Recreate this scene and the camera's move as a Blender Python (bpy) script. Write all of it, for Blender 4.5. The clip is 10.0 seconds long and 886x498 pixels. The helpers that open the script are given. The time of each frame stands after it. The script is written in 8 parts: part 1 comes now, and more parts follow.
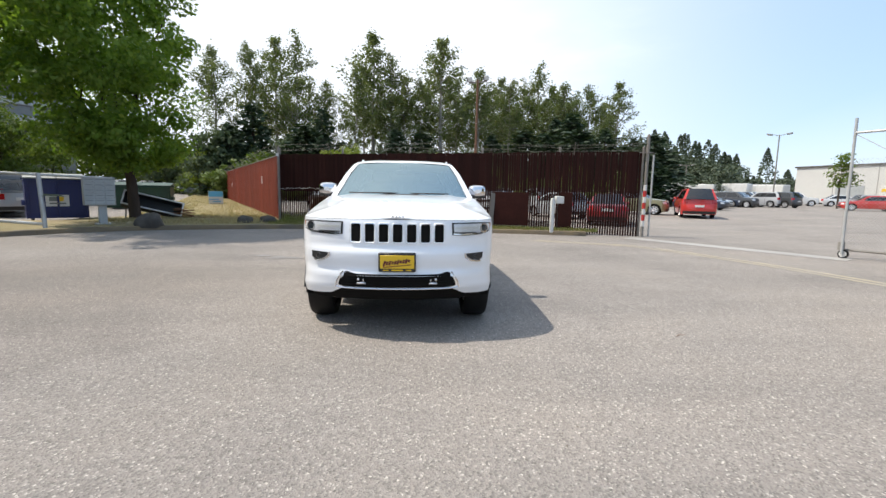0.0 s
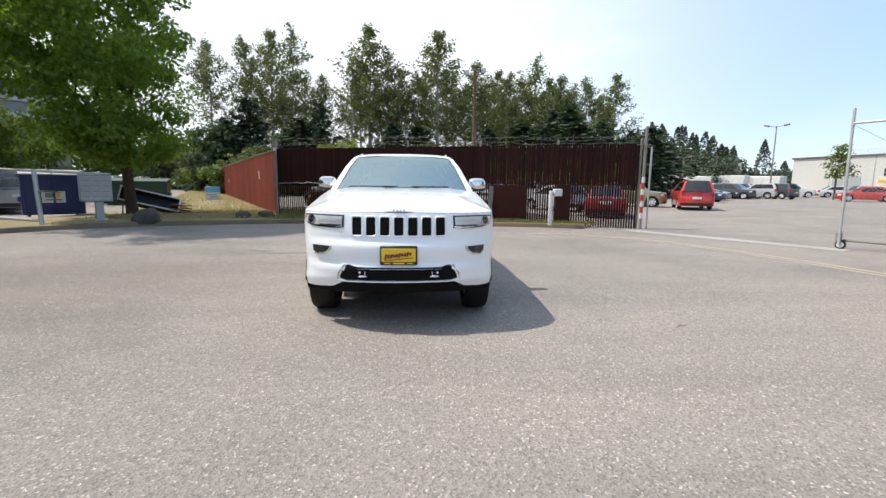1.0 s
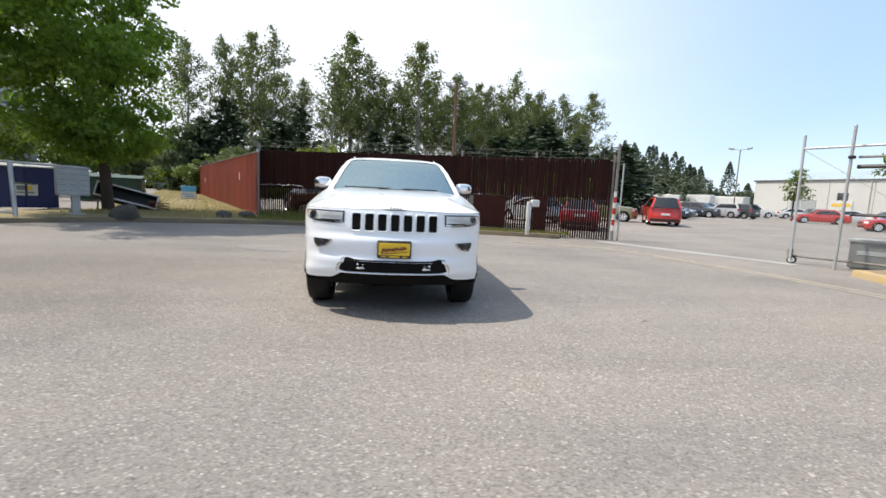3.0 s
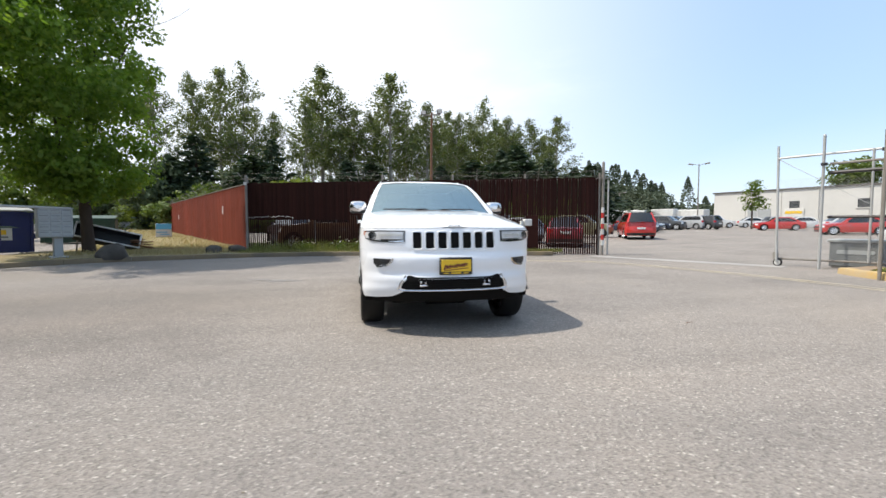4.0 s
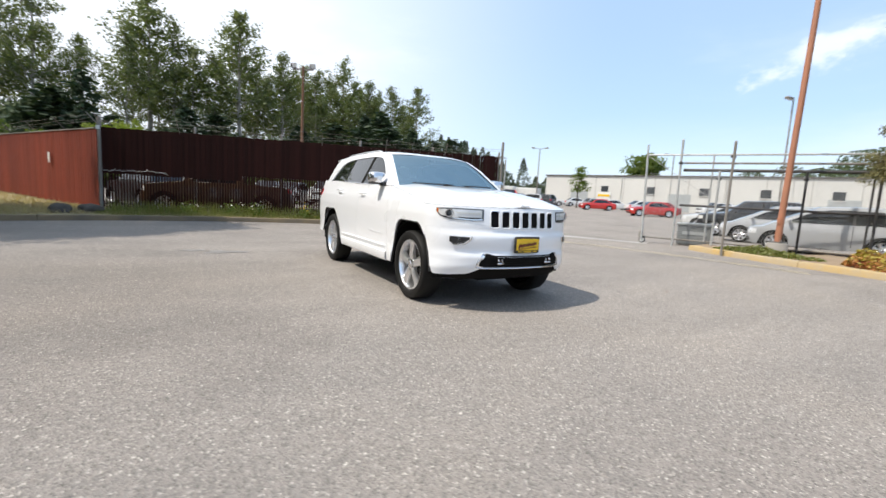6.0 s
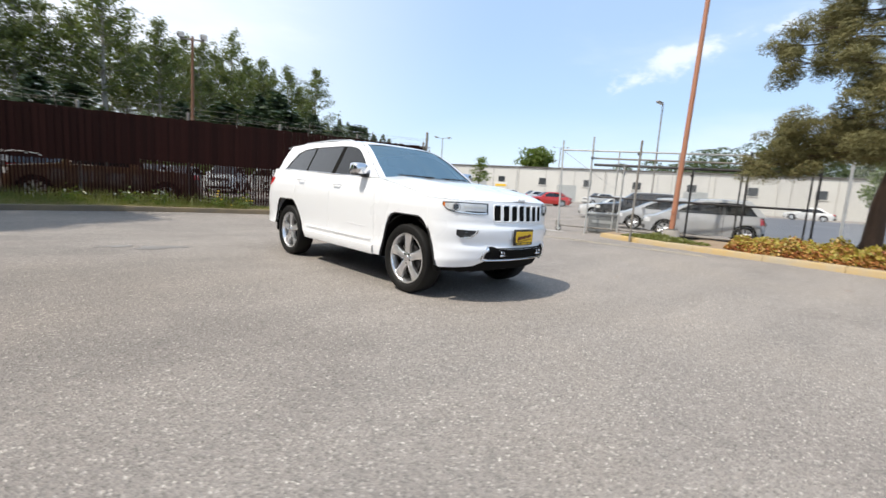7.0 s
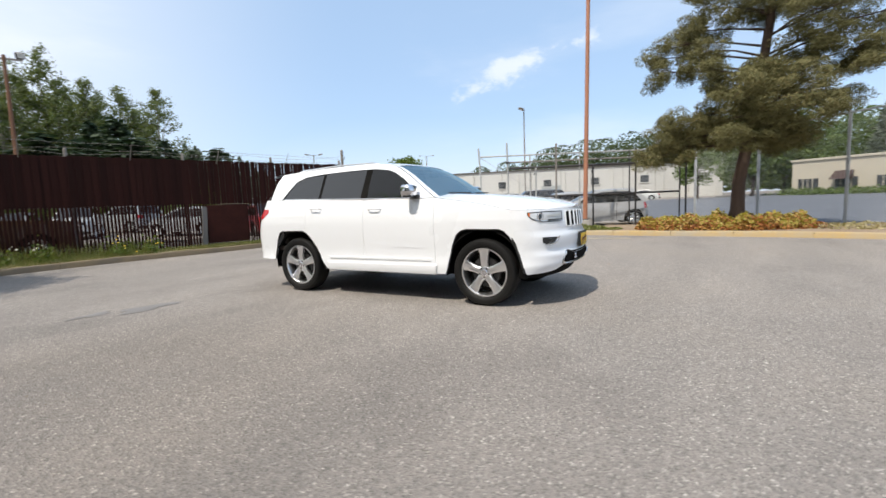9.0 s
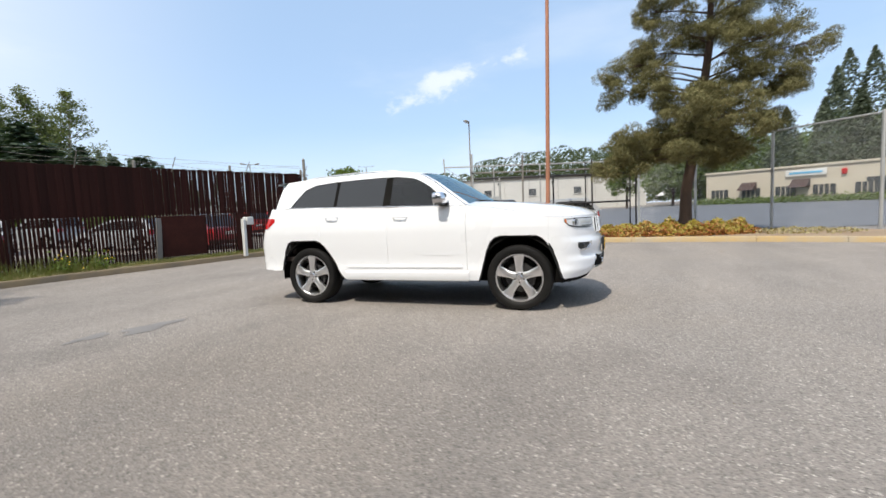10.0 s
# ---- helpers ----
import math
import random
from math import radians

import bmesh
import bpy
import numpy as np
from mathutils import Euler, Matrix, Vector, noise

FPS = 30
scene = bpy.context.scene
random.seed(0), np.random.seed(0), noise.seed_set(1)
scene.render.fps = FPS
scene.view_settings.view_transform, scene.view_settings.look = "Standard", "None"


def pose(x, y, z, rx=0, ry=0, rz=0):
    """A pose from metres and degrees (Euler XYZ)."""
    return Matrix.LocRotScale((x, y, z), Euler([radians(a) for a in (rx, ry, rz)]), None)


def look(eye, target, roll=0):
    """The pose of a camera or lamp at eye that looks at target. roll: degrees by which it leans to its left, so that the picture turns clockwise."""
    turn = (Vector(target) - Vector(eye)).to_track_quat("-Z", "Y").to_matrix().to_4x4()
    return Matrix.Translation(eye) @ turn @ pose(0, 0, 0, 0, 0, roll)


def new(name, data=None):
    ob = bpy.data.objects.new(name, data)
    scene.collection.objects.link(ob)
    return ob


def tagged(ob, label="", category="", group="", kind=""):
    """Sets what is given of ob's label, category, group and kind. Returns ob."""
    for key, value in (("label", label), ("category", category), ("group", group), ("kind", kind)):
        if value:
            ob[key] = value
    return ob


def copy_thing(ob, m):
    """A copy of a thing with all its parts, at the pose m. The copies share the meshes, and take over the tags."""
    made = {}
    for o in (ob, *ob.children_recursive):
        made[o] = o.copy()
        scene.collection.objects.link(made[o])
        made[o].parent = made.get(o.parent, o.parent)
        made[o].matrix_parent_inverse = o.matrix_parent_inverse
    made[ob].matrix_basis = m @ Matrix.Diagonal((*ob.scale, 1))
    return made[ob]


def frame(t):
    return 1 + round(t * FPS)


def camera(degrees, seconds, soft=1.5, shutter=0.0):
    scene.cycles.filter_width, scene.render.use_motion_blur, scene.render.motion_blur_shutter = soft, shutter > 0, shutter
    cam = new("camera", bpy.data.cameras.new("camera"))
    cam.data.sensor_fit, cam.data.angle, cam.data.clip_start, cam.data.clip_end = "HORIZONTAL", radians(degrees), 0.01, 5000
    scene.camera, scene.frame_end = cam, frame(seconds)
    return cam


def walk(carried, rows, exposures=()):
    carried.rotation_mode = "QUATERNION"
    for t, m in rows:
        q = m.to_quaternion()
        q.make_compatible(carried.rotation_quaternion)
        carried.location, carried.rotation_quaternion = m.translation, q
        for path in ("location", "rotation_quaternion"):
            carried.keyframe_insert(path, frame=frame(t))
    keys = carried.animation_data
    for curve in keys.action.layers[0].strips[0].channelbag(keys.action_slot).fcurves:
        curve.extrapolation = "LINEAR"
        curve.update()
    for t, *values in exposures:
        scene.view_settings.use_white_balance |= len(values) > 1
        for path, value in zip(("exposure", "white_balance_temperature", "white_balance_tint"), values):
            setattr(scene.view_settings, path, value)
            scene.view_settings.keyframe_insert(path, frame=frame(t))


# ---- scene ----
cam = camera(90.2, 10.0, 1.5, 0.5)
PATH = [
    (0, (0.151, -4.796, 1.323), (0.28, -2.816, 1.074), 1.1),
    (0.5, (0.138, -4.783, 1.326), (0.263, -2.804, 1.072), 1.2),
    (1, (0.12, -4.798, 1.313), (0.259, -2.822, 1.037), 0.7),
    (1.5, (0.158, -4.878, 1.321), (0.247, -2.899, 1.045), 1.1),
    (2, (0.211, -4.942, 1.315), (0.345, -2.968, 1.021), 1.7),
    (2.5, (0.187, -5.029, 1.284), (0.401, -3.058, 1.018), 1.7),
    (3, (-0.063, -5.177, 1.234), (0.185, -3.206, 1.003), 2.8),
    (3.2, (-0.242, -5.177, 1.203), (0.1, -3.217, 1.003), -0.1),
    (4.3, (-1.256, -5.137, 1.114), (-0.844, -3.183, 1.011), 0.6),
    (4.5, (-1.497, -5.034, 1.159), (-0.955, -3.116, 0.993), 1.1),
    (5, (-2.013, -4.808, 1.131), (-1.263, -2.975, 0.846), -0.6),
    (6.3, (-3.389, -4.231, 1.178), (-2.267, -2.591, 0.954), 4.1),
    (6.5, (-3.541, -4.096, 1.167), (-2.345, -2.509, 0.936), 4.1),
    (7, (-4.018, -3.774, 1.168), (-2.632, -2.356, 0.904), 3.9),
    (7.5, (-4.395, -3.344, 1.155), (-2.91, -2.035, 0.866), 3.6),
    (8, (-4.813, -2.95, 1.17), (-3.242, -1.748, 0.875), 2.3),
    (8.5, (-5.162, -2.486, 1.183), (-3.52, -1.372, 0.928), -1.2),
    (9, (-5.474, -2.026, 1.189), (-3.736, -1.058, 0.984), -2.3),
    (9.5, (-5.751, -1.518, 1.176), (-3.945, -0.689, 0.948), -3.0),
    (10, (-5.977, -1.005, 1.195), (-4.116, -0.294, 1.027), -2.6),
]
walk(cam, [(t, look(eye, target, roll)) for t, eye, target, roll in PATH],
     exposures=((0.0, 0.22), (4.5, 0.22), (6.5, 0.21), (8.5, 0.03), (10.0, 0.08)))
# ---- light ----
SUN = Vector((-0.605, 0.09, 1.0)).normalized()
sun = new("sun", bpy.data.lights.new("sun", "SUN"))
sun.data.energy, sun.data.angle, sun.data.color = 4.1, radians(0.6), (1.0, 0.93, 0.82)
sun.matrix_world = look(SUN * 60, (0, 0, 0))

world = bpy.data.worlds.new("sky")
scene.world = world
world.use_nodes = True
wt = world.node_tree
wt.nodes.clear()
w_out = wt.nodes.new("ShaderNodeOutputWorld")
w_bg = wt.nodes.new("ShaderNodeBackground")
w_sky = wt.nodes.new("ShaderNodeTexSky")
w_sky.sky_type, w_sky.sun_disc = "NISHITA", False
w_sky.sun_elevation, w_sky.sun_rotation = math.asin(SUN.z), math.atan2(SUN.x, SUN.y)
w_sky.air_density, w_sky.dust_density, w_sky.ozone_density = 1.0, 1.0, 1.0
w_bg.inputs["Strength"].default_value = 0.19
w_tc = wt.nodes.new("ShaderNodeTexCoord")
# milky haze towards the sun, thin wisps, one small fair-weather cloud
def wnode(kind, **sockets):
    n = wt.nodes.new(kind)
    for k, v in sockets.items():
        n.inputs[k].default_value = v
    return n


def wmath(op, a, b=None, c=None):
    n = wt.nodes.new("ShaderNodeMath")
    n.operation = op
    for s, v in zip(n.inputs, (a, b, c)):
        if v is None:
            continue
        if hasattr(v, "links"):
            wt.links.new(v, s)
        else:
            s.default_value = v
    return n.outputs[0]


def wdot(v):
    n = wt.nodes.new("ShaderNodeVectorMath")
    n.operation = "DOT_PRODUCT"
    wt.links.new(w_tc.outputs["Generated"], n.inputs[0])
    n.inputs[1].default_value = v
    return n.outputs["Value"]


def wrange(v, a, b, c, d):
    n = wnode("ShaderNodeMapRange", **{"From Min": a, "From Max": b, "To Min": c, "To Max": d})
    n.interpolation_type = "SMOOTHSTEP"
    wt.links.new(v, n.inputs["Value"])
    return n.outputs["Result"]


def wnoise(scale, detail, stretch):
    m = wt.nodes.new("ShaderNodeMapping")
    m.inputs["Scale"].default_value = stretch
    wt.links.new(w_tc.outputs["Generated"], m.inputs["Vector"])
    n = wnode("ShaderNodeTexNoise", Scale=scale, Detail=detail, Roughness=0.55)
    wt.links.new(m.outputs["Vector"], n.inputs["Vector"])
    return n.outputs["Fac"]


milky = wrange(wdot((-0.80, 0.60, 0.0)), -0.24, 0.64, 0.02, 0.92)
glow = wrange(wdot(SUN), 0.55, 1.0, 0.0, 0.75)
wisps = wrange(wnoise(2.2, 6.0, (1.0, 1.0, 3.5)), 0.45, 0.75, 0.0, 0.24)
low = wrange(wdot((0, 0, 1)), 0.0, 0.22, 0.36, 0.0)
CLOUD = Vector((0.897, 0.346, 0.262)).normalized()
ACROSS = CLOUD.cross(Vector((0, 0, 1))).normalized()
OVER = ACROSS.cross(CLOUD)
cu = wmath("DIVIDE", wdot(ACROSS), 0.10)
cw = wmath("DIVIDE", wmath("SUBTRACT", wdot(OVER), wmath("MULTIPLY", wdot(ACROSS), 0.26)), 0.032)
rr2 = wmath("ADD", wmath("MULTIPLY", cu, cu), wmath("MULTIPLY", cw, cw))
pu = wmath("DIVIDE", wmath("SUBTRACT", wdot(ACROSS), 0.175), 0.030)
pw = wmath("DIVIDE", wmath("SUBTRACT", wdot(OVER), 0.058), 0.020)
puff = wmath("ADD", wmath("MULTIPLY", pu, pu), wmath("MULTIPLY", pw, pw))
lump = wmath("MULTIPLY", wmath("SUBTRACT", wnoise(17.0, 6.0, (1.0, 1.0, 1.6)), 0.5), 5.5)
cloud = wmath("MULTIPLY", wrange(wmath("SUBTRACT", wmath("MINIMUM", rr2, puff), lump), -0.1, 1.15, 0.58, 0.0), wrange(wdot(CLOUD), 0.9, 0.95, 0.0, 1.0))
fac = wmath("MINIMUM", wmath("ADD", wmath("MAXIMUM", wmath("MAXIMUM", milky, glow), low), wmath("ADD", wisps, cloud)), 0.97)
w_pale = wt.nodes.new("ShaderNodeMix")
w_pale.data_type = "RGBA"
w_pale.inputs["Factor"].default_value = 0.62
w_pale.inputs["B"].default_value = (2.62, 3.72, 5.25, 1)
wt.links.new(w_sky.outputs["Color"], w_pale.inputs["A"])
w_mix = wt.nodes.new("ShaderNodeMix")
w_mix.data_type = "RGBA"
w_mix.inputs["B"].default_value = (5.2, 5.45, 5.85, 1)
wt.links.new(fac, w_mix.inputs["Factor"])
wt.links.new(w_pale.outputs["Result"], w_mix.inputs["A"])
wt.links.new(w_mix.outputs["Result"], w_bg.inputs["Color"])
wt.links.new(w_bg.outputs["Background"], w_out.inputs["Surface"])

# ---- materials ----
def shader(name):
    m = bpy.data.materials.new(name)
    m.use_nodes = True
    nt = m.node_tree
    return m, nt, nt.nodes["Principled BSDF"]


def coords(nt, space="Object"):
    if space == "World":
        return nt.nodes.new("ShaderNodeNewGeometry").outputs["Position"]
    return nt.nodes.new("ShaderNodeTexCoord").outputs["Object"]


def noise_tex(nt, vec, scale, detail=4.0, rough=0.55, stretch=None):
    if stretch:
        mp = nt.nodes.new("ShaderNodeMapping")
        mp.inputs["Scale"].default_value = stretch
        nt.links.new(vec, mp.inputs["Vector"])
        vec = mp.outputs["Vector"]
    n = nt.nodes.new("ShaderNodeTexNoise")
    n.inputs["Scale"].default_value, n.inputs["Detail"].default_value, n.inputs["Roughness"].default_value = scale, detail, rough
    nt.links.new(vec, n.inputs["Vector"])
    return n.outputs["Fac"]


def ramp(nt, fac, stops):
    r = nt.nodes.new("ShaderNodeValToRGB")
    while len(r.color_ramp.elements) < len(stops):
        r.color_ramp.elements.new(0.5)
    for e, (p, c) in zip(r.color_ramp.elements, stops):
        e.position, e.color = p, (*c, 1) if len(c) == 3 else c
    nt.links.new(fac, r.inputs["Fac"])
    return r.outputs["Color"]


def blend(nt, fac, a, b, mode="MIX"):
    m = nt.nodes.new("ShaderNodeMix")
    m.data_type, m.blend_type = "RGBA", mode
    for sock, v in ((m.inputs["Factor"], fac), (m.inputs["A"], a), (m.inputs["B"], b)):
        if hasattr(v, "links"):
            nt.links.new(v, sock)
        elif isinstance(v, (int, float)):
            sock.default_value = v
        else:
            sock.default_value = (*v, 1)
    return m.outputs["Result"]


def bump(nt, bsdf, height, strength, distance):
    b = nt.nodes.new("ShaderNodeBump")
    b.inputs["Strength"].default_value, b.inputs["Distance"].default_value = strength, distance
    nt.links.new(height, b.inputs["Height"])
    nt.links.new(b.outputs["Normal"], bsdf.inputs["Normal"])


def surf(name, c1, c2, rough=0.6, metal=0.0, fine=40.0, coarse=2.0, relief=0.0, dist=0.004, space="Object", stretch=None, coat=0.0, vary=0.0, spec=0.5):
    """A surface with two scales of variation between two colours."""
    m, nt, b = shader(name)
    vec = coords(nt, space)
    f1 = noise_tex(nt, vec, fine, 5.0, 0.6, stretch)
    f2 = noise_tex(nt, vec, coarse, 4.0, 0.6, stretch)
    lo = tuple(0.5 * (p + q) for p, q in zip(c1, c2))
    a = ramp(nt, f1, ((0.3, c1), (0.7, lo)))
    col = blend(nt, ramp(nt, f2, ((0.35, (0, 0, 0)), (0.7, (1, 1, 1)))), a, c2)
    if vary:
        oi = nt.nodes.new("ShaderNodeObjectInfo").outputs["Random"]
        v = ramp(nt, oi, ((0.0, (1 - vary,) * 3), (1.0, (1, 1, 1))))
        col = blend(nt, 1.0, col, v, "MULTIPLY")
    nt.links.new(col, b.inputs["Base Color"])
    b.inputs["Metallic"].default_value = metal
    rr = nt.nodes.new("ShaderNodeMapRange")
    rr.inputs["To Min"].default_value, rr.inputs["To Max"].default_value = max(0.02, rough - 0.08), min(1, rough + 0.1)
    nt.links.new(f2, rr.inputs["Value"])
    nt.links.new(rr.outputs["Result"], b.inputs["Roughness"])
    b.inputs["Coat Weight"].default_value = coat
    b.inputs["Specular IOR Level"].default_value = spec
    b.inputs["Coat Roughness"].default_value = 0.04
    if relief:
        bump(nt, b, f1, relief, dist)
    return m


def leaf_mat(name, c1, c2, c3, trans=0.35, rough=0.55):
    """Leaves: each one a shade of its own, with light coming through."""
    m, nt, b = shader(name)
    isl = nt.nodes.new("ShaderNodeNewGeometry").outputs["Random Per Island"]
    big = noise_tex(nt, coords(nt, "World"), 0.7, 3.0)
    col = blend(nt, ramp(nt, big, ((0.35, (0, 0, 0)), (0.65, (1, 1, 1)))), ramp(nt, isl, ((0.0, c1), (0.55, c2), (1.0, c3))), c2)
    nt.links.new(col, b.inputs["Base Color"])
    b.inputs["Roughness"].default_value = rough
    tr = nt.nodes.new("ShaderNodeBsdfTranslucent")
    nt.links.new(blend(nt, 1.0, col, (1.25, 1.3, 0.55), "MULTIPLY"), tr.inputs["Color"])
    mx = nt.nodes.new("ShaderNodeMixShader")
    mx.inputs["Fac"].default_value = trans
    nt.links.new(b.outputs["BSDF"], mx.inputs[1])
    nt.links.new(tr.outputs["BSDF"], mx.inputs[2])
    nt.links.new(mx.outputs["Shader"], nt.nodes["Material Output"].inputs["Surface"])
    return m


def glass_mat(name, tint, through_share, rough=0.02, ior=1.6, gloss=(1.0, 1.0, 1.0)):
    """Thin tinted pane: part of the light passes straight, the rest mirrors by angle."""
    m, nt, b = shader(name)
    tr = nt.nodes.new("ShaderNodeBsdfTransparent")
    tr.inputs["Color"].default_value = (*tint, 1)
    b.inputs["Base Color"].default_value = (0.012, 0.014, 0.016, 1)
    b.inputs["Roughness"].default_value = rough
    b.inputs["Specular IOR Level"].default_value = 0.0
    mx = nt.nodes.new("ShaderNodeMixShader")
    mx.inputs["Fac"].default_value = through_share
    nt.links.new(b.outputs["BSDF"], mx.inputs[1])
    nt.links.new(tr.outputs["BSDF"], mx.inputs[2])
    gl = nt.nodes.new("ShaderNodeBsdfGlossy")
    gl.inputs["Roughness"].default_value = rough
    gl.inputs["Color"].default_value = (*gloss, 1)
    fr = nt.nodes.new("ShaderNodeFresnel")
    fr.inputs["IOR"].default_value = ior
    mx2 = nt.nodes.new("ShaderNodeMixShader")
    nt.links.new(fr.outputs["Fac"], mx2.inputs["Fac"])
    nt.links.new(mx.outputs["Shader"], mx2.inputs[1])
    nt.links.new(gl.outputs["BSDF"], mx2.inputs[2])
    nt.links.new(mx2.outputs["Shader"], nt.nodes["Material Output"].inputs["Surface"])
    return m


def asphalt_mat(name, base, gravel=85.0, relief=0.5, patch=None):
    """Worn asphalt: light and dark stones in binder, wide stains, hairline cracks."""
    m, nt, b = shader(name)
    vec = coords(nt, "World")
    vo = nt.nodes.new("ShaderNodeTexVoronoi")
    vo.inputs["Scale"].default_value = gravel
    nt.links.new(vec, vo.inputs["Vector"])
    k = base
    stones = ramp(nt, vo.outputs["Color"], ((0.0, (k * 0.45, k * 0.42, k * 0.38)), (0.45, (k * 1.035, k * 0.925, k * 0.84)), (0.8, (k * 1.18, k * 1.07, k * 0.965)), (0.96, (k * 2.4, k * 2.2, k * 1.96))))
    fine = noise_tex(nt, vec, 22.0, 5.0, 0.7)
    c = blend(nt, ramp(nt, fine, ((0.35, (0, 0, 0)), (0.75, (0.55, 0.55, 0.55)))), stones, (k * 0.7, k * 0.66, k * 0.62))
    wide = noise_tex(nt, vec, 0.28, 6.0, 0.6)
    c = blend(nt, 1.0, c, ramp(nt, wide, ((0.3, (0.80, 0.80, 0.81)), (0.5, (1, 1, 1)), (0.72, (1.08, 1.06, 1.03)))), "MULTIPLY")
    lanes = noise_tex(nt, vec, 0.5, 4.0, 0.6, (0.35, 1.6, 1.0))
    c = blend(nt, 1.0, c, ramp(nt, lanes, ((0.35, (0.90, 0.90, 0.90)), (0.6, (1.04, 1.03, 1.02)))), "MULTIPLY")
    # patch: asphalt darker in a ragged area round one point
    if patch:
        far = nt.nodes.new("ShaderNodeVectorMath")
        far.operation = "DISTANCE"
        nt.links.new(vec, far.inputs[0])
        far.inputs[1].default_value = (patch[0], patch[1], 0.0)
        rag = nt.nodes.new("ShaderNodeMath")
        rag.operation = "MULTIPLY_ADD"
        nt.links.new(noise_tex(nt, vec, 0.55, 5.0, 0.6), rag.inputs[0])
        rag.inputs[1].default_value = 2.6
        nt.links.new(far.outputs["Value"], rag.inputs[2])
        edge = nt.nodes.new("ShaderNodeMapRange")
        edge.inputs["From Min"].default_value, edge.inputs["From Max"].default_value = patch[2], patch[2] + 2.2
        nt.links.new(rag.outputs[0], edge.inputs["Value"])
        c = blend(nt, 1.0, c, ramp(nt, edge.outputs["Result"], ((0.0, (0.79, 0.78, 0.77)), (1.0, (1, 1, 1)))), "MULTIPLY")
    warp = nt.nodes.new("ShaderNodeTexNoise")
    warp.inputs["Scale"].default_value, warp.inputs["Detail"].default_value = 1.3, 5.0
    nt.links.new(vec, warp.inputs["Vector"])
    add = nt.nodes.new("ShaderNodeVectorMath")
    add.operation = "ADD"
    nt.links.new(vec, add.inputs[0])
    nt.links.new(warp.outputs["Color"], add.inputs[1])
    cr = nt.nodes.new("ShaderNodeTexVoronoi")
    cr.feature = "DISTANCE_TO_EDGE"
    cr.inputs["Scale"].default_value = 0.22
    nt.links.new(add.outputs["Vector"], cr.inputs["Vector"])
    c = blend(nt, ramp(nt, cr.outputs["Distance"], ((0.0, (0.16, 0.16, 0.16)), (0.003, (0, 0, 0)))), c, (k * 0.25, k * 0.25, k * 0.25))
    nt.links.new(c, b.inputs["Base Color"])
    b.inputs["Roughness"].default_value = 0.95
    b.inputs["Specular IOR Level"].default_value = 0.15
    bump(nt, b, vo.outputs["Distance"], relief, 0.006)
    return m


M = {}
M["asphalt"] = asphalt_mat("asphalt", 0.288, 92.0, 0.9, (-4.8, 1.3, 2.9))
M["asphalt_lot"] = asphalt_mat("asphalt_lot", 0.25, 40.0)
M["asphalt_road"] = surf("asphalt_road", (0.150, 0.158, 0.175), (0.115, 0.122, 0.138), 0.9, 0, 30, 0.25, 0.3, space="World", spec=0.2)
M["concrete"] = surf("concrete", (0.36, 0.34, 0.31), (0.24, 0.22, 0.20), 0.85, 0, 60, 2.5, 0.4)
M["kerb"] = surf("kerb_concrete", (0.21, 0.155, 0.085), (0.125, 0.105, 0.08), 0.85, 0, 50, 1.6, 0.4, space="World")
M["yellow_kerb"] = surf("worn_yellow_paint", (0.49, 0.32, 0.10), (0.37, 0.32, 0.24), 0.9, 0, 16, 1.3, 0.4, space="World")
M["road_paint"] = surf("worn_road_paint", (0.46, 0.39, 0.26), (0.33, 0.30, 0.25), 0.8, 0, 9, 1.2, 0.2, space="World")
M["white_paint_road"] = surf("worn_pale_strip", (0.40, 0.38, 0.35), (0.31, 0.295, 0.275), 0.85, 0, 14, 1.0, 0.3, space="World")
M["dry_grass"] = surf("dry_grass_soil", (0.36, 0.285, 0.17), (0.21, 0.185, 0.09), 0.95, 0, 14, 0.5, 0.8, 0.03, space="World")
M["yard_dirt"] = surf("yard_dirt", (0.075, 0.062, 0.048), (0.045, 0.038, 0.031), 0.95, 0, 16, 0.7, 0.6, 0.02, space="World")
M["soil"] = surf("bed_soil", (0.24, 0.17, 0.11), (0.32, 0.24, 0.16), 0.95, 0, 18, 1.0, 0.8, 0.02, space="World")
M["car_white"] = surf("white_car_paint", (0.865, 0.875, 0.89), (0.85, 0.86, 0.88), 0.28, 0, 3, 0.6, coat=0.9)
M["black_plastic"] = surf("black_plastic", (0.012, 0.012, 0.013), (0.022, 0.022, 0.022), 0.5, 0, 90, 3, 0.15, 0.001)
M["liner"] = surf("wheel_liner", (0.006, 0.006, 0.006), (0.012, 0.011, 0.010), 0.9, 0, 30, 3, spec=0.1)
M["rubber"] = surf("tyre_rubber", (0.006, 0.006, 0.006), (0.012, 0.011, 0.010), 0.62, 0, 60, 4, 0.25, 0.002, spec=0.25)
M["chrome"] = surf("chrome", (0.80, 0.80, 0.82), (0.72, 0.72, 0.74), 0.10, 1.0, 20, 2)
M["rim"] = surf("polished_alloy", (0.94, 0.94, 0.95), (0.88, 0.88, 0.89), 0.30, 1.0, 25, 3)
M["dark_metal"] = surf("dark_metal", (0.05, 0.05, 0.055), (0.09, 0.085, 0.08), 0.5, 0.8, 40, 4)
M["galv"] = surf("galvanised_steel", (0.50, 0.51, 0.51), (0.38, 0.38, 0.37), 0.5, 0.3, 30, 3)
M["galv_dull"] = surf("weathered_steel", (0.30, 0.29, 0.27), (0.22, 0.19, 0.16), 0.7, 0.3, 30, 2)
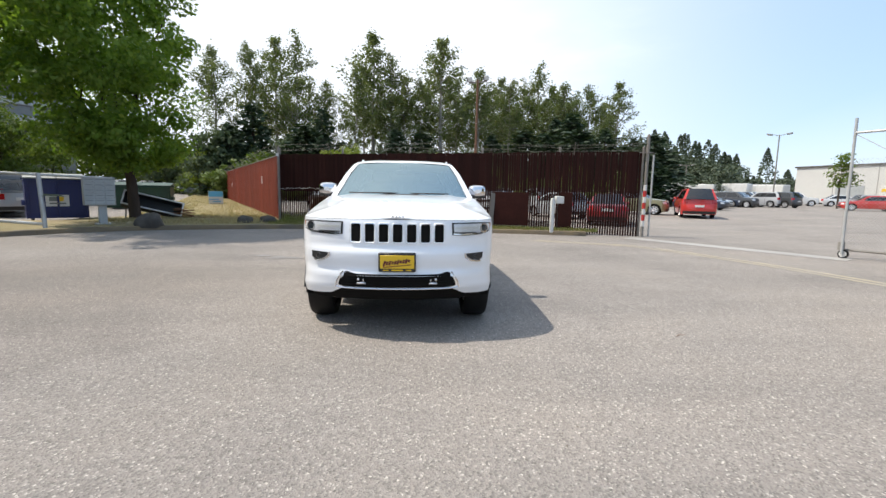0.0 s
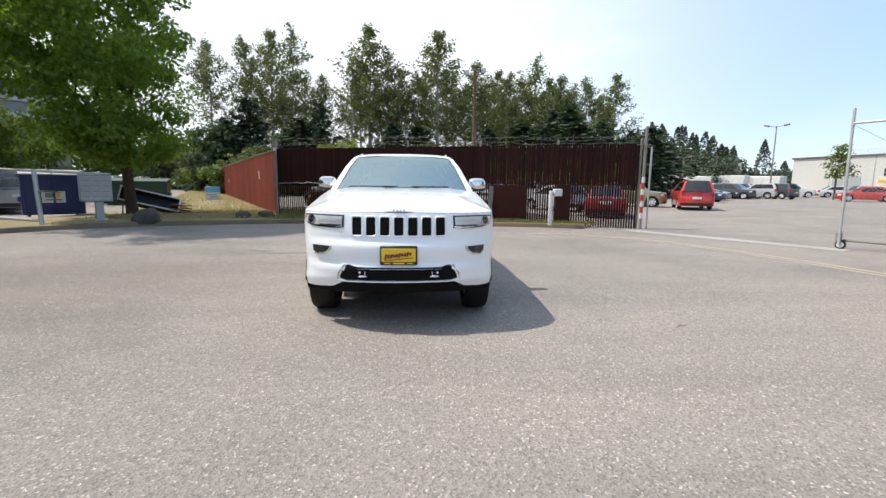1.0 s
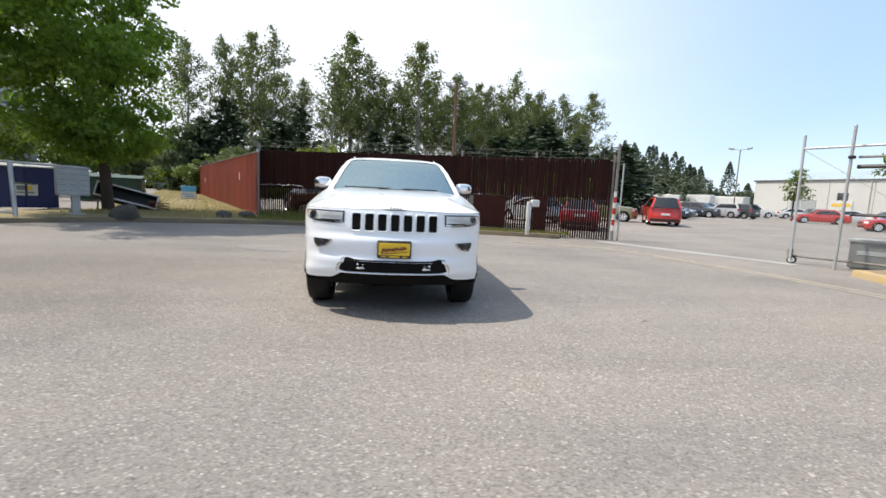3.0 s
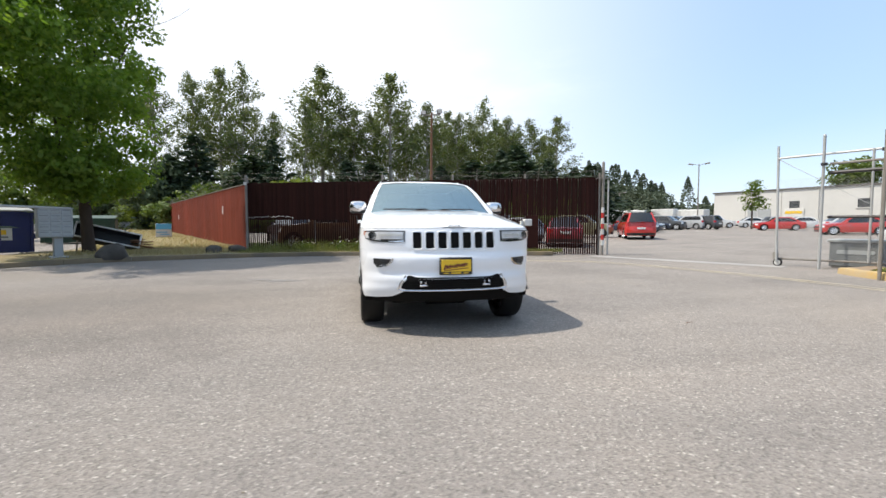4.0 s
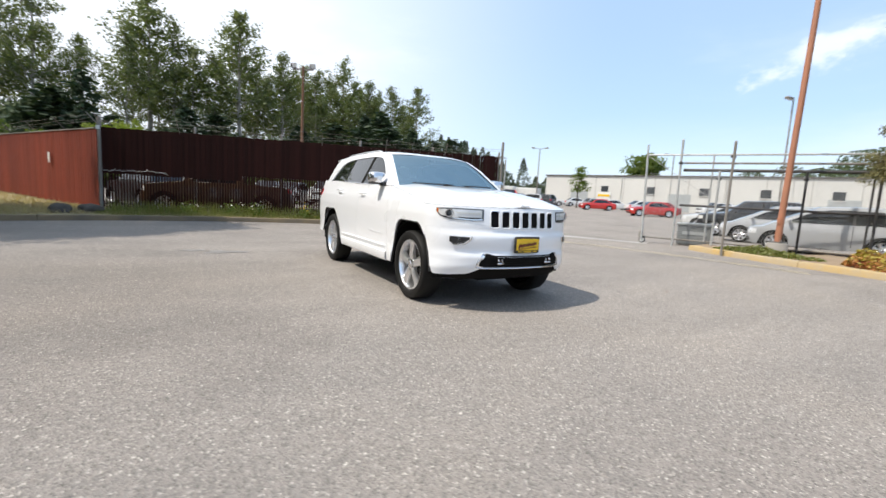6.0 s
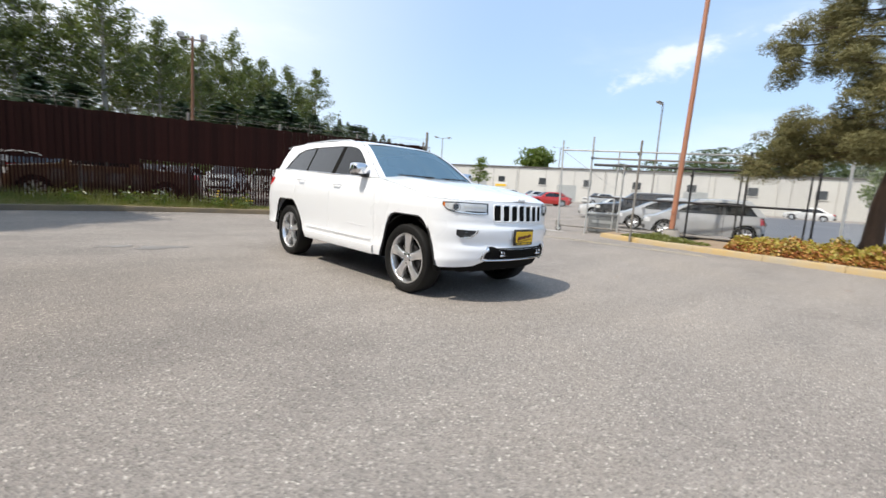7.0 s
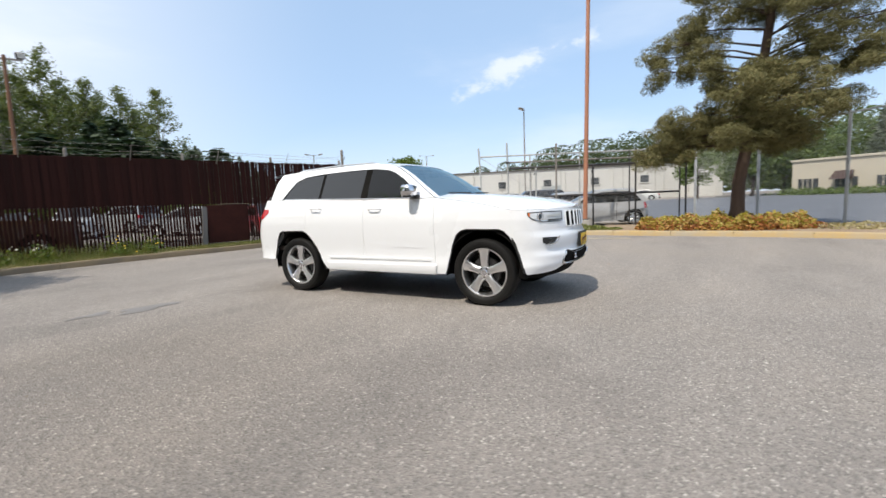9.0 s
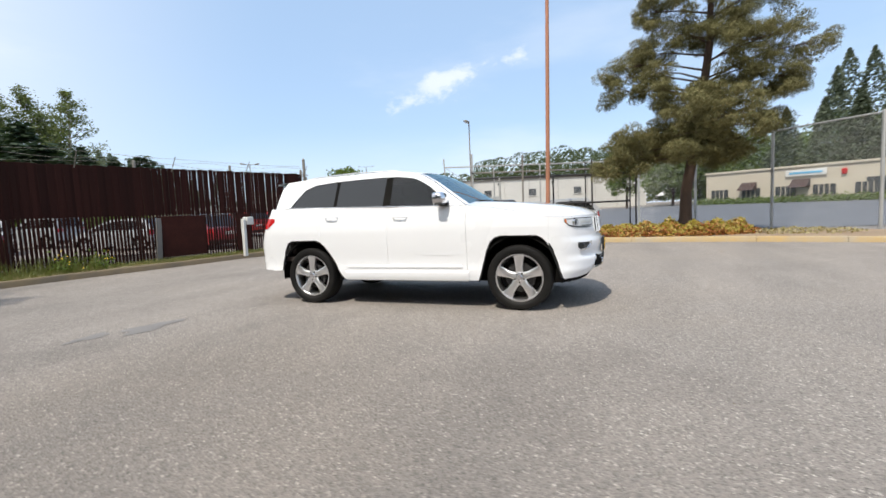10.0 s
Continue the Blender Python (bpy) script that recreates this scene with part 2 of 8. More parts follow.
M["glass_front"] = glass_mat("windscreen_glass", (0.60, 0.70, 0.72), 0.55, 0.03, 5.2, (0.74, 0.95, 1.0))
M["glass_side"] = glass_mat("side_glass", (0.45, 0.45, 0.44), 0.80, 0.01, 1.50)
M["glass_dark"] = glass_mat("privacy_glass", (0.10, 0.10, 0.11), 0.30, 0.01, 1.75)
M["lamp_glass"] = glass_mat("lamp_cover", (0.96, 0.97, 0.98), 0.95)
M["lamp_dark"] = surf("lamp_housing", (0.86, 0.87, 0.88), (0.66, 0.67, 0.69), 0.30, 0.15, 14, 11, coat=0.4)
M["amber"] = surf("amber_lens", (0.75, 0.20, 0.02), (0.62, 0.13, 0.01), 0.15, 0, 30, 6, coat=0.8)
M["red_lens"] = surf("red_lens", (0.55, 0.012, 0.015), (0.40, 0.008, 0.01), 0.15, 0, 30, 6, coat=0.8)
M["plate_yellow"] = surf("yellow_plate", (0.80, 0.52, 0.02), (0.76, 0.47, 0.02), 0.4, 0, 20, 4)
M["plate_red"] = surf("red_plate_print", (0.16, 0.02, 0.014), (0.10, 0.015, 0.012), 0.5, 0, 20, 4)
M["seat"] = surf("dark_leather", (0.035, 0.026, 0.022), (0.055, 0.042, 0.036), 0.5, 0, 60, 5, 0.3, 0.002)
M["beige"] = surf("beige_trim", (0.32, 0.28, 0.22), (0.26, 0.23, 0.18), 0.6, 0, 40, 4)
# front run of the fence: its backlit shade is put into this dark brown
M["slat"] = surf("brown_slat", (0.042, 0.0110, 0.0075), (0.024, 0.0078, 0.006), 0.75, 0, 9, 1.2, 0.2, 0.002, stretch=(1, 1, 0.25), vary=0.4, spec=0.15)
# side run of the same fence: sunlight is put into this brighter red-brown
M["slat_lit_red"] = surf("red_brown_slat", (0.25, 0.050, 0.026), (0.17, 0.038, 0.024), 0.75, 0, 9, 0.6, 0.2, 0.002, space="World", stretch=(1, 1, 0.25), vary=0.2, spec=0.2)
M["rust_panel"] = surf("rusty_panel", (0.05, 0.014, 0.010), (0.030, 0.010, 0.008), 0.8, 0.0, 12, 1.5, 0.4, spec=0.15)
M["grey_wood"] = surf("grey_wood", (0.26, 0.24, 0.21), (0.18, 0.165, 0.15), 0.85, 0, 24, 3, 0.5, stretch=(1, 1, 0.12), vary=0.25)
M["brown_wood"] = surf("brown_wood", (0.22, 0.10, 0.05), (0.14, 0.075, 0.045), 0.85, 0, 24, 3, 0.5, stretch=(1, 1, 0.12))
M["orange_pole"] = surf("rust_orange_paint", (0.46, 0.19, 0.105), (0.34, 0.16, 0.10), 0.65, 0, 20, 1.4, 0.3)
M["white_metal"] = surf("white_enamel", (0.72, 0.72, 0.70), (0.58, 0.57, 0.54), 0.45, 0, 20, 2)
M["grey_metal"] = surf("grey_enamel", (0.40, 0.42, 0.42), (0.33, 0.345, 0.345), 0.5, 0, 20, 2)
M["line_grey"] = surf("grey_print", (0.20, 0.21, 0.21), (0.16, 0.17, 0.17), 0.6, 0, 20, 2)
M["blue_bin"] = surf("blue_bin_paint", (0.012, 0.024, 0.14), (0.02, 0.03, 0.11), 0.45, 0, 12, 1.2)
M["green_bin"] = surf("green_bin_paint", (0.012, 0.055, 0.03), (0.02, 0.045, 0.03), 0.5, 0, 12, 1.2)
M["sky_blue"] = surf("sky_blue_print", (0.10, 0.42, 0.68), (0.10, 0.38, 0.60), 0.5, 0, 12, 2)
M["red_band"] = surf("red_reflective", (0.55, 0.03, 0.025), (0.42, 0.03, 0.025), 0.4, 0, 20, 3)
M["bark"] = surf("bark", (0.085, 0.060, 0.042), (0.05, 0.036, 0.028), 0.95, 0, 22, 3, 1.0, 0.03, stretch=(1, 1, 0.25))
M["bark_pale"] = surf("pale_bark", (0.36, 0.34, 0.29), (0.22, 0.20, 0.17), 0.9, 0, 12, 1.5, 0.6, 0.02)
M["bark_pine"] = surf("pine_bark", (0.10, 0.062, 0.042), (0.06, 0.042, 0.032), 0.95, 0, 22, 3, 1.0, 0.03, stretch=(1, 1, 0.3))
M["maple_leaf"] = leaf_mat("maple_leaf", (0.090, 0.160, 0.026), (0.150, 0.245, 0.038), (0.27, 0.345, 0.06), 0.56)
M["poplar_leaf"] = leaf_mat("poplar_leaf", (0.058, 0.082, 0.030), (0.125, 0.155, 0.056), (0.23, 0.245, 0.09), 0.34)
M["shrub_leaf"] = leaf_mat("shrub_leaf", (0.055, 0.095, 0.015), (0.105, 0.155, 0.024), (0.19, 0.225, 0.04), 0.4)
M["sunny_leaf"] = leaf_mat("sunny_leaf", (0.12, 0.17, 0.02), (0.21, 0.27, 0.035), (0.33, 0.37, 0.07), 0.45)
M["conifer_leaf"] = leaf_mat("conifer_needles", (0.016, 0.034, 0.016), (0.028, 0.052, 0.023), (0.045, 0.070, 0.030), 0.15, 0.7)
# needle green paled and greyed: distance haze is put into the colour
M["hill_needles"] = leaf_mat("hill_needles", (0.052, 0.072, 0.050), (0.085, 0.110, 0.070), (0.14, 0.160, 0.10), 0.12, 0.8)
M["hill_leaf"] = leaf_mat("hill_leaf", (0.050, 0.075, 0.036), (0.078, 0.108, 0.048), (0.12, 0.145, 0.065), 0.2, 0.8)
M["wood_leaf"] = leaf_mat("far_wood_leaf", (0.075, 0.115, 0.032), (0.115, 0.165, 0.045), (0.18, 0.215, 0.065), 0.32, 0.7)
M["pine_leaf"] = leaf_mat("pine_needles", (0.080, 0.082, 0.030), (0.150, 0.140, 0.052), (0.26, 0.215, 0.085), 0.04, 0.8)
def cover_mat(name):
    """Ground cover: patches that run from red through yellow to green."""
    m, nt, b = shader(name)
    isl = nt.nodes.new("ShaderNodeNewGeometry").outputs["Random Per Island"]
    big = noise_tex(nt, coords(nt, "World"), 1.7, 4.0, 0.6)
    mx = nt.nodes.new("ShaderNodeMath")
    mx.operation = "MULTIPLY_ADD"
    nt.links.new(isl, mx.inputs[0])
    mx.inputs[1].default_value = 0.26
    nt.links.new(big, mx.inputs[2])
    col = ramp(nt, mx.outputs[0], ((0.40, (0.25, 0.075, 0.03)), (0.58, (0.40, 0.16, 0.045)), (0.72, (0.43, 0.28, 0.075)), (0.84, (0.31, 0.27, 0.07)), (1.0, (0.17, 0.20, 0.05))))
    nt.links.new(col, b.inputs["Base Color"])
    b.inputs["Roughness"].default_value = 0.55
    return m


M["cover_leaf"] = cover_mat("ground_cover_leaf")
M["shoot_leaf"] = leaf_mat("young_shoot_leaf", (0.30, 0.27, 0.05), (0.42, 0.34, 0.07), (0.20, 0.24, 0.05), 0.30)
M["grass"] = leaf_mat("grass_blade", (0.10, 0.155, 0.03), (0.17, 0.19, 0.05), (0.34, 0.28, 0.12), 0.3)
M["straw"] = leaf_mat("dry_grass_blade", (0.34, 0.275, 0.16), (0.42, 0.35, 0.20), (0.20, 0.21, 0.08), 0.25)
M["flower"] = surf("pale_flower", (0.75, 0.72, 0.62), (0.70, 0.66, 0.50), 0.8, 0, 30, 4)
M["yellow_flower"] = surf("yellow_flower", (0.72, 0.50, 0.03), (0.66, 0.42, 0.03), 0.8, 0, 30, 4)
M["building_white"] = surf("pale_concrete_wall", (0.62, 0.61, 0.575), (0.55, 0.54, 0.51), 0.85, 0, 3, 0.15, 0.1, space="World")
M["building_tan"] = surf("tan_stucco", (0.54, 0.485, 0.39), (0.49, 0.44, 0.355), 0.9, 0, 3, 0.2, 0.1, space="World")
M["roof_dark"] = surf("dark_roof_edge", (0.12, 0.11, 0.10), (0.09, 0.085, 0.08), 0.8, 0, 5, 0.5, space="World")
M["window_far"] = surf("dark_window", (0.04, 0.045, 0.05), (0.06, 0.065, 0.07), 0.15, 0, 5, 0.5, coat=0.5)
M["grit"] = surf("grit", (0.06, 0.045, 0.03), (0.20, 0.16, 0.11), 0.95, 0, 60, 3, space="World")
M["stone"] = surf("field_stone", (0.115, 0.10, 0.085), (0.07, 0.062, 0.054), 0.95, 0, 14, 2, 0.8, 0.03)
M["awning"] = surf("dark_awning", (0.06, 0.035, 0.03), (0.05, 0.03, 0.028), 0.8, 0, 10, 2)
M["puddle"] = surf("damp_patch", (0.17, 0.155, 0.14), (0.22, 0.205, 0.19), 0.5, 0, 6, 1.5, 0.15, 0.003, space="World")


def paint(name, c):
    M[name] = surf(name, c, tuple(0.85 * v for v in c), 0.3, 0.1, 4, 0.8, coat=0.8)


for nm, c in (("paint_red", (0.58, 0.030, 0.022)), ("paint_silver", (0.46, 0.47, 0.485)), ("paint_black", (0.012, 0.013, 0.016)), ("paint_khaki", (0.24, 0.23, 0.13)), ("paint_navy", (0.018, 0.028, 0.055)),
              ("paint_grey", (0.055, 0.058, 0.062)), ("paint_orange", (0.42, 0.07, 0.02)), ("paint_white", (0.72, 0.72, 0.71)), ("paint_tan", (0.09, 0.048, 0.02)), ("paint_maroon", (0.27, 0.016, 0.018))):
    paint(nm, c)

# ---- building blocks ----
class Geo:
    """Vertices and faces of one mesh."""
    def __init__(self):
        self.v, self.f = [], []

    def add(self, vs, fs):
        n = len(self.v)
        self.v.extend(tuple(p) for p in vs)
        self.f.extend(tuple(n + i for i in f) for f in fs)
        return self

    def grid(self, rows, flip=False):
        n, w = len(rows), len(rows[0])
        fs = []
        for i in range(n - 1):
            for j in range(w - 1):
                q = (i * w + j, i * w + j + 1, (i + 1) * w + j + 1, (i + 1) * w + j)
                fs.append(q[::-1] if flip else q)
        return self.add([p for r in rows for p in r], fs)

    def box(self, c, s, bevel=0.0, m=None):
        hx, hy, hz = s[0] / 2, s[1] / 2, s[2] / 2
        b = min(bevel, hx * 0.9, hy * 0.9, hz * 0.9)
        if b <= 0:
            vs = [Vector((x * hx, y * hy, z * hz)) for z in (-1, 1) for y in (-1, 1) for x in (-1, 1)]
            fs = [(0, 2, 3, 1), (4, 5, 7, 6), (0, 1, 5, 4), (2, 6, 7, 3), (0, 4, 6, 2), (1, 3, 7, 5)]
        else:
            vs, fs, idx = [], [], {}
            for sx in (-1, 1):
                for sy in (-1, 1):
                    for sz in (-1, 1):
                        for a in range(3):
                            p = [sx * (hx - b), sy * (hy - b), sz * (hz - b)]
                            p[a] = (sx * hx, sy * hy, sz * hz)[a]
                            idx[sx, sy, sz, a] = len(vs)
                            vs.append(Vector(p))
            for a in range(3):
                o = [k for k in range(3) if k != a]
                for sg in (-1, 1):
                    loop = []
                    for u, w in ((-1, -1), (1, -1), (1, 1), (-1, 1)):
                        k = [0, 0, 0]
                        k[a], k[o[0]], k[o[1]] = sg, u, w
                        loop.append(idx[(*k, a)])
                    fs.append(loop)
                for u in (-1, 1):
                    for w in (-1, 1):
                        k0, k1 = [0, 0, 0], [0, 0, 0]
                        k0[a], k1[a] = -1, 1
                        for k in (k0, k1):
                            k[o[0]], k[o[1]] = u, w
                        fs.append([idx[(*k0, o[0])], idx[(*k1, o[0])], idx[(*k1, o[1])], idx[(*k0, o[1])]])
            for sx in (-1, 1):
                for sy in (-1, 1):
                    for sz in (-1, 1):
                        fs.append([idx[sx, sy, sz, a] for a in range(3)])
        mm = Matrix.Translation(c) @ (m or Matrix.Identity(4))
        return self.add([mm @ p for p in vs], fs)

    def tube(self, pts, r, n=8, cap=True):
        pts = [Vector(p) for p in pts]
        rs = r if isinstance(r, (list, tuple)) else [r] * len(pts)
        rings, side = [], None
        for i, p in enumerate(pts):
            d = (pts[min(i + 1, len(pts) - 1)] - pts[max(i - 1, 0)]).normalized()
            if side is None:
                side = d.cross(Vector((0, 0, 1)) if abs(d.z) < 0.9 else Vector((1, 0, 0))).normalized()
            side = (side - d * side.dot(d)).normalized()
            up = d.cross(side)
            rings.append([p + rs[i] * (math.cos(a) * side + math.sin(a) * up) for a in (2 * math.pi * k / n for k in range(n))])
        fs = []
        for i in range(len(pts) - 1):
            for k in range(n):
                fs.append((i * n + k, i * n + (k + 1) % n, (i + 1) * n + (k + 1) % n, (i + 1) * n + k))
        if cap:
            fs += [tuple(range(n))[::-1], tuple((len(pts) - 1) * n + k for k in range(n))]
        return self.add([p for rg in rings for p in rg], fs)

    def lathe(self, prof, n=32, axis="X", c=(0, 0, 0)):
        """prof: (distance along the axis, radius), swept right round."""
        vs, fs = [], []
        for a, r in prof:
            for k in range(n):
                t = 2 * math.pi * k / n
                u, w = r * math.cos(t), r * math.sin(t)
                p = (a, u, w) if axis == "X" else (u, a, w) if axis == "Y" else (u, w, a)
                vs.append((p[0] + c[0], p[1] + c[1], p[2] + c[2]))
        for i in range(len(prof) - 1):
            for k in range(n):
                fs.append((i * n + k, i * n + (k + 1) % n, (i + 1) * n + (k + 1) % n, (i + 1) * n + k))
        return self.add(vs, fs)

    def poly(self, pts, depth=None):
        """A flat outline, given body by the offset depth."""
        n = len(pts)
        pts = [Vector(p) for p in pts]
        if depth is None:
            return self.add(pts, [tuple(range(n))])
        d = Vector(depth)
        return self.add(pts + [p + d for p in pts], [tuple(range(n)), tuple(range(2 * n - 1, n - 1, -1))] + [(i, n + i, n + (i + 1) % n, (i + 1) % n) for i in range(n)])

    def mesh(self, name, sharp=38):
        me = bpy.data.meshes.new(name)
        me.from_pydata([tuple(p) for p in self.v], [], self.f)
        bm = bmesh.new()
        bm.from_mesh(me)
        bmesh.ops.recalc_face_normals(bm, faces=bm.faces)
        bm.to_mesh(me)
        bm.free()
        me.shade_smooth()
        me.set_sharp_from_angle(angle=radians(sharp))
        return me


def part(name, geo, material, parent=None, label="", sharp=38):
    me = geo if isinstance(geo, bpy.types.Mesh) else geo.mesh(name, sharp)
    if not me.materials:
        me.materials.append(M[material])
    ob = new(name, me)
    if parent:
        ob.parent = parent
    return tagged(ob, label) if label else ob


def thing(name, label, category, m=None, group="", kind=""):
    ob = new(name)
    ob.empty_display_size = 0.2
    if m:
        ob.matrix_world = m
    return tagged(ob, label, category, group, kind)


def quads(name, vs, material, per=4):
    """A mesh of loose little faces, from an array of N x per corners."""
    n = len(vs)
    me = bpy.data.meshes.new(name)
    me.vertices.add(n * per)
    me.vertices.foreach_set("co", np.asarray(vs, dtype=np.float32).ravel())
    me.loops.add(n * per)
    me.loops.foreach_set("vertex_index", np.arange(n * per, dtype=np.int32))
    me.polygons.add(n)
    me.polygons.foreach_set("loop_start", np.arange(0, n * per, per, dtype=np.int32))
    me.update(calc_edges=True)
    me.materials.append(M[material])
    return me


def leaves(rng, pos, length, width, tilt=1.0, outward=None, droop=0.0):
    """One four-cornered leaf at each of pos, turned at random."""
    n = len(pos)
    d = rng.normal(size=(n, 3))
    d[:, 2] *= tilt
    if outward is not None:
        d = 0.6 * d + outward
    d[:, 2] -= droop
    d /= np.linalg.norm(d, axis=1)[:, None] + 1e-9
    s = np.cross(d, rng.normal(size=(n, 3)))
    s /= np.linalg.norm(s, axis=1)[:, None] + 1e-9
    L = length * rng.uniform(0.6, 1.35, (n, 1))
    Wd = width * rng.uniform(0.6, 1.35, (n, 1))
    a, c = pos - d * L * 0.5, pos + d * L * 0.5
    return np.stack([a, pos + s * Wd * 0.5, c, pos - s * Wd * 0.5], axis=1)


def facing_leaves(rng, pos, out, length, width, loose=0.6, corners=4):
    """One leaf at each of pos whose face looks roughly along out, so that a clump is lit as a body."""
    n = len(pos)
    f = out / (np.linalg.norm(out, axis=1)[:, None] + 1e-9) + loose * rng.normal(size=(n, 3))
    f /= np.linalg.norm(f, axis=1)[:, None] + 1e-9
    d = np.cross(f, rng.normal(size=(n, 3)))
    d /= np.linalg.norm(d, axis=1)[:, None] + 1e-9
    s = np.cross(f, d)
    L = length * rng.uniform(0.6, 1.35, (n, 1))
    Wd = width * rng.uniform(0.6, 1.35, (n, 1))
    return np.stack([pos - d * L * 0.5, pos + s * Wd * 0.5, pos + d * L * 0.5, pos - s * Wd * 0.5], axis=1)[:, :corners]


def interp(x, table):
    return float(np.interp(x, [p[0] for p in table], [p[1] for p in table]))


def rise(x, y):
    """Height of the ground: level near by, gently up far out."""
    r = math.hypot(x, y)
    return 0.012 * min(max(0.0, r - 20.0), 70.0)

# ---- vehicles ----
class Shell:
    """The lower body of a car as a surface over (column, height): front cap 0..1, side 1..2, rear cap 2..3."""
    def __init__(self, W, cf, cr, nf, nr, prof, front, rear):
        self.W, self.cf, self.cr, self.nf, self.nr, self.prof, self.front, self.rear = W, cf, cr, nf, nr, prof, front, rear

    def col(self, y):
        return 1 + (y - self.cf) / (self.cr - self.cf)

    def y_of(self, c):
        return self.cf + (c - 1) * (self.cr - self.cf)

    def at(self, c, z, off=0.0):
        w = self.W * interp(z, self.prof)
        if c <= 1:
            th, n, a, y0, sg = c * math.pi / 2, self.nf, self.cf - interp(z, self.front), self.cf, -1
        elif c >= 2:
            th, n, a, y0, sg = (3 - c) * math.pi / 2, self.nr, interp(z, self.rear) - self.cr, self.cr, 1
        else:
            return Vector((w + off, self.y_of(c), z))
        sx, cx = max(0.0, math.sin(th)) ** (2 / n), max(0.0, math.cos(th)) ** (2 / n)
        nx, ny = max(sx, 1e-6) ** (n - 1) / w, max(cx, 1e-6) ** (n - 1) / a
        q = math.hypot(nx, ny)
        return Vector((w * sx + off * nx / q, y0 + sg * (a * cx + off * ny / q), z))

    def grid(self, cs, lo, hi, nz, off=0.0, side=1):
        rows = []
        for c in cs:
            a, b = lo(c), hi(c)
            rows.append([Vector((side * p.x, p.y, p.z)) for p in (self.at(c, a + (b - a) * k / nz, off) for k in range(nz + 1))])
        return rows


def span(a, b, n):
    return [a + (b - a) * i / n for i in range(n + 1)]


def tyre_geo(r, w, n=40):
    h = w / 2
    return Geo().lathe([(-h * 0.72, r * 0.71), (-h * 0.92, r * 0.77), (-h, r * 0.86), (-h * 0.92, r * 0.95), (-h * 0.74, r * 0.992), (-h * 0.3, r), (h * 0.3, r), (h * 0.74, r * 0.992),
                        (h * 0.92, r * 0.95), (h, r * 0.86), (h * 0.92, r * 0.77), (h * 0.72, r * 0.71)], n)


def rim_geo(r, w, spokes=5, twist=0.3, n=40):
    """A rim of wide tapering spokes with a lip; its face looks to -x."""
    g = Geo()
    R, h = r * 0.735, w / 2
    g.lathe([(-h * 0.74, R * 0.985), (-h * 0.80, R * 0.99), (-h * 0.80, R * 0.94), (-h * 0.62, R * 0.90), (h * 0.5, R * 0.86), (h * 0.7, R * 0.95)], n)
    for k in range(spokes):
        rot = Matrix.Rotation(2 * math.pi * k / spokes + twist, 4, "X")
        a0, a1, x0, x1 = 0.060, 0.050, -h * 0.66, -h * 0.76
        pts = []
        for rr, hw, xf, xb in ((R * 0.14, 0.046, x0, x0 + 0.05), (R * 0.42, 0.040, x0 - 0.012, x0 + 0.03), (R * 0.75, 0.053, x1 + 0.01, x1 + 0.05), (R * 0.96, 0.070, x1, x1 + 0.05)):
            s = r / 0.387
            pts.append([rot @ Vector(p) for p in ((xb, rr, -hw * s), (xf + 0.010, rr, -hw * s), (xf, rr, -hw * s * 0.55), (xf + 0.006, rr, 0), (xf, rr, hw * s * 0.55), (xf + 0.010, rr, hw * s), (xb, rr, hw * s))])
        g.grid(pts)
    g.lathe([(-h * 0.45, R * 0.26), (-h * 0.68, R * 0.24), (-h * 0.74, R * 0.17), (-h * 0.74, 0.001)], 20 if spokes == 5 else 10)
    return g


WHEELS = {}


def arc_liner(prof, y, z):
    """The inside of a wheel opening: an arch over the wheel, open below."""
    rows = []
    for x, r in prof:
        rows.append([Vector((x, y + r * math.cos(a), z + r * math.sin(a))) for a in span(radians(-8), radians(188), 26)])
    return Geo().grid(rows)


def wheel(car, x, y, r, w, spokes, label=""):
    """tyre, rim and brake disc, facing out."""
    key = (round(r, 3), round(w, 3), spokes)
    if key not in WHEELS:
        disc = Geo().lathe([(-0.02, r * 0.20), (-0.035, r * 0.45), (-0.01, r * 0.47), (0.02, r * 0.2)], 16)
        back = Geo().lathe([(0.03, 0.001), (0.035, r * 0.66), (0.05, r * 0.68)], 14)
        cap = Geo().lathe([(-w * 0.37, r * 0.10), (-w * 0.395, r * 0.085), (-w * 0.40, 0.001)], 16)
        nuts = []
        for k in range(5):
            a = 2 * math.pi * (k + 0.5) / 5 + 0.3
            nuts.append(Geo().lathe([(-w * 0.30, 0.012), (-w * 0.375, 0.011), (-w * 0.38, 0.001)], 6, c=(0, r * 0.145 * math.cos(a), r * 0.145 * math.sin(a))))
        WHEELS[key] = [q.mesh(n) for q, n in ((tyre_geo(r, w, 40 if spokes == 5 else 16), "tyre"), (rim_geo(r, w, spokes, 0.3, 40 if spokes == 5 else 14), "rim"), (disc, "brake_disc"), (back, "wheel_back"), (cap, "hub_cap"))] + [q.mesh("wheel_nut") for q in (nuts if spokes == 5 else [])]
        for me, mt in zip(WHEELS[key], ("rubber", "rim", "dark_metal", "liner", "chrome", *["dark_metal"] * 5)):
            me.materials.append(M[mt])
    wh = new("wheel")
    wh.parent = car
    wh.matrix_basis = pose(x, y, r, 0, 0, 180 if x > 0 else 0)
    for me in WHEELS[key]:
        part(me.name.split(".")[0], me, None, wh)
    return wh


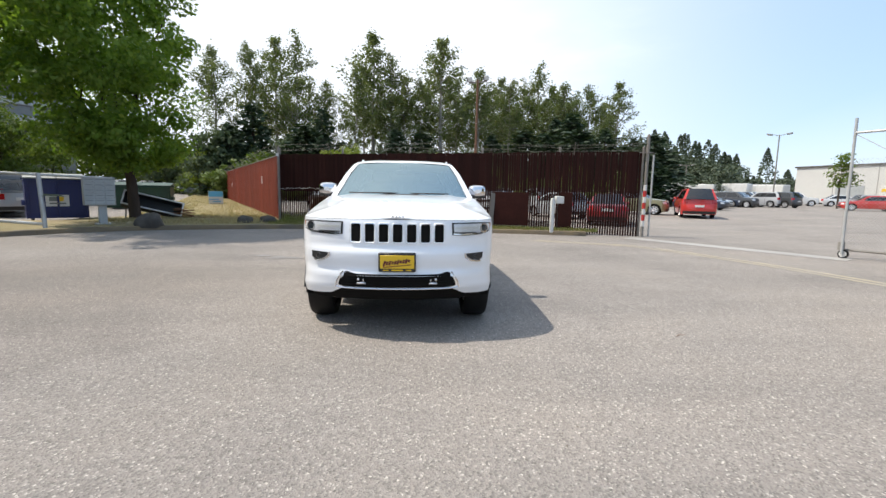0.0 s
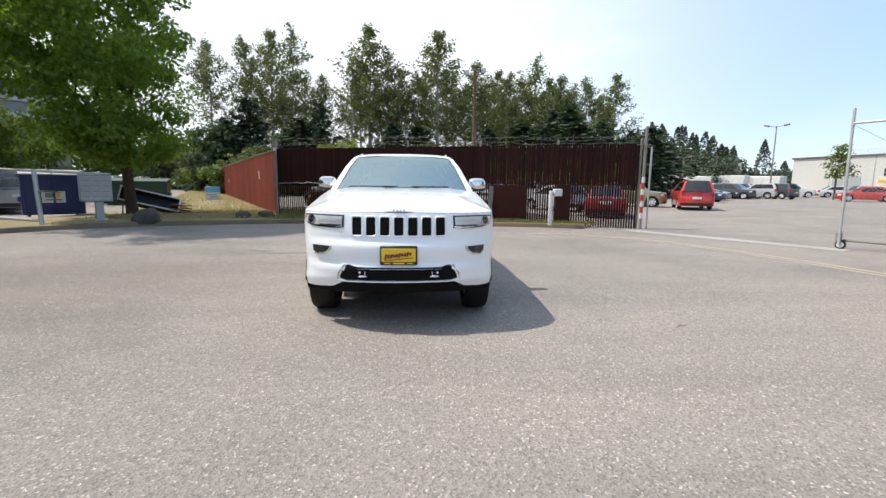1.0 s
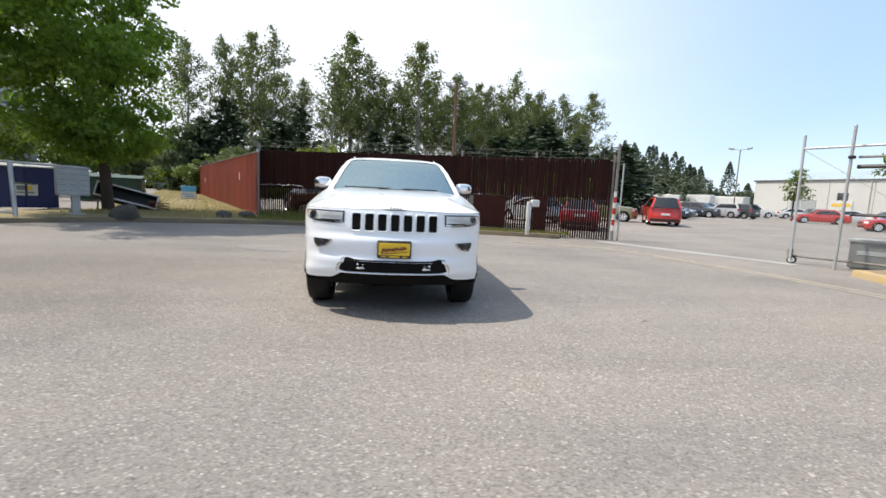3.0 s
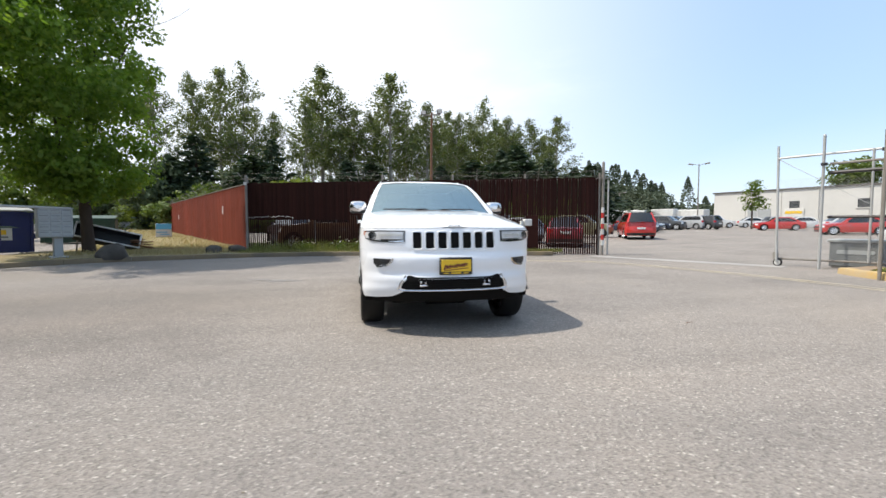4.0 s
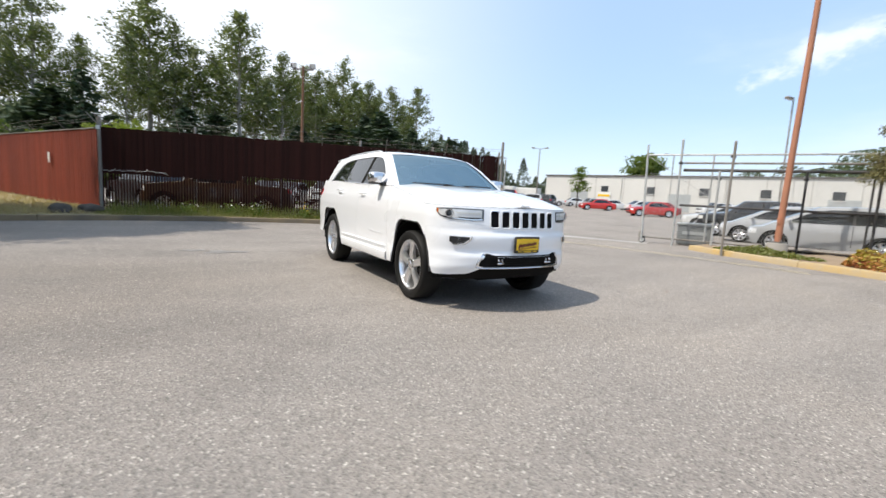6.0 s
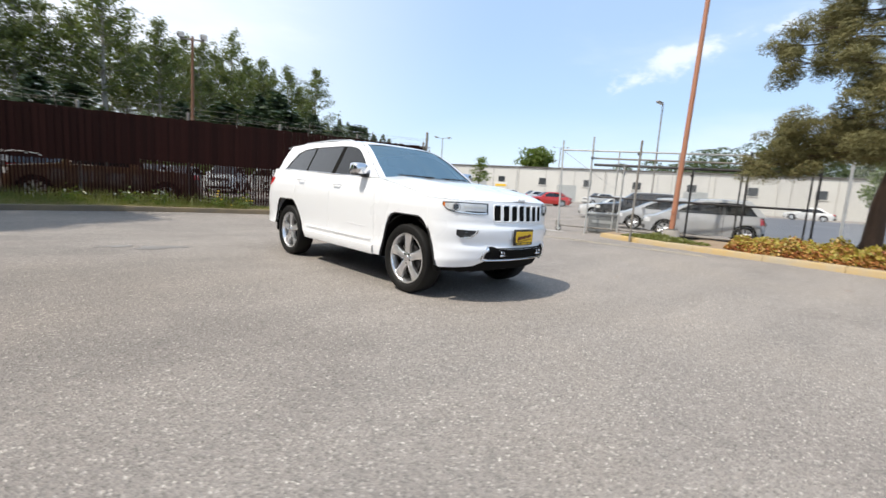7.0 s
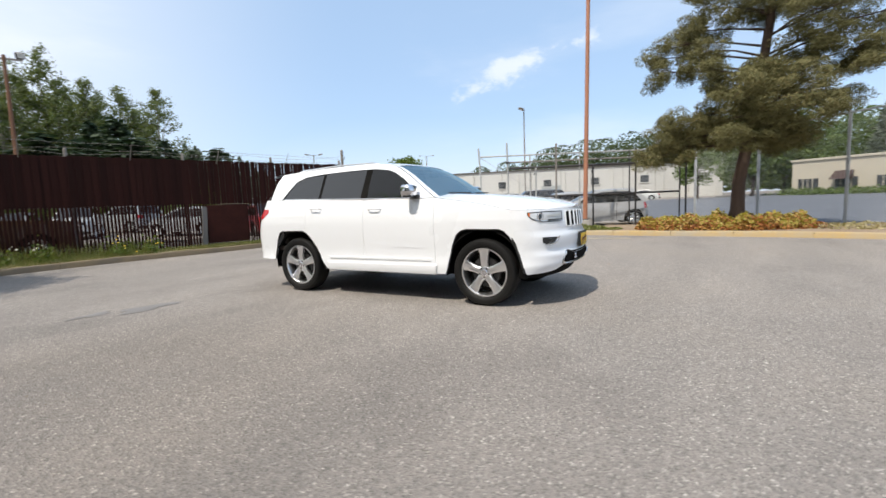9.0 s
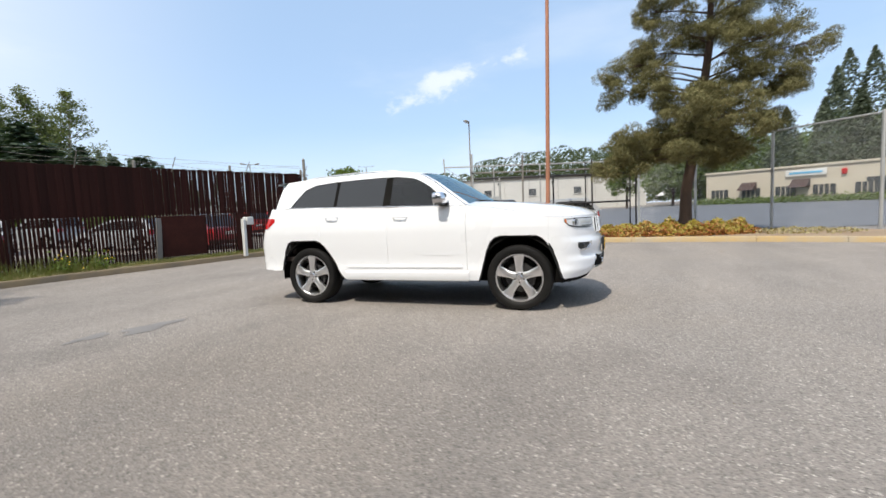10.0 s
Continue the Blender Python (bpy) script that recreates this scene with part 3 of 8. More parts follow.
def glasshouse(car, pairs, xin, panes, body, glass_f, glass_s, glass_d, bulge=(0.2, 0.06), crown=0.04, rear_glass=True):
    """Pillars, roof and panes. pairs: from the rear foot over the roof edge to the front foot, (window y, z, shell y, z)."""
    for sd in (-1, 1):
        g = Geo()
        inner = [Vector((sd * xin(y, z), y, z)) for y, z, _, _ in pairs]
        outer = [Vector((sd * xin(y, z), y, z)) for _, _, y, z in pairs]
        deep = [p + Vector((-sd * 0.03, 0, 0)) for p in inner]
        g.grid([deep, inner, outer])
        part("pillar_frame", g, body, car)
        for nm, pts, mt in panes:
            q = [Vector((sd * (xin(y, z) - 0.012), y, z)) for y, z in pts]
            part(nm, Geo().poly(q, (-sd * 0.005, 0, 0)), mt, car)
    edge = [(xin(y, z), y, z) for _, _, y, z in pairs]
    # windscreen runs from the roof's front corner down to the front foot
    i_f = next(i for i in range(len(edge)) if edge[i][1] <= ROOF_FRONT[0] + 1e-6)
    rows = []
    foot = edge[-1][1]
    for x, y, z in edge[i_f:]:
        t = (edge[i_f][1] - y) / max(1e-6, edge[i_f][1] - foot)
        bl = bulge[1] + (bulge[0] - bulge[1]) * t
        rows.append([Vector((x * u, y - bl * (1 - u * u), z + crown * (1 - t) * (1 - u * u))) for u in [-1] + span(-0.915, 0.915, 12) + [1]])
    for k in (slice(0, 2), slice(-2, None)):
        part("screen_pillar", Geo().grid([[p + Vector((0, -0.006, 0.006)) for p in r[k]] for r in rows]), body, car)
    part("windscreen", Geo().grid([r[1:-1] for r in rows]), glass_f, car, "windscreen mirroring the pale sky").visible_shadow = False
    i_r = next(i for i in range(len(edge)) if edge[i][1] <= ROOF_REAR[0] + 1e-6)
    rows = []
    for x, y, z in edge[i_r:i_f + 1]:
        k = bulge[1] * max(0, 1 - abs(y - edge[i_f][1]) / 0.3)
        rows.append([Vector((x * u, y - k * (1 - u * u), z + crown * (1 - u ** 4))) for u in span(-1, 1, 12)])
    g = Geo().grid(rows)
    part("roof", g, body, car)
    rows = []
    for x, y, z in edge[:i_r + 1]:
        rows.append([Vector((x * u, y + 0.06 * (1 - u * u), z + crown * 0.6 * (1 - u * u))) for u in [-1] + span(-0.86, 0.86, 10) + [1]])
    part("rear_window", Geo().grid([r[1:-1] for r in rows]), glass_d, car)
    for k in (slice(0, 2), slice(-2, None)):
        part("rear_pillar", Geo().grid([r[k] for r in rows]), body, car)


def arch_line(pts):
    return lambda y: interp(y, pts)


ROOF_FRONT, ROOF_REAR = [1.4], [3.4]


def suv_hero():
    car = thing("white_suv", "clean white five-door off-road car parked on grey asphalt", "car")
    sh = Shell(0.934, -0.35, 3.55, 2.15, 3.2,
               [(0.28, 0.975), (0.36, 0.99), (0.46, 1.0), (0.53, 0.985), (0.62, 0.985), (0.80, 0.998), (0.98, 1.0), (1.10, 0.985), (1.20, 0.955), (1.34, 0.915)],
               [(0.30, -0.76), (0.40, -0.84), (0.47, -0.895), (0.58, -0.915), (0.64, -0.880), (0.72, -0.900), (0.79, -0.902), (0.84, -0.866), (0.90, -0.868), (1.06, -0.850), (1.10, -0.835)],
               [(0.40, 3.82), (0.50, 3.90), (0.85, 3.90), (0.95, 3.86), (1.10, 3.79), (1.22, 3.71), (1.33, 3.61)])
    # lower edge along the side, with both wheel openings
    low = [(-0.62, 0.385), (-0.50, 0.375), (-0.487, 0.40), (-0.445, 0.53), (-0.39, 0.68), (-0.33, 0.80), (-0.27, 0.86), (-0.206, 0.885), (0.20, 0.888), (0.27, 0.870), (0.33, 0.82), (0.385, 0.70), (0.455, 0.44), (0.485, 0.352),
           (2.36, 0.355), (2.40, 0.40), (2.55, 0.66), (2.65, 0.79), (2.72, 0.85), (2.79, 0.88), (3.20, 0.878), (3.26, 0.85), (3.32, 0.74), (3.385, 0.47), (3.42, 0.46), (3.55, 0.46)]
    belt = [(-0.35, 1.088), (-0.1, 1.145), (0.2, 1.20), (0.62, 1.262), (0.88, 1.258), (1.7, 1.290), (2.7, 1.320), (3.55, 1.335)]
    side_lo = lambda c: interp(sh.y_of(c), low)
    side_hi = lambda c: interp(sh.y_of(c), belt)
    # nose: bumper and grille panel in one skin, right round the front
    cap_lo = lambda c: interp(c, [(0, 0.462), (0.34, 0.462), (0.44, 0.40), (0.6, 0.385), (0.8, 0.378), (0.86, 0.42), (0.905, 0.58), (0.96, 0.74), (1.0, 0.80)])
    cap_hi = lambda c: interp(c, [(0, 1.083), (0.6, 1.080), (1.0, 1.088)])
    rows = sh.grid(span(1.0, 0.0, 44), cap_lo, cap_hi, 26, 0, -1) + sh.grid(span(0.0, 1.0, 44)[1:], cap_lo, cap_hi, 26, 0, 1)
    part("front_bumper", Geo().grid(rows), "car_white", car)
    ys = sorted({y for y, _ in low} | set(span(-0.35, 3.55, 124)))
    panels = (("front_fender", -0.349, 0.6190), ("front_door", 0.6225, 1.6895), ("rear_door", 1.6925, 2.7235), ("rear_quarter", 2.7265, 3.55))
    for sd in (-1, 1):
        for nm, y0, y1 in panels:
            cs = [sh.col(y) for y in [y0] + [y for y in ys if y0 + 0.004 < y < y1 - 0.004] + [y1]]
            rows = sh.grid(cs, side_lo, side_hi, 20, 0, sd)
            inn = [[p + Vector((-sd * 0.02, 0, 0)) for p in rows[0]]] + rows + [[p + Vector((-sd * 0.02, 0, 0)) for p in rows[-1]]]
            rim = [[Vector((r[0].x - sd * 0.03, r[0].y, r[0].z))] + r for r in inn]
            part(nm, Geo().grid(rim), "car_white", car)
        # dark backing behind the panel gaps
        cs = [sh.col(y) for y in span(0.5, 3.3, 30)]
        part("inner_body", Geo().grid(sh.grid(cs, lambda c: side_lo(c) + 0.01, lambda c: side_hi(c) - 0.02, 4, -0.03, sd)), "liner", car)
        # sill board, with the shade line above it
        part("sill", Geo().grid([[Vector((sd * x, y, z)) for x, z in ((0.88, 0.33), (0.934, 0.345), (0.951, 0.39), (0.947, 0.45), (0.924, 0.475), (0.909, 0.475))] for y in span(0.60, 2.33, 10)]), "car_white", car)
        part("door_trim", Geo().grid([[Vector((sd * x, y, z)) for x, z in ((0.917, 0.500), (0.936, 0.505), (0.936, 0.528), (0.917, 0.535))] for y in span(0.68, 2.30, 8)]), "car_white", car)
        for y in (0.0, 2.915):
            part("wheel_liner", arc_liner([(sd * 0.905, 0.47), (sd * 0.88, 0.50), (sd * 0.50, 0.50), (sd * 0.49, 0.05)], y, 0.40), "liner", car)
            wheel(car, sd * 0.798, y, 0.387, 0.258, 5)
        # black edge round the wheel openings
        for a, b in ((-0.487, 0.485), (2.36, 3.385)):
            edge = [sh.at(sh.col(y), interp(y, low)) for y in sorted({q for q, _ in low if a <= q <= b} | set(span(a, b, 20))) if y >= -0.35] if a > 0 else [Vector((0.919, y, interp(y, low))) for y in sorted({q for q, _ in low if a <= q <= b})]
            part("arch_edge", Geo().tube([Vector((sd * (p.x - 0.012), p.y, p.z - 0.004)) for p in edge], 0.014, 6), "black_plastic", car)
    rows = sh.grid(span(2.0, 3.0, 24), lambda c: 0.47, lambda c: 1.335, 14, 0, 1)
    part("tailgate", Geo().grid(rows + [[Vector((-p.x, p.y, p.z)) for p in r] for r in rows[::-1]][1:]), "car_white", car)
    # bonnet
    rows = []
    hood_c = [(-0.86, 1.086), (-0.80, 1.115), (-0.70, 1.155), (-0.55, 1.190), (-0.35, 1.225), (0.0, 1.265), (0.35, 1.290), (0.66, 1.305)]
    cols = span(0.10, 1.0, 26) + [sh.col(y) for y in span(-0.35, 0.62, 16)[1:]]
    for c in cols:
        e = sh.at(c, cap_hi(c) if c <= 1 else side_hi(c))
        zc = max(e.z, interp(e.y, hood_c))
        row = []
        for u in span(-1, 1, 28):
            w = (1 - abs(u) ** 3.2)
            ridge = 0.012 * math.exp(-((abs(u) - 0.62) / 0.10) ** 2) * min(1, max(0, (e.y + 0.8) / 0.5))
            row.append(Vector((e.x * u, e.y, e.z + (zc - e.z) * w + ridge + 0.004)))
        rows.append(row)
    rows.insert(0, [Vector((p.x, p.y + 0.004, p.z - 0.012)) for p in rows[0]])
    part("bonnet", Geo().grid(rows), "car_white", car)
    part("cowl", Geo().grid([[Vector((x, 0.46 + 0.24 * (x / 0.8) ** 2 + d, 1.296 - 0.04 * (abs(x) / 0.8) ** 2 + k)) for x in span(-0.78, 0.78, 12)] for d, k in ((0, 0), (0.04, 0.014), (0.12, 0.0))]), "black_plastic", car)
    for x in (-0.35, 0.25):
        part("wiper", Geo().tube([(x - 0.28, 0.56, 1.316), (x, 0.50, 1.318), (x + 0.3, 0.53, 1.318)], 0.008, 5), "black_plastic", car)
    # pillars, roof and glass
    xin = lambda y, z: 0.872 - 0.48 * (z - 1.285) - 0.12 * max(0, z - 1.55) - 0.03 * max(0, y - 2.6) - 0.05 * max(0, 1.1 - y)
    pairs = [(3.27, 1.338, 3.52, 1.330), (3.17, 1.470, 3.51, 1.470), (3.06, 1.590, 3.49, 1.610), (2.90, 1.648, 3.43, 1.715), (2.58, 1.672, 3.00, 1.742), (2.25, 1.682, 2.40, 1.757), (1.85, 1.686, 1.85, 1.760), (1.60, 1.678, 1.60, 1.748),
             (1.42, 1.656, 1.42, 1.726), (1.35, 1.636, 1.31, 1.694), (1.28, 1.610, 1.22, 1.658), (1.12, 1.520, 1.05, 1.560), (0.98, 1.405, 0.87, 1.430), (0.84, 1.265, 0.64, 1.268)]
    ROOF_FRONT[0], ROOF_REAR[0] = 1.31, 3.43
    panes = (("front_door_glass", [(0.84, 1.266), (1.66, 1.288), (1.68, 1.680), (1.60, 1.678), (1.42, 1.656), (1.35, 1.636), (1.28, 1.610), (1.12, 1.520), (0.98, 1.405)], "glass_side"),
             ("pillar_cover", [(1.66, 1.288), (1.77, 1.292), (1.78, 1.686), (1.68, 1.680)], "liner"),
             ("rear_door_glass", [(1.77, 1.292), (2.48, 1.312), (2.50, 1.674), (2.25, 1.682), (1.78, 1.686)], "glass_dark"),
             ("divider", [(2.48, 1.312), (2.53, 1.314), (2.55, 1.672), (2.50, 1.674)], "liner"),
             ("quarter_glass", [(2.53, 1.314), (3.27, 1.338), (3.17, 1.470), (3.06, 1.590), (2.90, 1.648), (2.58, 1.671), (2.55, 1.672)], "glass_dark"))
    glasshouse(car, pairs, xin, panes, "car_white", "glass_front", "glass_side", "glass_dark", (0.20, 0.05), 0.028)
    part("spoiler", Geo().grid([[Vector((0.62 * u, y, z + 0.026 * (1 - u * u))) for u in span(-1, 1, 12)] for y, z in ((3.36, 1.722), (3.50, 1.716), (3.62, 1.704), (3.62, 1.682), (3.44, 1.680))]), "car_white", car)
    for sd in (-1, 1):
        part("roof_rail", Geo().tube([(sd * 0.60, 1.62, 1.752), (sd * 0.60, 1.72, 1.772), (sd * 0.60, 2.3, 1.780), (sd * 0.59, 3.0, 1.758), (sd * 0.585, 3.12, 1.736)], 0.010, 8), "rim", car)
        part("belt_trim", Geo().tube([Vector((sd * (xin(y, z) + 0.004), y, z)) for y, z in ((0.72, 1.262), (1.7, 1.290), (2.7, 1.320), (3.29, 1.338))], 0.007, 6), "chrome", car)
        # mirror: bright cap, dark stalk and foot, glass
        mi = new("door_mirror")
        mi.parent = car
        g = Geo()
        rows = []
        for k, (yy, sc) in enumerate(((0.845, 0.30), (0.855, 0.72), (0.885, 0.95), (0.93, 1.0), (0.985, 0.98))):
            rows.append([Vector((sd * (0.948 + 0.110 * sc * math.copysign(abs(math.cos(a)) ** 0.6, math.cos(a))), yy, 1.358 + 0.078 * sc * math.copysign(abs(math.sin(a)) ** 0.6, math.sin(a)))) for a in span(0, 2 * math.pi, 24)])
        g.grid(rows)
        g.poly(rows[0][:-1])
        part("mirror_cap", g, "chrome", mi, "bright chrome mirror cap")
        part("mirror_glass", Geo().poly([Vector((p.x * 1.0, 0.978, p.z)) for p in rows[-1][:-1]], (0, 0.004, 0)), "chrome", mi)
        part("mirror_base", Geo().box((sd * 0.955, 0.92, 1.292), (0.20, 0.10, 0.032), 0.012).box((sd * 0.880, 0.90, 1.285), (0.07, 0.12, 0.05), 0.014), "black_plastic", mi)
        # handles and the raised script on the door
        for y, z in ((1.50, 1.150), (2.53, 1.182)):
            part("door_handle", Geo().tube([(sd * 0.904, y - 0.10, z), (sd * 0.947, y - 0.075, z + 0.003), (sd * 0.947, y + 0.075, z + 0.006), (sd * 0.904, y + 0.10, z + 0.006)], 0.010, 8), "car_white", car, "white painted door handle")
        for k in range(13):
            if k != 5:
                part("door_badge", Geo().box((sd * 0.9305, 0.80 + 0.033 * k, 0.668 + 0.0006 * k), (0.003, 0.016, 0.010)), "car_white", car)
        # head lamp
        hl = new("head_lamp")
        hl.parent = car
        h_lo = lambda c: interp(c, [(0.335, 0.948), (0.42, 0.940), (0.62, 0.950), (0.74, 0.972), (0.80, 1.025)])
        h_hi = lambda c: interp(c, [(0.335, 1.060), (0.6, 1.062), (0.80, 1.056)])
        part("housing", Geo().grid(sh.grid(span(0.335, 0.80, 18), h_lo, h_hi, 4, 0.003, sd)), "black_plastic", hl, "black lamp surround")
        part("reflector", Geo().grid(sh.grid(span(0.350, 0.768, 14), lambda c: h_lo(c) + 0.014, lambda c: h_hi(c) - 0.012, 4, 0.006, sd)), "lamp_dark", hl, "bright silver reflector")
        part("side_marker", Geo().grid(sh.grid(span(0.768, 0.792, 4), lambda c: h_lo(c) + 0.006, lambda c: h_hi(c) - 0.006, 3, 0.007, sd)), "amber", hl, "orange side marker lens")
        part("light_strip", Geo().grid(sh.grid(span(0.36, 0.57, 8), lambda c: 1.004, lambda c: 1.022, 1, 0.010, sd)), "white_metal", hl)
        part("lower_strip", Geo().grid(sh.grid(span(0.345, 0.70, 10), lambda c: h_lo(c) + 0.005, lambda c: h_lo(c) + 0.017, 1, 0.009, sd)), "chrome", hl)
        part("inner_blade", Geo().grid(sh.grid(span(0.352, 0.55, 6), lambda c: h_lo(c) + 0.018, lambda c: 0.975, 2, 0.008, sd)), "black_plastic", hl)
        p = sh.at(0.645, 1.008, 0.004)
        aim = Vector((sd * 0.45, -0.9, 0)).to_track_quat("X", "Z").to_matrix().to_4x4()
        ring = Geo().lathe([(-0.01, 0.045), (0.014, 0.044), (0.014, 0.035), (-0.005, 0.033)], 24)
        part("lamp_ring", transformed(ring, Matrix.Translation((sd * p.x, p.y, p.z)) @ aim), "chrome", hl)
        lens = Geo().lathe([(0.0, 0.033), (0.008, 0.026), (0.013, 0.014), (0.014, 0.0005)], 20)
        part("projector_lens", transformed(lens, Matrix.Translation((sd * p.x, p.y, p.z)) @ aim), "window_far", hl)
        part("cover_glass", Geo().grid(sh.grid(span(0.340, 0.79, 18), lambda c: h_lo(c) + 0.004, lambda c: h_hi(c) - 0.004, 4, 0.020, sd)), "lamp_glass", hl, "clear lamp cover").visible_shadow = False
        # fog lamp in a dark recess with a bright trim
        fg = new("fog_lamp")
        fg.parent = car
        f_lo = lambda c: interp(c, [(0.455, 0.760), (0.50, 0.722), (0.60, 0.706), (0.645, 0.725)])
        f_hi = lambda c: interp(c, [(0.455, 0.778), (0.645, 0.782)])
        part("recess", Geo().grid(sh.grid(span(0.457, 0.643, 10), f_lo, f_hi, 3, 0.004, sd)), "black_plastic", fg)
        part("trim", Geo().tube([Vector((sd * q.x, q.y, q.z)) for q in (sh.at(c, z, 0.008) for c, z in ((0.440, 0.785), (0.447, 0.752), (0.492, 0.714), (0.56, 0.700), (0.61, 0.700)))], 0.009, 6), "chrome", fg)
        q = sh.at(0.55, 0.744, 0.006)
        part("bulb_lens", transformed(Geo().lathe([(0, 0.030), (0.010, 0.022), (0.012, 0.001)], 16), Matrix.Translation((sd * q.x, q.y, q.z)) @ aim), "lamp_glass", fg)
        # tail lamp
        t_lo, t_hi = (lambda c: interp(c, [(1.985, 1.15), (2.03, 1.06), (2.5, 1.05)])), (lambda c: interp(c, [(1.985, 1.20), (2.5, 1.215)]))
        part("tail_lamp", Geo().grid(sh.grid(span(1.985, 2.5, 14), t_lo, t_hi, 3, 0.006, sd)), "red_lens", car, "red tail lamp")
        # tow hook
        part("tow_hook", Geo().box((sd * 0.318, -0.900, 0.520), (0.085, 0.03, 0.020), 0.008).box((sd * 0.345, -0.900, 0.553), (0.026, 0.03, 0.026), 0.009).box((sd * 0.300, -0.896, 0.545), (0.012, 0.02, 0.032), 0.004), "chrome", car, "bright tow hook")
    # seven slots, each with a raised rim
    for k in range(7):
        x0 = -0.3729 + 0.1243 * k
        def face(x, z, off):
            u = abs(x) / (sh.W * interp(z, sh.prof))
            th = math.asin(u ** (sh.nf / 2))
            p = sh.at(th / (math.pi / 2), z, off)
            return Vector((math.copysign(p.x, x) if x else 0.0, p.y, p.z))
        def slot(hw, z0, z1, off, rr):
            out = []
            for cx, cz, a0 in ((1, 1, 0), (-1, 1, 90), (-1, -1, 180), (1, -1, 270)):
                for a in (0, 30, 60, 90):
                    t = radians(a0 + a)
                    out.append(face(x0 + cx * (hw - rr) + rr * math.cos(t), (z1 - rr if cz > 0 else z0 + rr) + rr * math.sin(t), off))
            return out
        sl = new("grille_slot")
        sl.parent = car
        o, i, d = slot(0.054, 0.870, 1.060, 0.001, 0.022), slot(0.047, 0.877, 1.053, 0.010, 0.018), slot(0.041, 0.884, 1.047, 0.003, 0.013)
        part("slot_rim", Geo().grid([o + o[:1], i + i[:1], d + d[:1]]), "car_white", sl)
        part("slot_mesh", Geo().poly(d), "liner", sl)
        part("slot_trim", Geo().tube(slot(0.040, 0.886, 1.045, 0.005, 0.012)[0:8], 0.003, 5), "chrome", sl)
    # lower air intake with its bright surround, and the dark valance under it
    i_lo, i_hi = (lambda c: interp(c, [(0, 0.478), (0.33, 0.478), (0.37, 0.49)])), (lambda c: interp(c, [(0, 0.598), (0.25, 0.600), (0.31, 0.622), (0.34, 0.60), (0.37, 0.52)]))
    cs = span(0.37, 0, 20)
    part("air_intake", Geo().grid(sh.grid(cs, i_lo, i_hi, 4, 0.004, -1) + sh.grid(cs[::-1][1:], i_lo, i_hi, 4, 0.004, 1)), "liner", car)
    for z in (0.505, 0.53, 0.555, 0.58):
        part("intake_bar", Geo().tube([Vector((math.copysign(p.x, s), p.y, p.z)) for s, c in [(-1, q) for q in span(0.30, 0, 8)] + [(1, q) for q in span(0, 0.30, 8)[1:]] for p in [sh.at(c, z, 0.006)]], 0.004, 5), "liner", car)
    trim = [(s, c, z) for s, c, z in [(-1, 0.335, 0.618), (-1, 0.385, 0.53), (-1, 0.39, 0.478)] + [(-1, c, 0.466) for c in span(0.35, 0, 8)] + [(1, c, 0.466) for c in span(0, 0.35, 8)[1:]] + [(1, 0.39, 0.478), (1, 0.385, 0.53), (1, 0.335, 0.618)]]
    part("intake_trim", Geo().tube([Vector((math.copysign(p.x, s), p.y, p.z)) for s, c, z in trim for p in [sh.at(c, z, 0.006)]], 0.008, 8), "chrome", car, "bright chrome intake trim")
    for sd in (-1, 1):
        part("intake_corner", Geo().grid(sh.grid(span(0.330, 0.405, 6), lambda c: interp(c, [(0.33, 0.474), (0.405, 0.470)]), lambda c: interp(c, [(0.33, 0.628), (0.36, 0.60), (0.405, 0.49)]), 4, 0.003, sd)), "rim", car, "bright silver corner of the intake surround")
    val = sh.grid(span(0.92, 0, 20), lambda c: 0.33, lambda c: cap_lo(c) + 0.01, 4, -0.05, -1) + sh.grid(span(0, 0.92, 20)[1:], lambda c: 0.33, lambda c: cap_lo(c) + 0.01, 4, -0.05, 1)
    part("valance", Geo().grid(val), "liner", car)
    # plate in a dark frame
    pl = new("front_plate")
    pl.parent = car
    part("plate_frame", Geo().box((0, -0.915, 0.712), (0.330, 0.026, 0.172), 0.008), "black_plastic", pl)
    part("plate_sheet", Geo().box((0, -0.930, 0.716), (0.300, 0.006, 0.118), 0.002), "plate_yellow", pl, "plain yellow dealer plate")
    part("plate_tab", Geo().box((-0.10, -0.930, 0.642), (0.05, 0.005, 0.010)).box((0.10, -0.930, 0.642), (0.05, 0.005, 0.010)).box((0, -0.930, 0.642), (0.10, 0.005, 0.014)), "plate_yellow", pl)
    script = Geo()
    for k in range(10):
        hgt = 0.052 if k == 0 else 0.026 + 0.008 * ((k * 7) % 3)
        script.box((-0.112 + 0.024 * k, -0.9345, 0.700 + 0.003 * k), (0.018, 0.003, hgt), 0, Matrix.Rotation(0.35, 4, "Y"))
    script.box((0.0, -0.9345, 0.676 + 0.004), (0.25, 0.003, 0.007), 0, Matrix.Rotation(-0.10, 4, "Y"))
    part("plate_print", script, "plate_red", pl)
    bd = Geo()
    for k, hgt in enumerate((0.030, 0.020, 0.020, 0.026)):
        bd.box((-0.045 + 0.030 * k, -0.845 + 0.0, 1.112), (0.022, 0.020, hgt), 0.004)
    part("bonnet_badge", bd, "rim", car)
    # cabin
    part("underbody", Geo().box((0, 1.45, 0.40), (1.30, 4.1, 0.20), 0.05).box((0, 0.4, 0.30), (0.5, 1.6, 0.12), 0.04), "liner", car)
    part("engine_bay", Geo().box((0, 0.0, 0.78), (1.1, 1.2, 0.55), 0.05), "liner", car)
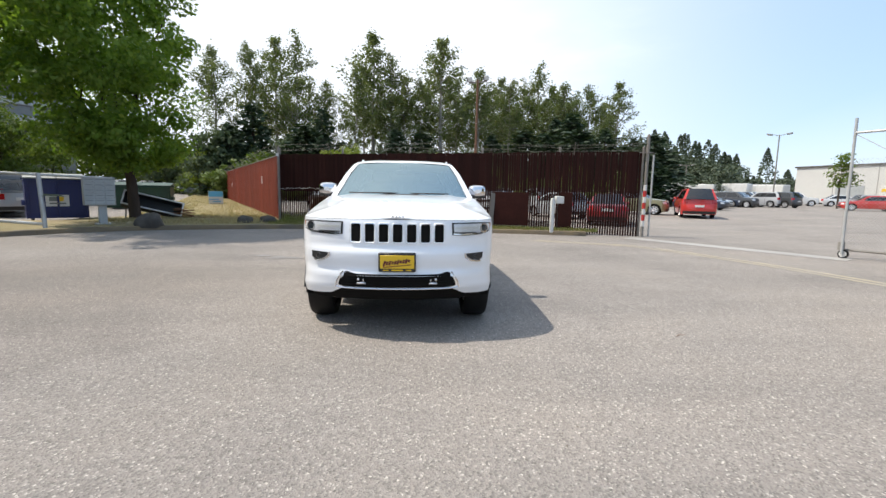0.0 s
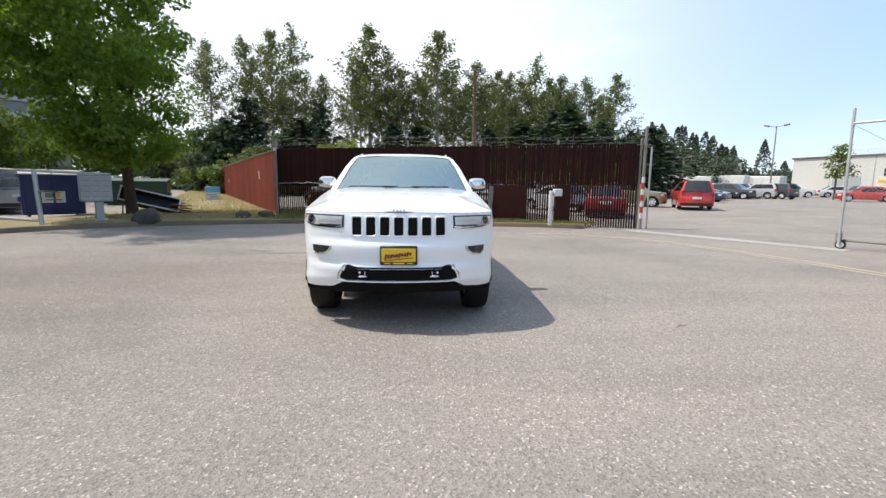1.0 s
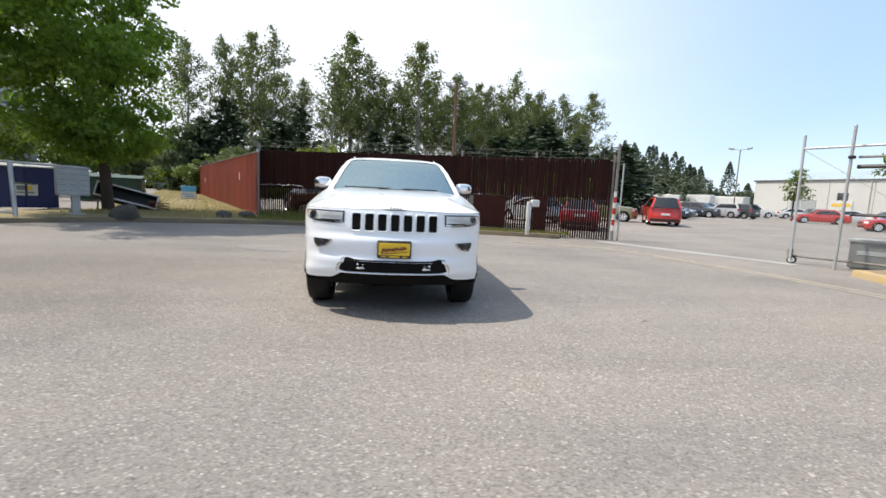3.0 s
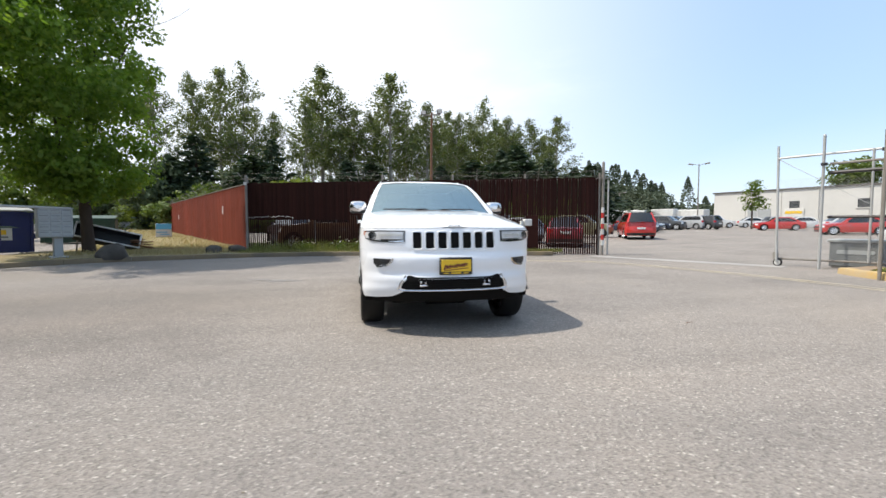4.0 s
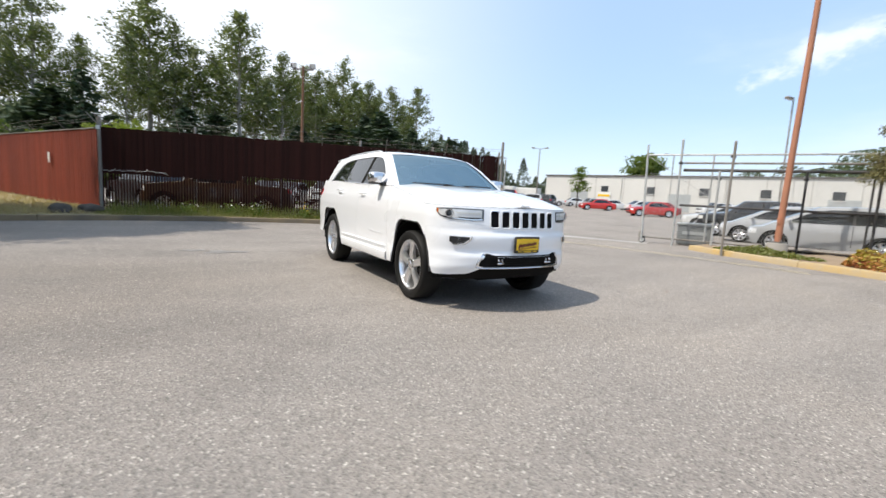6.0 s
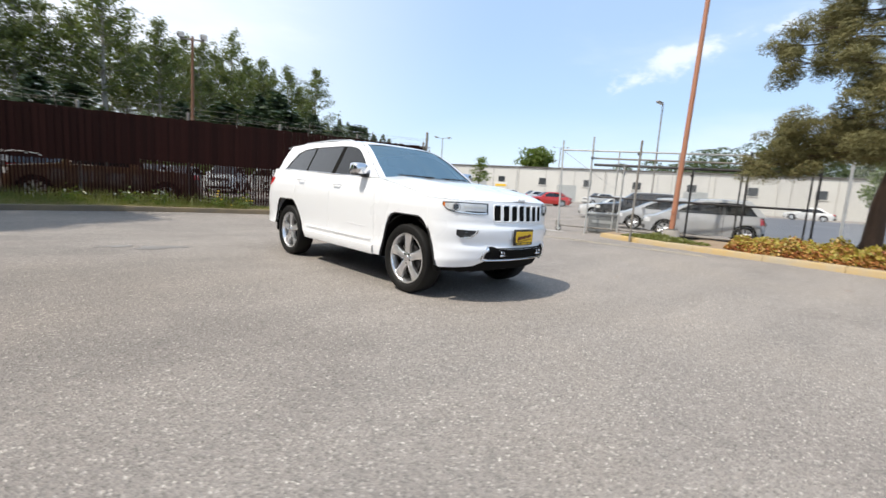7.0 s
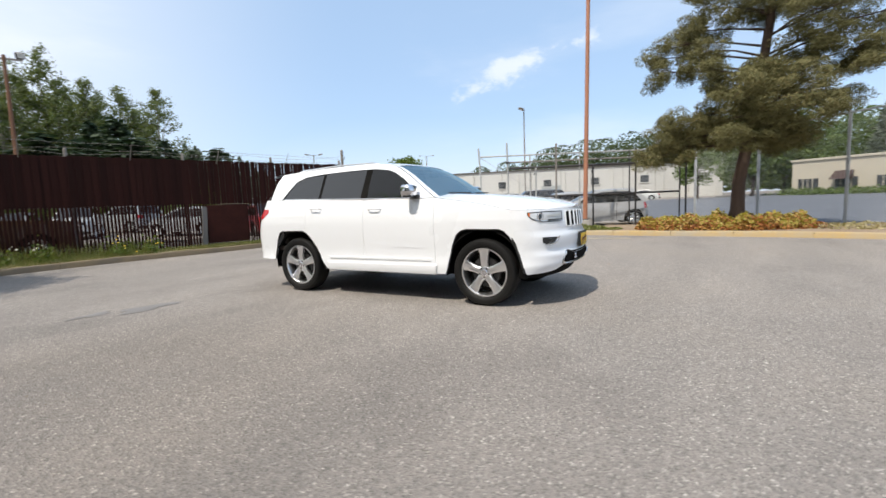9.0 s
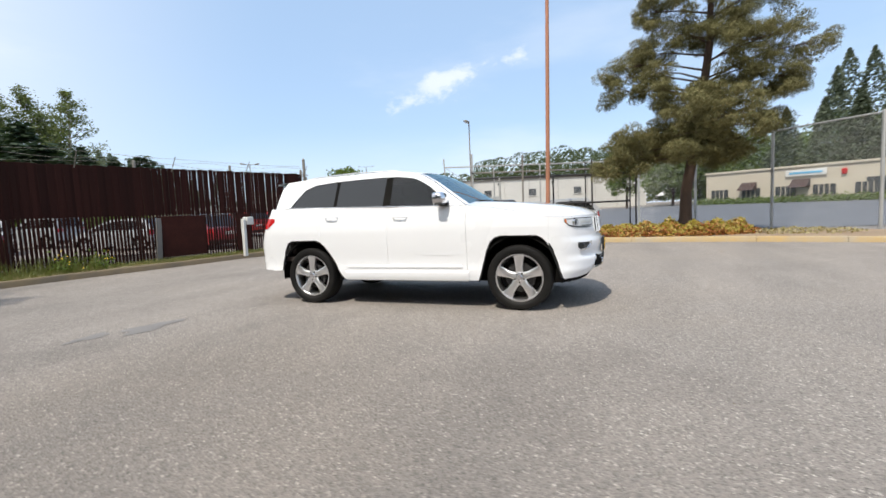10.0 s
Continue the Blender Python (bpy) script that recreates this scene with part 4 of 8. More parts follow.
    part("cabin_floor", Geo().box((0, 2.0, 0.62), (1.72, 2.9, 0.06)), "seat", car)
    part("dashboard", Geo().box((0, 0.82, 1.10), (1.55, 0.42, 0.34), 0.08), "seat", car)
    part("rear_bulkhead", Geo().box((0, 3.30, 1.0), (1.6, 0.10, 0.66), 0.03), "seat", car)
    sw = [Vector((0.36 + 0.185 * math.cos(a), 1.12 + 0.07 * math.sin(a), 1.16 + 0.17 * math.sin(a))) for a in span(0, 2 * math.pi, 28)]
    part("steering_wheel", Geo().tube(sw, 0.016, 8, False).box((0.36, 1.13, 1.16), (0.34, 0.04, 0.045), 0.015).box((0.36, 1.15, 1.15), (0.13, 0.06, 0.13), 0.03), "black_plastic", car)
    for x in (-0.37, 0.37):
        for y, w in ((1.62, 0.50), (2.55, 0.60)):
            lean = Matrix.Rotation(radians(-12), 4, "X")
            part("seat", Geo().box((x, y - 0.05, 0.88), (w, 0.52, 0.18), 0.06).box((x, y + 0.27, 1.17), (w, 0.15, 0.60), 0.06, lean).box((x, y + 0.36, 1.55), (0.26, 0.10, 0.17), 0.04, lean), "seat", car)
    part("rear_view_mirror", Geo().box((0, 1.12, 1.585), (0.22, 0.035, 0.065), 0.015).tube([(0, 1.12, 1.60), (0, 1.19, 1.67)], 0.012, 6).box((0, 1.24, 1.665), (0.10, 0.10, 0.05), 0.015), "black_plastic", car)
    part("headliner", Geo().grid([[Vector((0.60 * u, y, 1.685 + 0.02 * (1 - u * u))) for u in span(-1, 1, 6)] for y in span(1.5, 3.3, 6)]), "beige", car)
    part("shark_antenna", Geo().poly([(-0.012, 3.05, 1.765), (-0.012, 3.22, 1.758), (-0.012, 3.20, 1.812)], (0.024, 0, 0)), "car_white", car)
    return car


def transformed(g, m):
    g.v = [tuple(m @ Vector(p)) for p in g.v]
    return g


STYLES = {  # wheelbase, front and rear overhang, half width, belt, roof, bonnet front z, screen foot, roof front, roof rear, rear foot, wheel radius, nose z
    "sedan": (2.78, 0.92, 1.08, 0.90, 0.95, 1.44, 0.78, 0.42, 1.15, 2.50, 3.20, 0.325),
    "suv": (2.68, 0.86, 0.92, 0.92, 1.12, 1.70, 0.98, 0.45, 1.10, 3.10, 3.42, 0.36),
    "van": (3.05, 0.92, 1.08, 0.98, 1.12, 1.76, 0.90, 0.15, 1.05, 3.72, 4.02, 0.34),
    "hatch": (2.49, 0.80, 0.68, 0.86, 0.95, 1.47, 0.74, 0.00, 1.05, 2.62, 3.02, 0.31),
    "truck": (3.30, 0.90, 1.10, 0.98, 1.18, 1.80, 1.02, 0.55, 1.15, 2.35, 2.55, 0.38),
}


def car_of(style, body, label, m, group="", tail=True):
    """A plainer car: one painted skin, glass, lamps, bumpers and wheels. Front axle at the origin, nose to -y."""
    wb, fo, ro, W, belt, roof, nose, a, b, c, d, r = STYLES[style]
    car = thing({"van": "minivan", "truck": "pickup_truck", "suv": "suv", "hatch": "hatchback", "sedan": "sedan"}[style], label, "car", m, group)
    yF, yR = -fo, wb + ro
    sh = Shell(W, yF + 0.45, yR - 0.40, 2.3, 2.6, [(0.2, 0.95), (0.4, 0.99), (0.7, 1.0), (belt - 0.1, 0.97), (belt + 0.02, 0.93)],
               [(0.2, yF + 0.07), (0.5, yF), (0.62, yF + 0.02), (nose, yF + 0.10), (belt, yF + 0.14)], [(0.25, yR - 0.06), (0.5, yR), (0.65, yR - 0.02), (belt, yR - 0.10)])
    ar = r + 0.07
    def lo(y):
        for yc in (0.0, wb):
            if abs(y - yc) < ar:
                return max(0.22, r + math.sqrt(ar * ar - (y - yc) ** 2) * 0.98)
        return 0.22
    deck = belt - 0.02 if style != "truck" else 1.12
    top = [(yF, nose), (yF + 0.45, nose + 0.03), (a, belt - 0.01), (b, belt), (d, belt + 0.03), (yR - 0.4, deck if style in ("sedan", "truck") else belt + 0.04), (yR, (deck - 0.03) if style in ("sedan", "truck") else belt + 0.03)]
    hi = lambda cc: interp(sh.at(cc, 0.5).y, top)
    ys = sorted(set(span(yF + 0.45, yR - 0.4, 40)) | {yc + s * ar * k for yc in (0.0, wb) for s in (-1, 1) for k in (0.02, 0.35, 0.7, 0.87, 0.96, 1.0, 1.001)})
    ys = [y for y in ys if yF + 0.45 <= y <= yR - 0.4]
    cs = span(0, 1, 10) + [sh.col(y) for y in ys] + span(2, 3, 10)
    lo_c = lambda cc: lo(sh.at(cc, 0.5).y) if 0.6 < cc < 2.4 else 0.24
    rows = sh.grid(cs, lo_c, hi, 8, 0, 1)
    g = Geo().grid(rows).grid([[Vector((-p.x, p.y, p.z)) for p in rw] for rw in rows])
    part("body", g, body, car)
    hood = []
    for cc in span(0.08, 1, 8) + [sh.col(y) for y in span(yF + 0.45, a + 0.1, 5)[1:]]:
        e = sh.at(cc, hi(cc))
        hood.append([Vector((e.x * u, e.y, e.z + (0.06 * min(1, (e.y - yF) / 0.5)) * (1 - abs(u) ** 3))) for u in span(-1, 1, 10)])
    part("bonnet", Geo().grid(hood), body, car)
    if style in ("sedan", "truck"):
        rows = []
        for cc in [sh.col(y) for y in span(d - 0.1, yR - 0.4, 4)] + span(2, 2.92, 6)[1:]:
            e = sh.at(cc, hi(cc))
            rows.append([Vector((e.x * u, e.y, e.z - (0.35 if style == "truck" and abs(u) < 0.9 else 0.0) + 0.02 * (1 - u * u))) for u in (-1, -0.92, -0.89, -0.4, 0, 0.4, 0.89, 0.92, 1)])
        part("boot_lid" if style == "sedan" else "load_bed", Geo().grid(rows), body, car)
    k = (0.93 * W - 0.70 * W) / (roof - belt)
    xin = lambda y, z: 0.93 * W - k * (z - belt) - 0.05 * max(0, a + 0.3 - y)
    z0, z1 = belt + 0.02, roof - 0.09
    pairs = [(d - 0.22, z0 + 0.02, d + 0.05, belt), (c - 0.05, z1 - 0.08, c + 0.10, roof - 0.12), (c - 0.22, z1, c - 0.05, roof), ((b + c) / 2, z1 + 0.015, (b + c) / 2, roof + 0.015), (b + 0.18, z1, b, roof - 0.02),
             ((a + b) / 2 + 0.22, (z0 + z1) / 2 + 0.06, (a + b) / 2, (belt + roof) / 2 - 0.01), (a + 0.28, z0, a, belt - 0.01)]
    ROOF_FRONT[0], ROOF_REAR[0] = b, c - 0.05
    mid = (b + c) / 2 - 0.05
    gl2 = "glass_side" if body in ("paint_silver", "paint_khaki") else "glass_dark"
    panes = (("front_window", [(a + 0.28, z0), (mid, z0), (mid, z1 + 0.012), (b + 0.18, z1), ((a + b) / 2 + 0.22, (z0 + z1) / 2 + 0.06)], gl2),
             ("rear_side_window", [(mid + 0.07, z0), (d - 0.22, z0 + 0.02), (c - 0.05, z1 - 0.08), (c - 0.22, z1), (mid + 0.07, z1 + 0.012)], gl2), ("pillar_cover", [(mid, z0), (mid + 0.07, z0), (mid + 0.07, z1 + 0.012), (mid, z1 + 0.012)], "black_plastic"))
    glasshouse(car, pairs, xin, panes, body, gl2, gl2, gl2, (0.16, 0.05), 0.03)
    part("cabin", Geo().box((0, (a + d) / 2 + 0.1, belt - 0.15), (1.3 * W, d - a - 0.3, 0.5), 0.1), "seat" if body != "paint_silver" else "grey_metal", car)
    part("underbody", Geo().box((0, wb / 2, 0.36), (1.5 * W, wb + 1.0, 0.3), 0.05), "liner", car)
    for sd in (-1, 1):
        for y in (0.0, wb):
            part("wheel_liner", arc_liner([(sd * (W - 0.04), ar + 0.005), (sd * 0.5, ar + 0.005), (sd * 0.49, 0.05)], y, r), "liner", car)
            wheel(car, sd * (W - 0.13), y, r, 0.22, 7)
        part("head_lamp", Geo().grid(sh.grid(span(0.45, 0.85, 4), lambda cc: nose - 0.20, lambda cc: nose - 0.05, 2, 0.006, sd)), "lamp_dark" if body != "paint_black" else "white_metal", car)
        t0 = (belt - 0.25, belt - 0.02) if style != "van" else (belt - 0.25, belt + 0.12)
        part("tail_lamp", Geo().grid(sh.grid(span(2.15, 2.6, 6), lambda cc: t0[0], lambda cc: min(t0[1], hi(2.3)), 2, 0.006, sd)), "red_lens", car)
        part("door_mirror", Geo().box((sd * (W + 0.06), a + 0.35, belt + 0.06), (0.16, 0.10, 0.13), 0.03), body, car)
        part("door_gap", Geo().box((sd * (W * 0.995), mid + 0.03, 0.64), (0.012, 0.012, 0.7)), "liner", car)
    part("grille", Geo().grid(sh.grid(span(0.0, 0.38, 5), lambda cc: nose - 0.24, lambda cc: nose - 0.08, 2, 0.006, 1)).grid(sh.grid(span(0.0, 0.38, 5), lambda cc: nose - 0.24, lambda cc: nose - 0.08, 2, 0.006, -1)), "black_plastic", car)
    part("lower_grille", Geo().grid(sh.grid(span(0.0, 0.55, 5), lambda cc: 0.28, lambda cc: 0.42, 1, 0.006, 1)).grid(sh.grid(span(0.0, 0.55, 5), lambda cc: 0.28, lambda cc: 0.42, 1, 0.006, -1)), "black_plastic", car)
    part("rear_bumper_trim", Geo().grid(sh.grid(span(2.3, 3.0, 6), lambda cc: 0.26, lambda cc: 0.42, 1, 0.006, 1)).grid(sh.grid(span(2.3, 3.0, 6), lambda cc: 0.26, lambda cc: 0.42, 1, 0.006, -1)), "black_plastic", car)
    part("plate_recess", Geo().box((0, yR + 0.004, 0.72), (0.50, 0.02, 0.13), 0.005), "white_metal", car)
    return car

# ---- ground ----
def sheet(name, pts_fn, material, label, category, kind="structure"):
    ob = part(name, pts_fn, material)
    return tagged(ob, label, category, "", kind)


g = Geo()
rad = [0, 4, 8, 12, 16, 20, 25, 30, 40, 50, 60, 75, 90, 120, 200, 400, 900, 2500]
ring = [[Vector((r * math.cos(t), r * math.sin(t), rise(r, 0))) for t in span(0, 2 * math.pi, 64)] for r in rad]
g.grid(ring)
tagged(part("ground", g, "asphalt"), "worn warm-grey asphalt with light stones showing", "ground", "", "structure")

KERB = [(-14.0, 4.0), (-11.5, 5.9), (-10.3, 7.4), (-9.6, 8.45), (-8.4, 9.45), (-6.2, 10.35), (-3.7, 10.95), (-0.8, 10.95), (1.5, 10.55), (2.8, 10.25), (4.3, 10.0), (5.9, 9.66)]
FENCE_A, FENCE_B = Vector((-5.24, 13.40, 0)), Vector((7.75, 9.72, 0))
WALL_END = Vector((-24.4, 52.3, 0))


def smooth(pts, n=6):
    out = []
    for i in range(len(pts) - 1):
        p0, p1, p2, p3 = (Vector((*pts[max(0, min(len(pts) - 1, i + k))], 0)) for k in (-1, 0, 1, 2))
        for t in span(0, 1, n)[:-1]:
            out.append(0.5 * ((2 * p1) + (p2 - p0) * t + (2 * p0 - 5 * p1 + 4 * p2 - p3) * t * t + (3 * p1 - p0 - 3 * p2 + p3) * t ** 3))
    return out + [Vector((*pts[-1], 0))]


def kerb_run(name, line, h, w, material, label, left=True, step=1.5):
    """A kerb of separate stones along a line: a rounded face, a flat top, joints between."""
    top = thing(name, label, "kerb", None, "", "structure")
    acc, cur, runs = 0.0, [line[0]], []
    for p, q in zip(line, line[1:]):
        acc += (q - p).length
        cur.append(q)
        if acc > step:
            runs.append(cur)
            cur, acc = [q], 0.0
    if len(cur) > 1:
        runs.append(cur)
    rr = random.Random(4)
    for run in runs:
        rows = []
        for i, p in enumerate(run):
            d = (run[min(i + 1, len(run) - 1)] - run[max(0, i - 1)]).normalized()
            nrm = Vector((-d.y, d.x, 0)) * (1 if left else -1)
            e = 0.004 if i == 0 else (-0.004 if i == len(run) - 1 else 0.0)
            dz = rr.uniform(-0.006, 0.006)
            q = p + d * e
            rows.append([q + nrm * a + Vector((0, 0, z)) for a, z in ((0, -0.03), (0.015, h * 0.7 + dz), (0.03, h * 0.93 + dz), (0.06, h + dz), (w, h + dz), (w, 0.0))])
        part("kerb_stone", Geo().grid(rows).poly(rows[0]).poly(rows[-1]), material, top)
    return top


kline = smooth(KERB)
kerb_run("kerb", kline, 0.14, 0.20, "kerb", "weathered concrete kerb with faded yellow paint", True)

# verge behind the kerb, rising gently to the far end of the red fence
def strip(a, b, n, zf, material, name, label):
    rows = []
    for p, q in zip(a, b):
        rows.append([Vector((*(p.lerp(q, t)).xy, zf(*(p.lerp(q, t)).xy))) for t in span(0, 1, n)])
    ob = part(name, Geo().grid(rows), material)
    return tagged(ob, label, "verge", "", "structure")


def verge_z(x, y):
    return 0.12 + 0.013 * max(0.0, y - 12) + 0.03 * math.sin(x * 1.7 + y) * math.sin(y * 1.3)


inner = [p + Vector((0.0, 0.17, 0)) for p in kline]
def back_of(p):
    if p.x > FENCE_A.x:
        t = (p.x - FENCE_A.x) / (FENCE_B.x - FENCE_A.x)
        return FENCE_A.lerp(FENCE_B, t) + Vector((0, 0.9, 0))
    if p.x > -9.0:
        return Vector((-5.6 + (p.x + 5.24) * 1.7, 15.0, 0))
    return Vector((-11.8 + (p.x + 9.0) * 0.5, 14.0 + (p.x + 9.0) * 1.2, 0)) if p.x > -12 else p + Vector((-0.6, 1.6, 0))
strip(inner, [back_of(p) for p in inner], 10, verge_z, "dry_grass", "verge", "dry grassy verge with weeds along the fence")
lawn_l = [Vector((-11.9, 14.4, 0)), Vector((-14.2, 21, 0)), Vector((-17.5, 29, 0)), Vector((-22, 40, 0)), Vector((-28, 54, 0))]
lawn_r = [Vector((-5.7, 14.6, 0)), Vector((-8.8, 21, 0)), Vector((-12.7, 29, 0)), Vector((-18, 40, 0)), Vector((-24.8, 54, 0))]
strip(lawn_l, lawn_r, 12, verge_z, "dry_grass", "lawn", "sun-dried yellow lawn beside the red fence")


def flat_patch(name, pts, material, label, z=0.004):
    return tagged(part(name, Geo().poly([(x, y, rise(x, y) + z) for x, y in pts]), material), label, "marking", "", "structure")


def band(name, line, w, material, label, z=0.005, category="marking"):
    rows = []
    for i, p in enumerate(line):
        d = (line[min(i + 1, len(line) - 1)] - line[max(0, i - 1)]).normalized()
        nrm = Vector((-d.y, d.x, 0)) * w / 2
        rows.append([p - nrm + Vector((0, 0, z)), p + nrm + Vector((0, 0, z))])
    return tagged(part(name, Geo().grid(rows), material), label, category, "", "structure")


LINE = smooth([(3.6, 7.95), (5.17, 7.26), (6.19, 6.55), (7.2, 4.1), (7.72, 1.7), (7.95, -0.6)])
for off in (-0.11, 0.11):
    band("lane_line", [p + Vector((off, off * 0.6, 0)) for p in LINE], 0.12, "road_paint", "faded yellow double lane line")
band("gate_track", smooth([(7.1, 9.2), (7.6, 8.35), (8.8, 6.45), (10.0, 4.5)]), 0.60, "white_paint_road", "pale concrete strip of the gate track", 0.006)
rng = np.random.default_rng(3)


def blot(name, cx, cy, rx, ry, material, label, seed, z=0.004):
    r2 = random.Random(seed)
    pts = []
    for k in range(28):
        t = 2 * math.pi * k / 28
        q = 1 + 0.22 * math.sin(3 * t + seed) + 0.14 * math.sin(5 * t + 2 * seed) + r2.uniform(-0.08, 0.08)
        pts.append((cx + rx * q * math.cos(t), cy + ry * q * math.sin(t), z))
    return tagged(part(name, Geo().poly(pts), material), label, "stain", "", "structure")


blot("damp_patch", -2.45, 4.05, 0.33, 0.17, "puddle", "damp dark patch on the asphalt", 2)
blot("damp_patch", -2.95, 4.32, 0.22, 0.10, "puddle", "damp dark patch on the asphalt", 5)

YK = smooth([(9.75, 3.0), (9.40, 2.2), (9.10, 0.9), (8.92, -0.2), (8.72, -1.6), (8.55, -3.1), (8.2, -4.7), (7.55, -6.9), (6.4, -10.0), (5.0, -13.5)])
kerb_run("yellow_kerb", YK, 0.14, 0.22, "yellow_kerb", "chipped yellow-painted concrete kerb", True)
yk_in = [p + Vector((0.18, 0.02, 0)) for p in YK]
yk_out = [p + Vector((1.6 if p.y > 0.5 else 3.6, 0.3, 0)) for p in YK]
strip(yk_in, yk_out, 8, lambda x, y: 0.12 + 0.02 * math.sin(3 * x) * math.sin(2 * y), "soil", "planting_strip", "bare dusty planting strip behind the yellow kerb")
flat_patch("road", [(14.0, -60), (14.2, -8), (13.6, -1.0), (17, -0.5), (26, 3.5), (60, 14), (62, -60)], "asphalt_road", "smooth blue-grey asphalt of a wide road")

# very dark brown sheet over the ground seen between the slats
flat_patch("yard_soil", [(-5.0, 13.5), (4.4, 10.9), (6.6, 15.5), (6.0, 20.5), (-3.0, 24.0), (-8.0, 22.0)], "yard_dirt", "very dark brown ground of the yard behind the fence", 0.012)

# ---- white off-road car ----
suv_hero()

# ---- slat fence ----
def picket_run(fence, a, b, z0, z1, pitch, widths, material, limit, thin=0.012, change=1e9, near=-1.0):
    width = widths[0][0]
    d = (b - a)
    L = d.length
    d.normalize()
    ang = math.atan2(d.y, d.x)
    me = []
    for lo_w, hi_w in widths:
        if lo_w == hi_w:
            q = Geo().box((0, 0, 0.5), (lo_w, thin, 1.0), 0.002).mesh("slat")
        else:
            k = 0.44 if lo_w < 0.05 else 0.51
            q = Geo().box((0, 0, k / 2), (lo_w, thin, k + 0.01), 0.002).box((0, 0, 0.5 + k / 2), (hi_w, thin, 1 - k), 0.002).mesh("slat")
        q.materials.append(M[material])
        me.append(q)
    rest = Geo()
    rr = random.Random(11)
    n = int(L / pitch)
    for i in range(n):
        s = (i + 0.5) * pitch
        p = a + d * s + Vector((d.y, -d.x, 0)) * ((0.014 if thin > 0.02 else 0.007) if i % 2 else 0.0)
        zb, zt = z0(s) + rr.uniform(-0.02, 0.02), z1(s) + rr.uniform(-0.015, 0.015)
        m = Matrix.Translation((p.x, p.y, zb)) @ Matrix.Rotation(ang + rr.uniform(-0.02, 0.02), 4, "Z") @ Matrix.Rotation(rr.uniform(-0.006, 0.006), 4, "Y")
        if i < limit:
            o = new("slat", me[-1 if s < near else 1 if s > change + rr.uniform(-0.5, 0.5) else 0])
            o.parent = fence
            o.matrix_basis = m @ Matrix.Diagonal((1, 1, zt - zb, 1))
        else:
            rest.box((0, 0, 0), (width, thin, zt - zb), 0, None)
            k = len(rest.v) - 8
            mm = m @ Matrix.Translation((0, 0, (zt - zb) / 2))
            for j in range(k, k + 8):
                rest.v[j] = tuple(mm @ Vector(rest.v[j]))
    if rest.v:
        tagged(part("far_slats", rest, material, fence), kind="stuff")


def barbed(fence, a, b, z, n_arm, lean):
    d = (b - a).normalized()
    nrm = Vector((d.y, -d.x, 0)) * lean
    L = (b - a).length
    rr = random.Random(5)
    for k in range(3):
        pts = [a.lerp(b, t) + nrm * (0.10 + 0.10 * k) + Vector((0, 0, z + 0.10 + 0.10 * k + rr.uniform(-0.05, 0.05))) for t in span(0, 1, max(6, int(L / 0.9)))]
        w = Geo().tube(pts, 0.0032, 4, False)
        for i in range(int(L / 0.16)):
            t = (i + 0.5) / int(L / 0.16)
            j = t * (len(pts) - 1)
            q = pts[int(j)].lerp(pts[min(len(pts) - 1, int(j) + 1)], j - int(j))
            w.tube([q + Vector((0, 0, -0.028)), q + Vector((0.012, 0.012, 0.028))], 0.0022, 3, False)
        part("barbed_wire", w, "galv_dull", fence)
    for i in range(n_arm + 1):
        p = a.lerp(b, i / n_arm)
        part("wire_arm", Geo().tube([p + Vector((0, 0, z - 0.05)), p + nrm * 0.34 + Vector((0, 0, z + 0.34))], 0.011, 6), "galv_dull", fence)


fence = thing("slat_fence", "tall slatted fence with barbed wire on top, its brown darkened as in shade", "fence", None, "", "structure")
zb = lambda s: 0.20 - 0.014 * s
zt = lambda s: 2.74 + 0.0065 * s
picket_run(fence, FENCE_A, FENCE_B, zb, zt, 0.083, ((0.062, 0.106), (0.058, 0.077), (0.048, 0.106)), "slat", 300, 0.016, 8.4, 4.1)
L0 = (FENCE_B - FENCE_A).length
for i in range(6):
    p = FENCE_A.lerp(FENCE_B, i / 5)
    part("fence_post", Geo().tube([(p.x, p.y + 0.06, 0), (p.x, p.y + 0.06, 2.95)], 0.038, 10).lathe([(2.95, 0.045), (2.99, 0.03), (3.0, 0.001)], 10, "Z", (p.x, p.y + 0.06, 0)), "galv_dull", fence)
for z in (0.35, 1.45, 2.70):
    part("rail", Geo().tube([FENCE_A + Vector((0, 0.05, z)), FENCE_B + Vector((0, 0.05, z + 0.06))], 0.022, 8), "galv_dull", fence)
barbed(fence, FENCE_A, FENCE_B, 2.76, 6, 1)
for t0, t1, z0, z1 in ((0.636, 0.725, 0.25, 1.42), (0.80, 0.835, 0.2, 1.45)):
    a, b = FENCE_A.lerp(FENCE_B, t0), FENCE_A.lerp(FENCE_B, t1)
    mid = (a + b) / 2
    part("patch_board", Geo().box((mid.x, mid.y - 0.03, (z0 + z1) / 2), ((b - a).length, 0.02, z1 - z0), 0.004, Matrix.Rotation(math.atan2((b - a).y, (b - a).x), 4, "Z")), "rust_panel", fence, "solid rust-brown patch board")
r6 = random.Random(3)
for k in range(26):
    p = FENCE_A.lerp(FENCE_B, 0.004 + 0.0052 * k) + Vector((0, -0.03, 1.42 + r6.uniform(-0.03, 0.03)))
    part("wire_tie", Geo().tube([p, p + Vector((r6.uniform(0.03, 0.07), -0.01, r6.uniform(-0.03, 0.03)))], 0.008, 5), "white_metal", fence)
pb = FENCE_A.lerp(FENCE_B, 0.628)
part("grey_board", Geo().box((pb.x, pb.y - 0.05, 0.75), (0.16, 0.03, 1.25), 0.005, Matrix.Rotation(0.06, 4, "Y")), "grey_wood", fence)
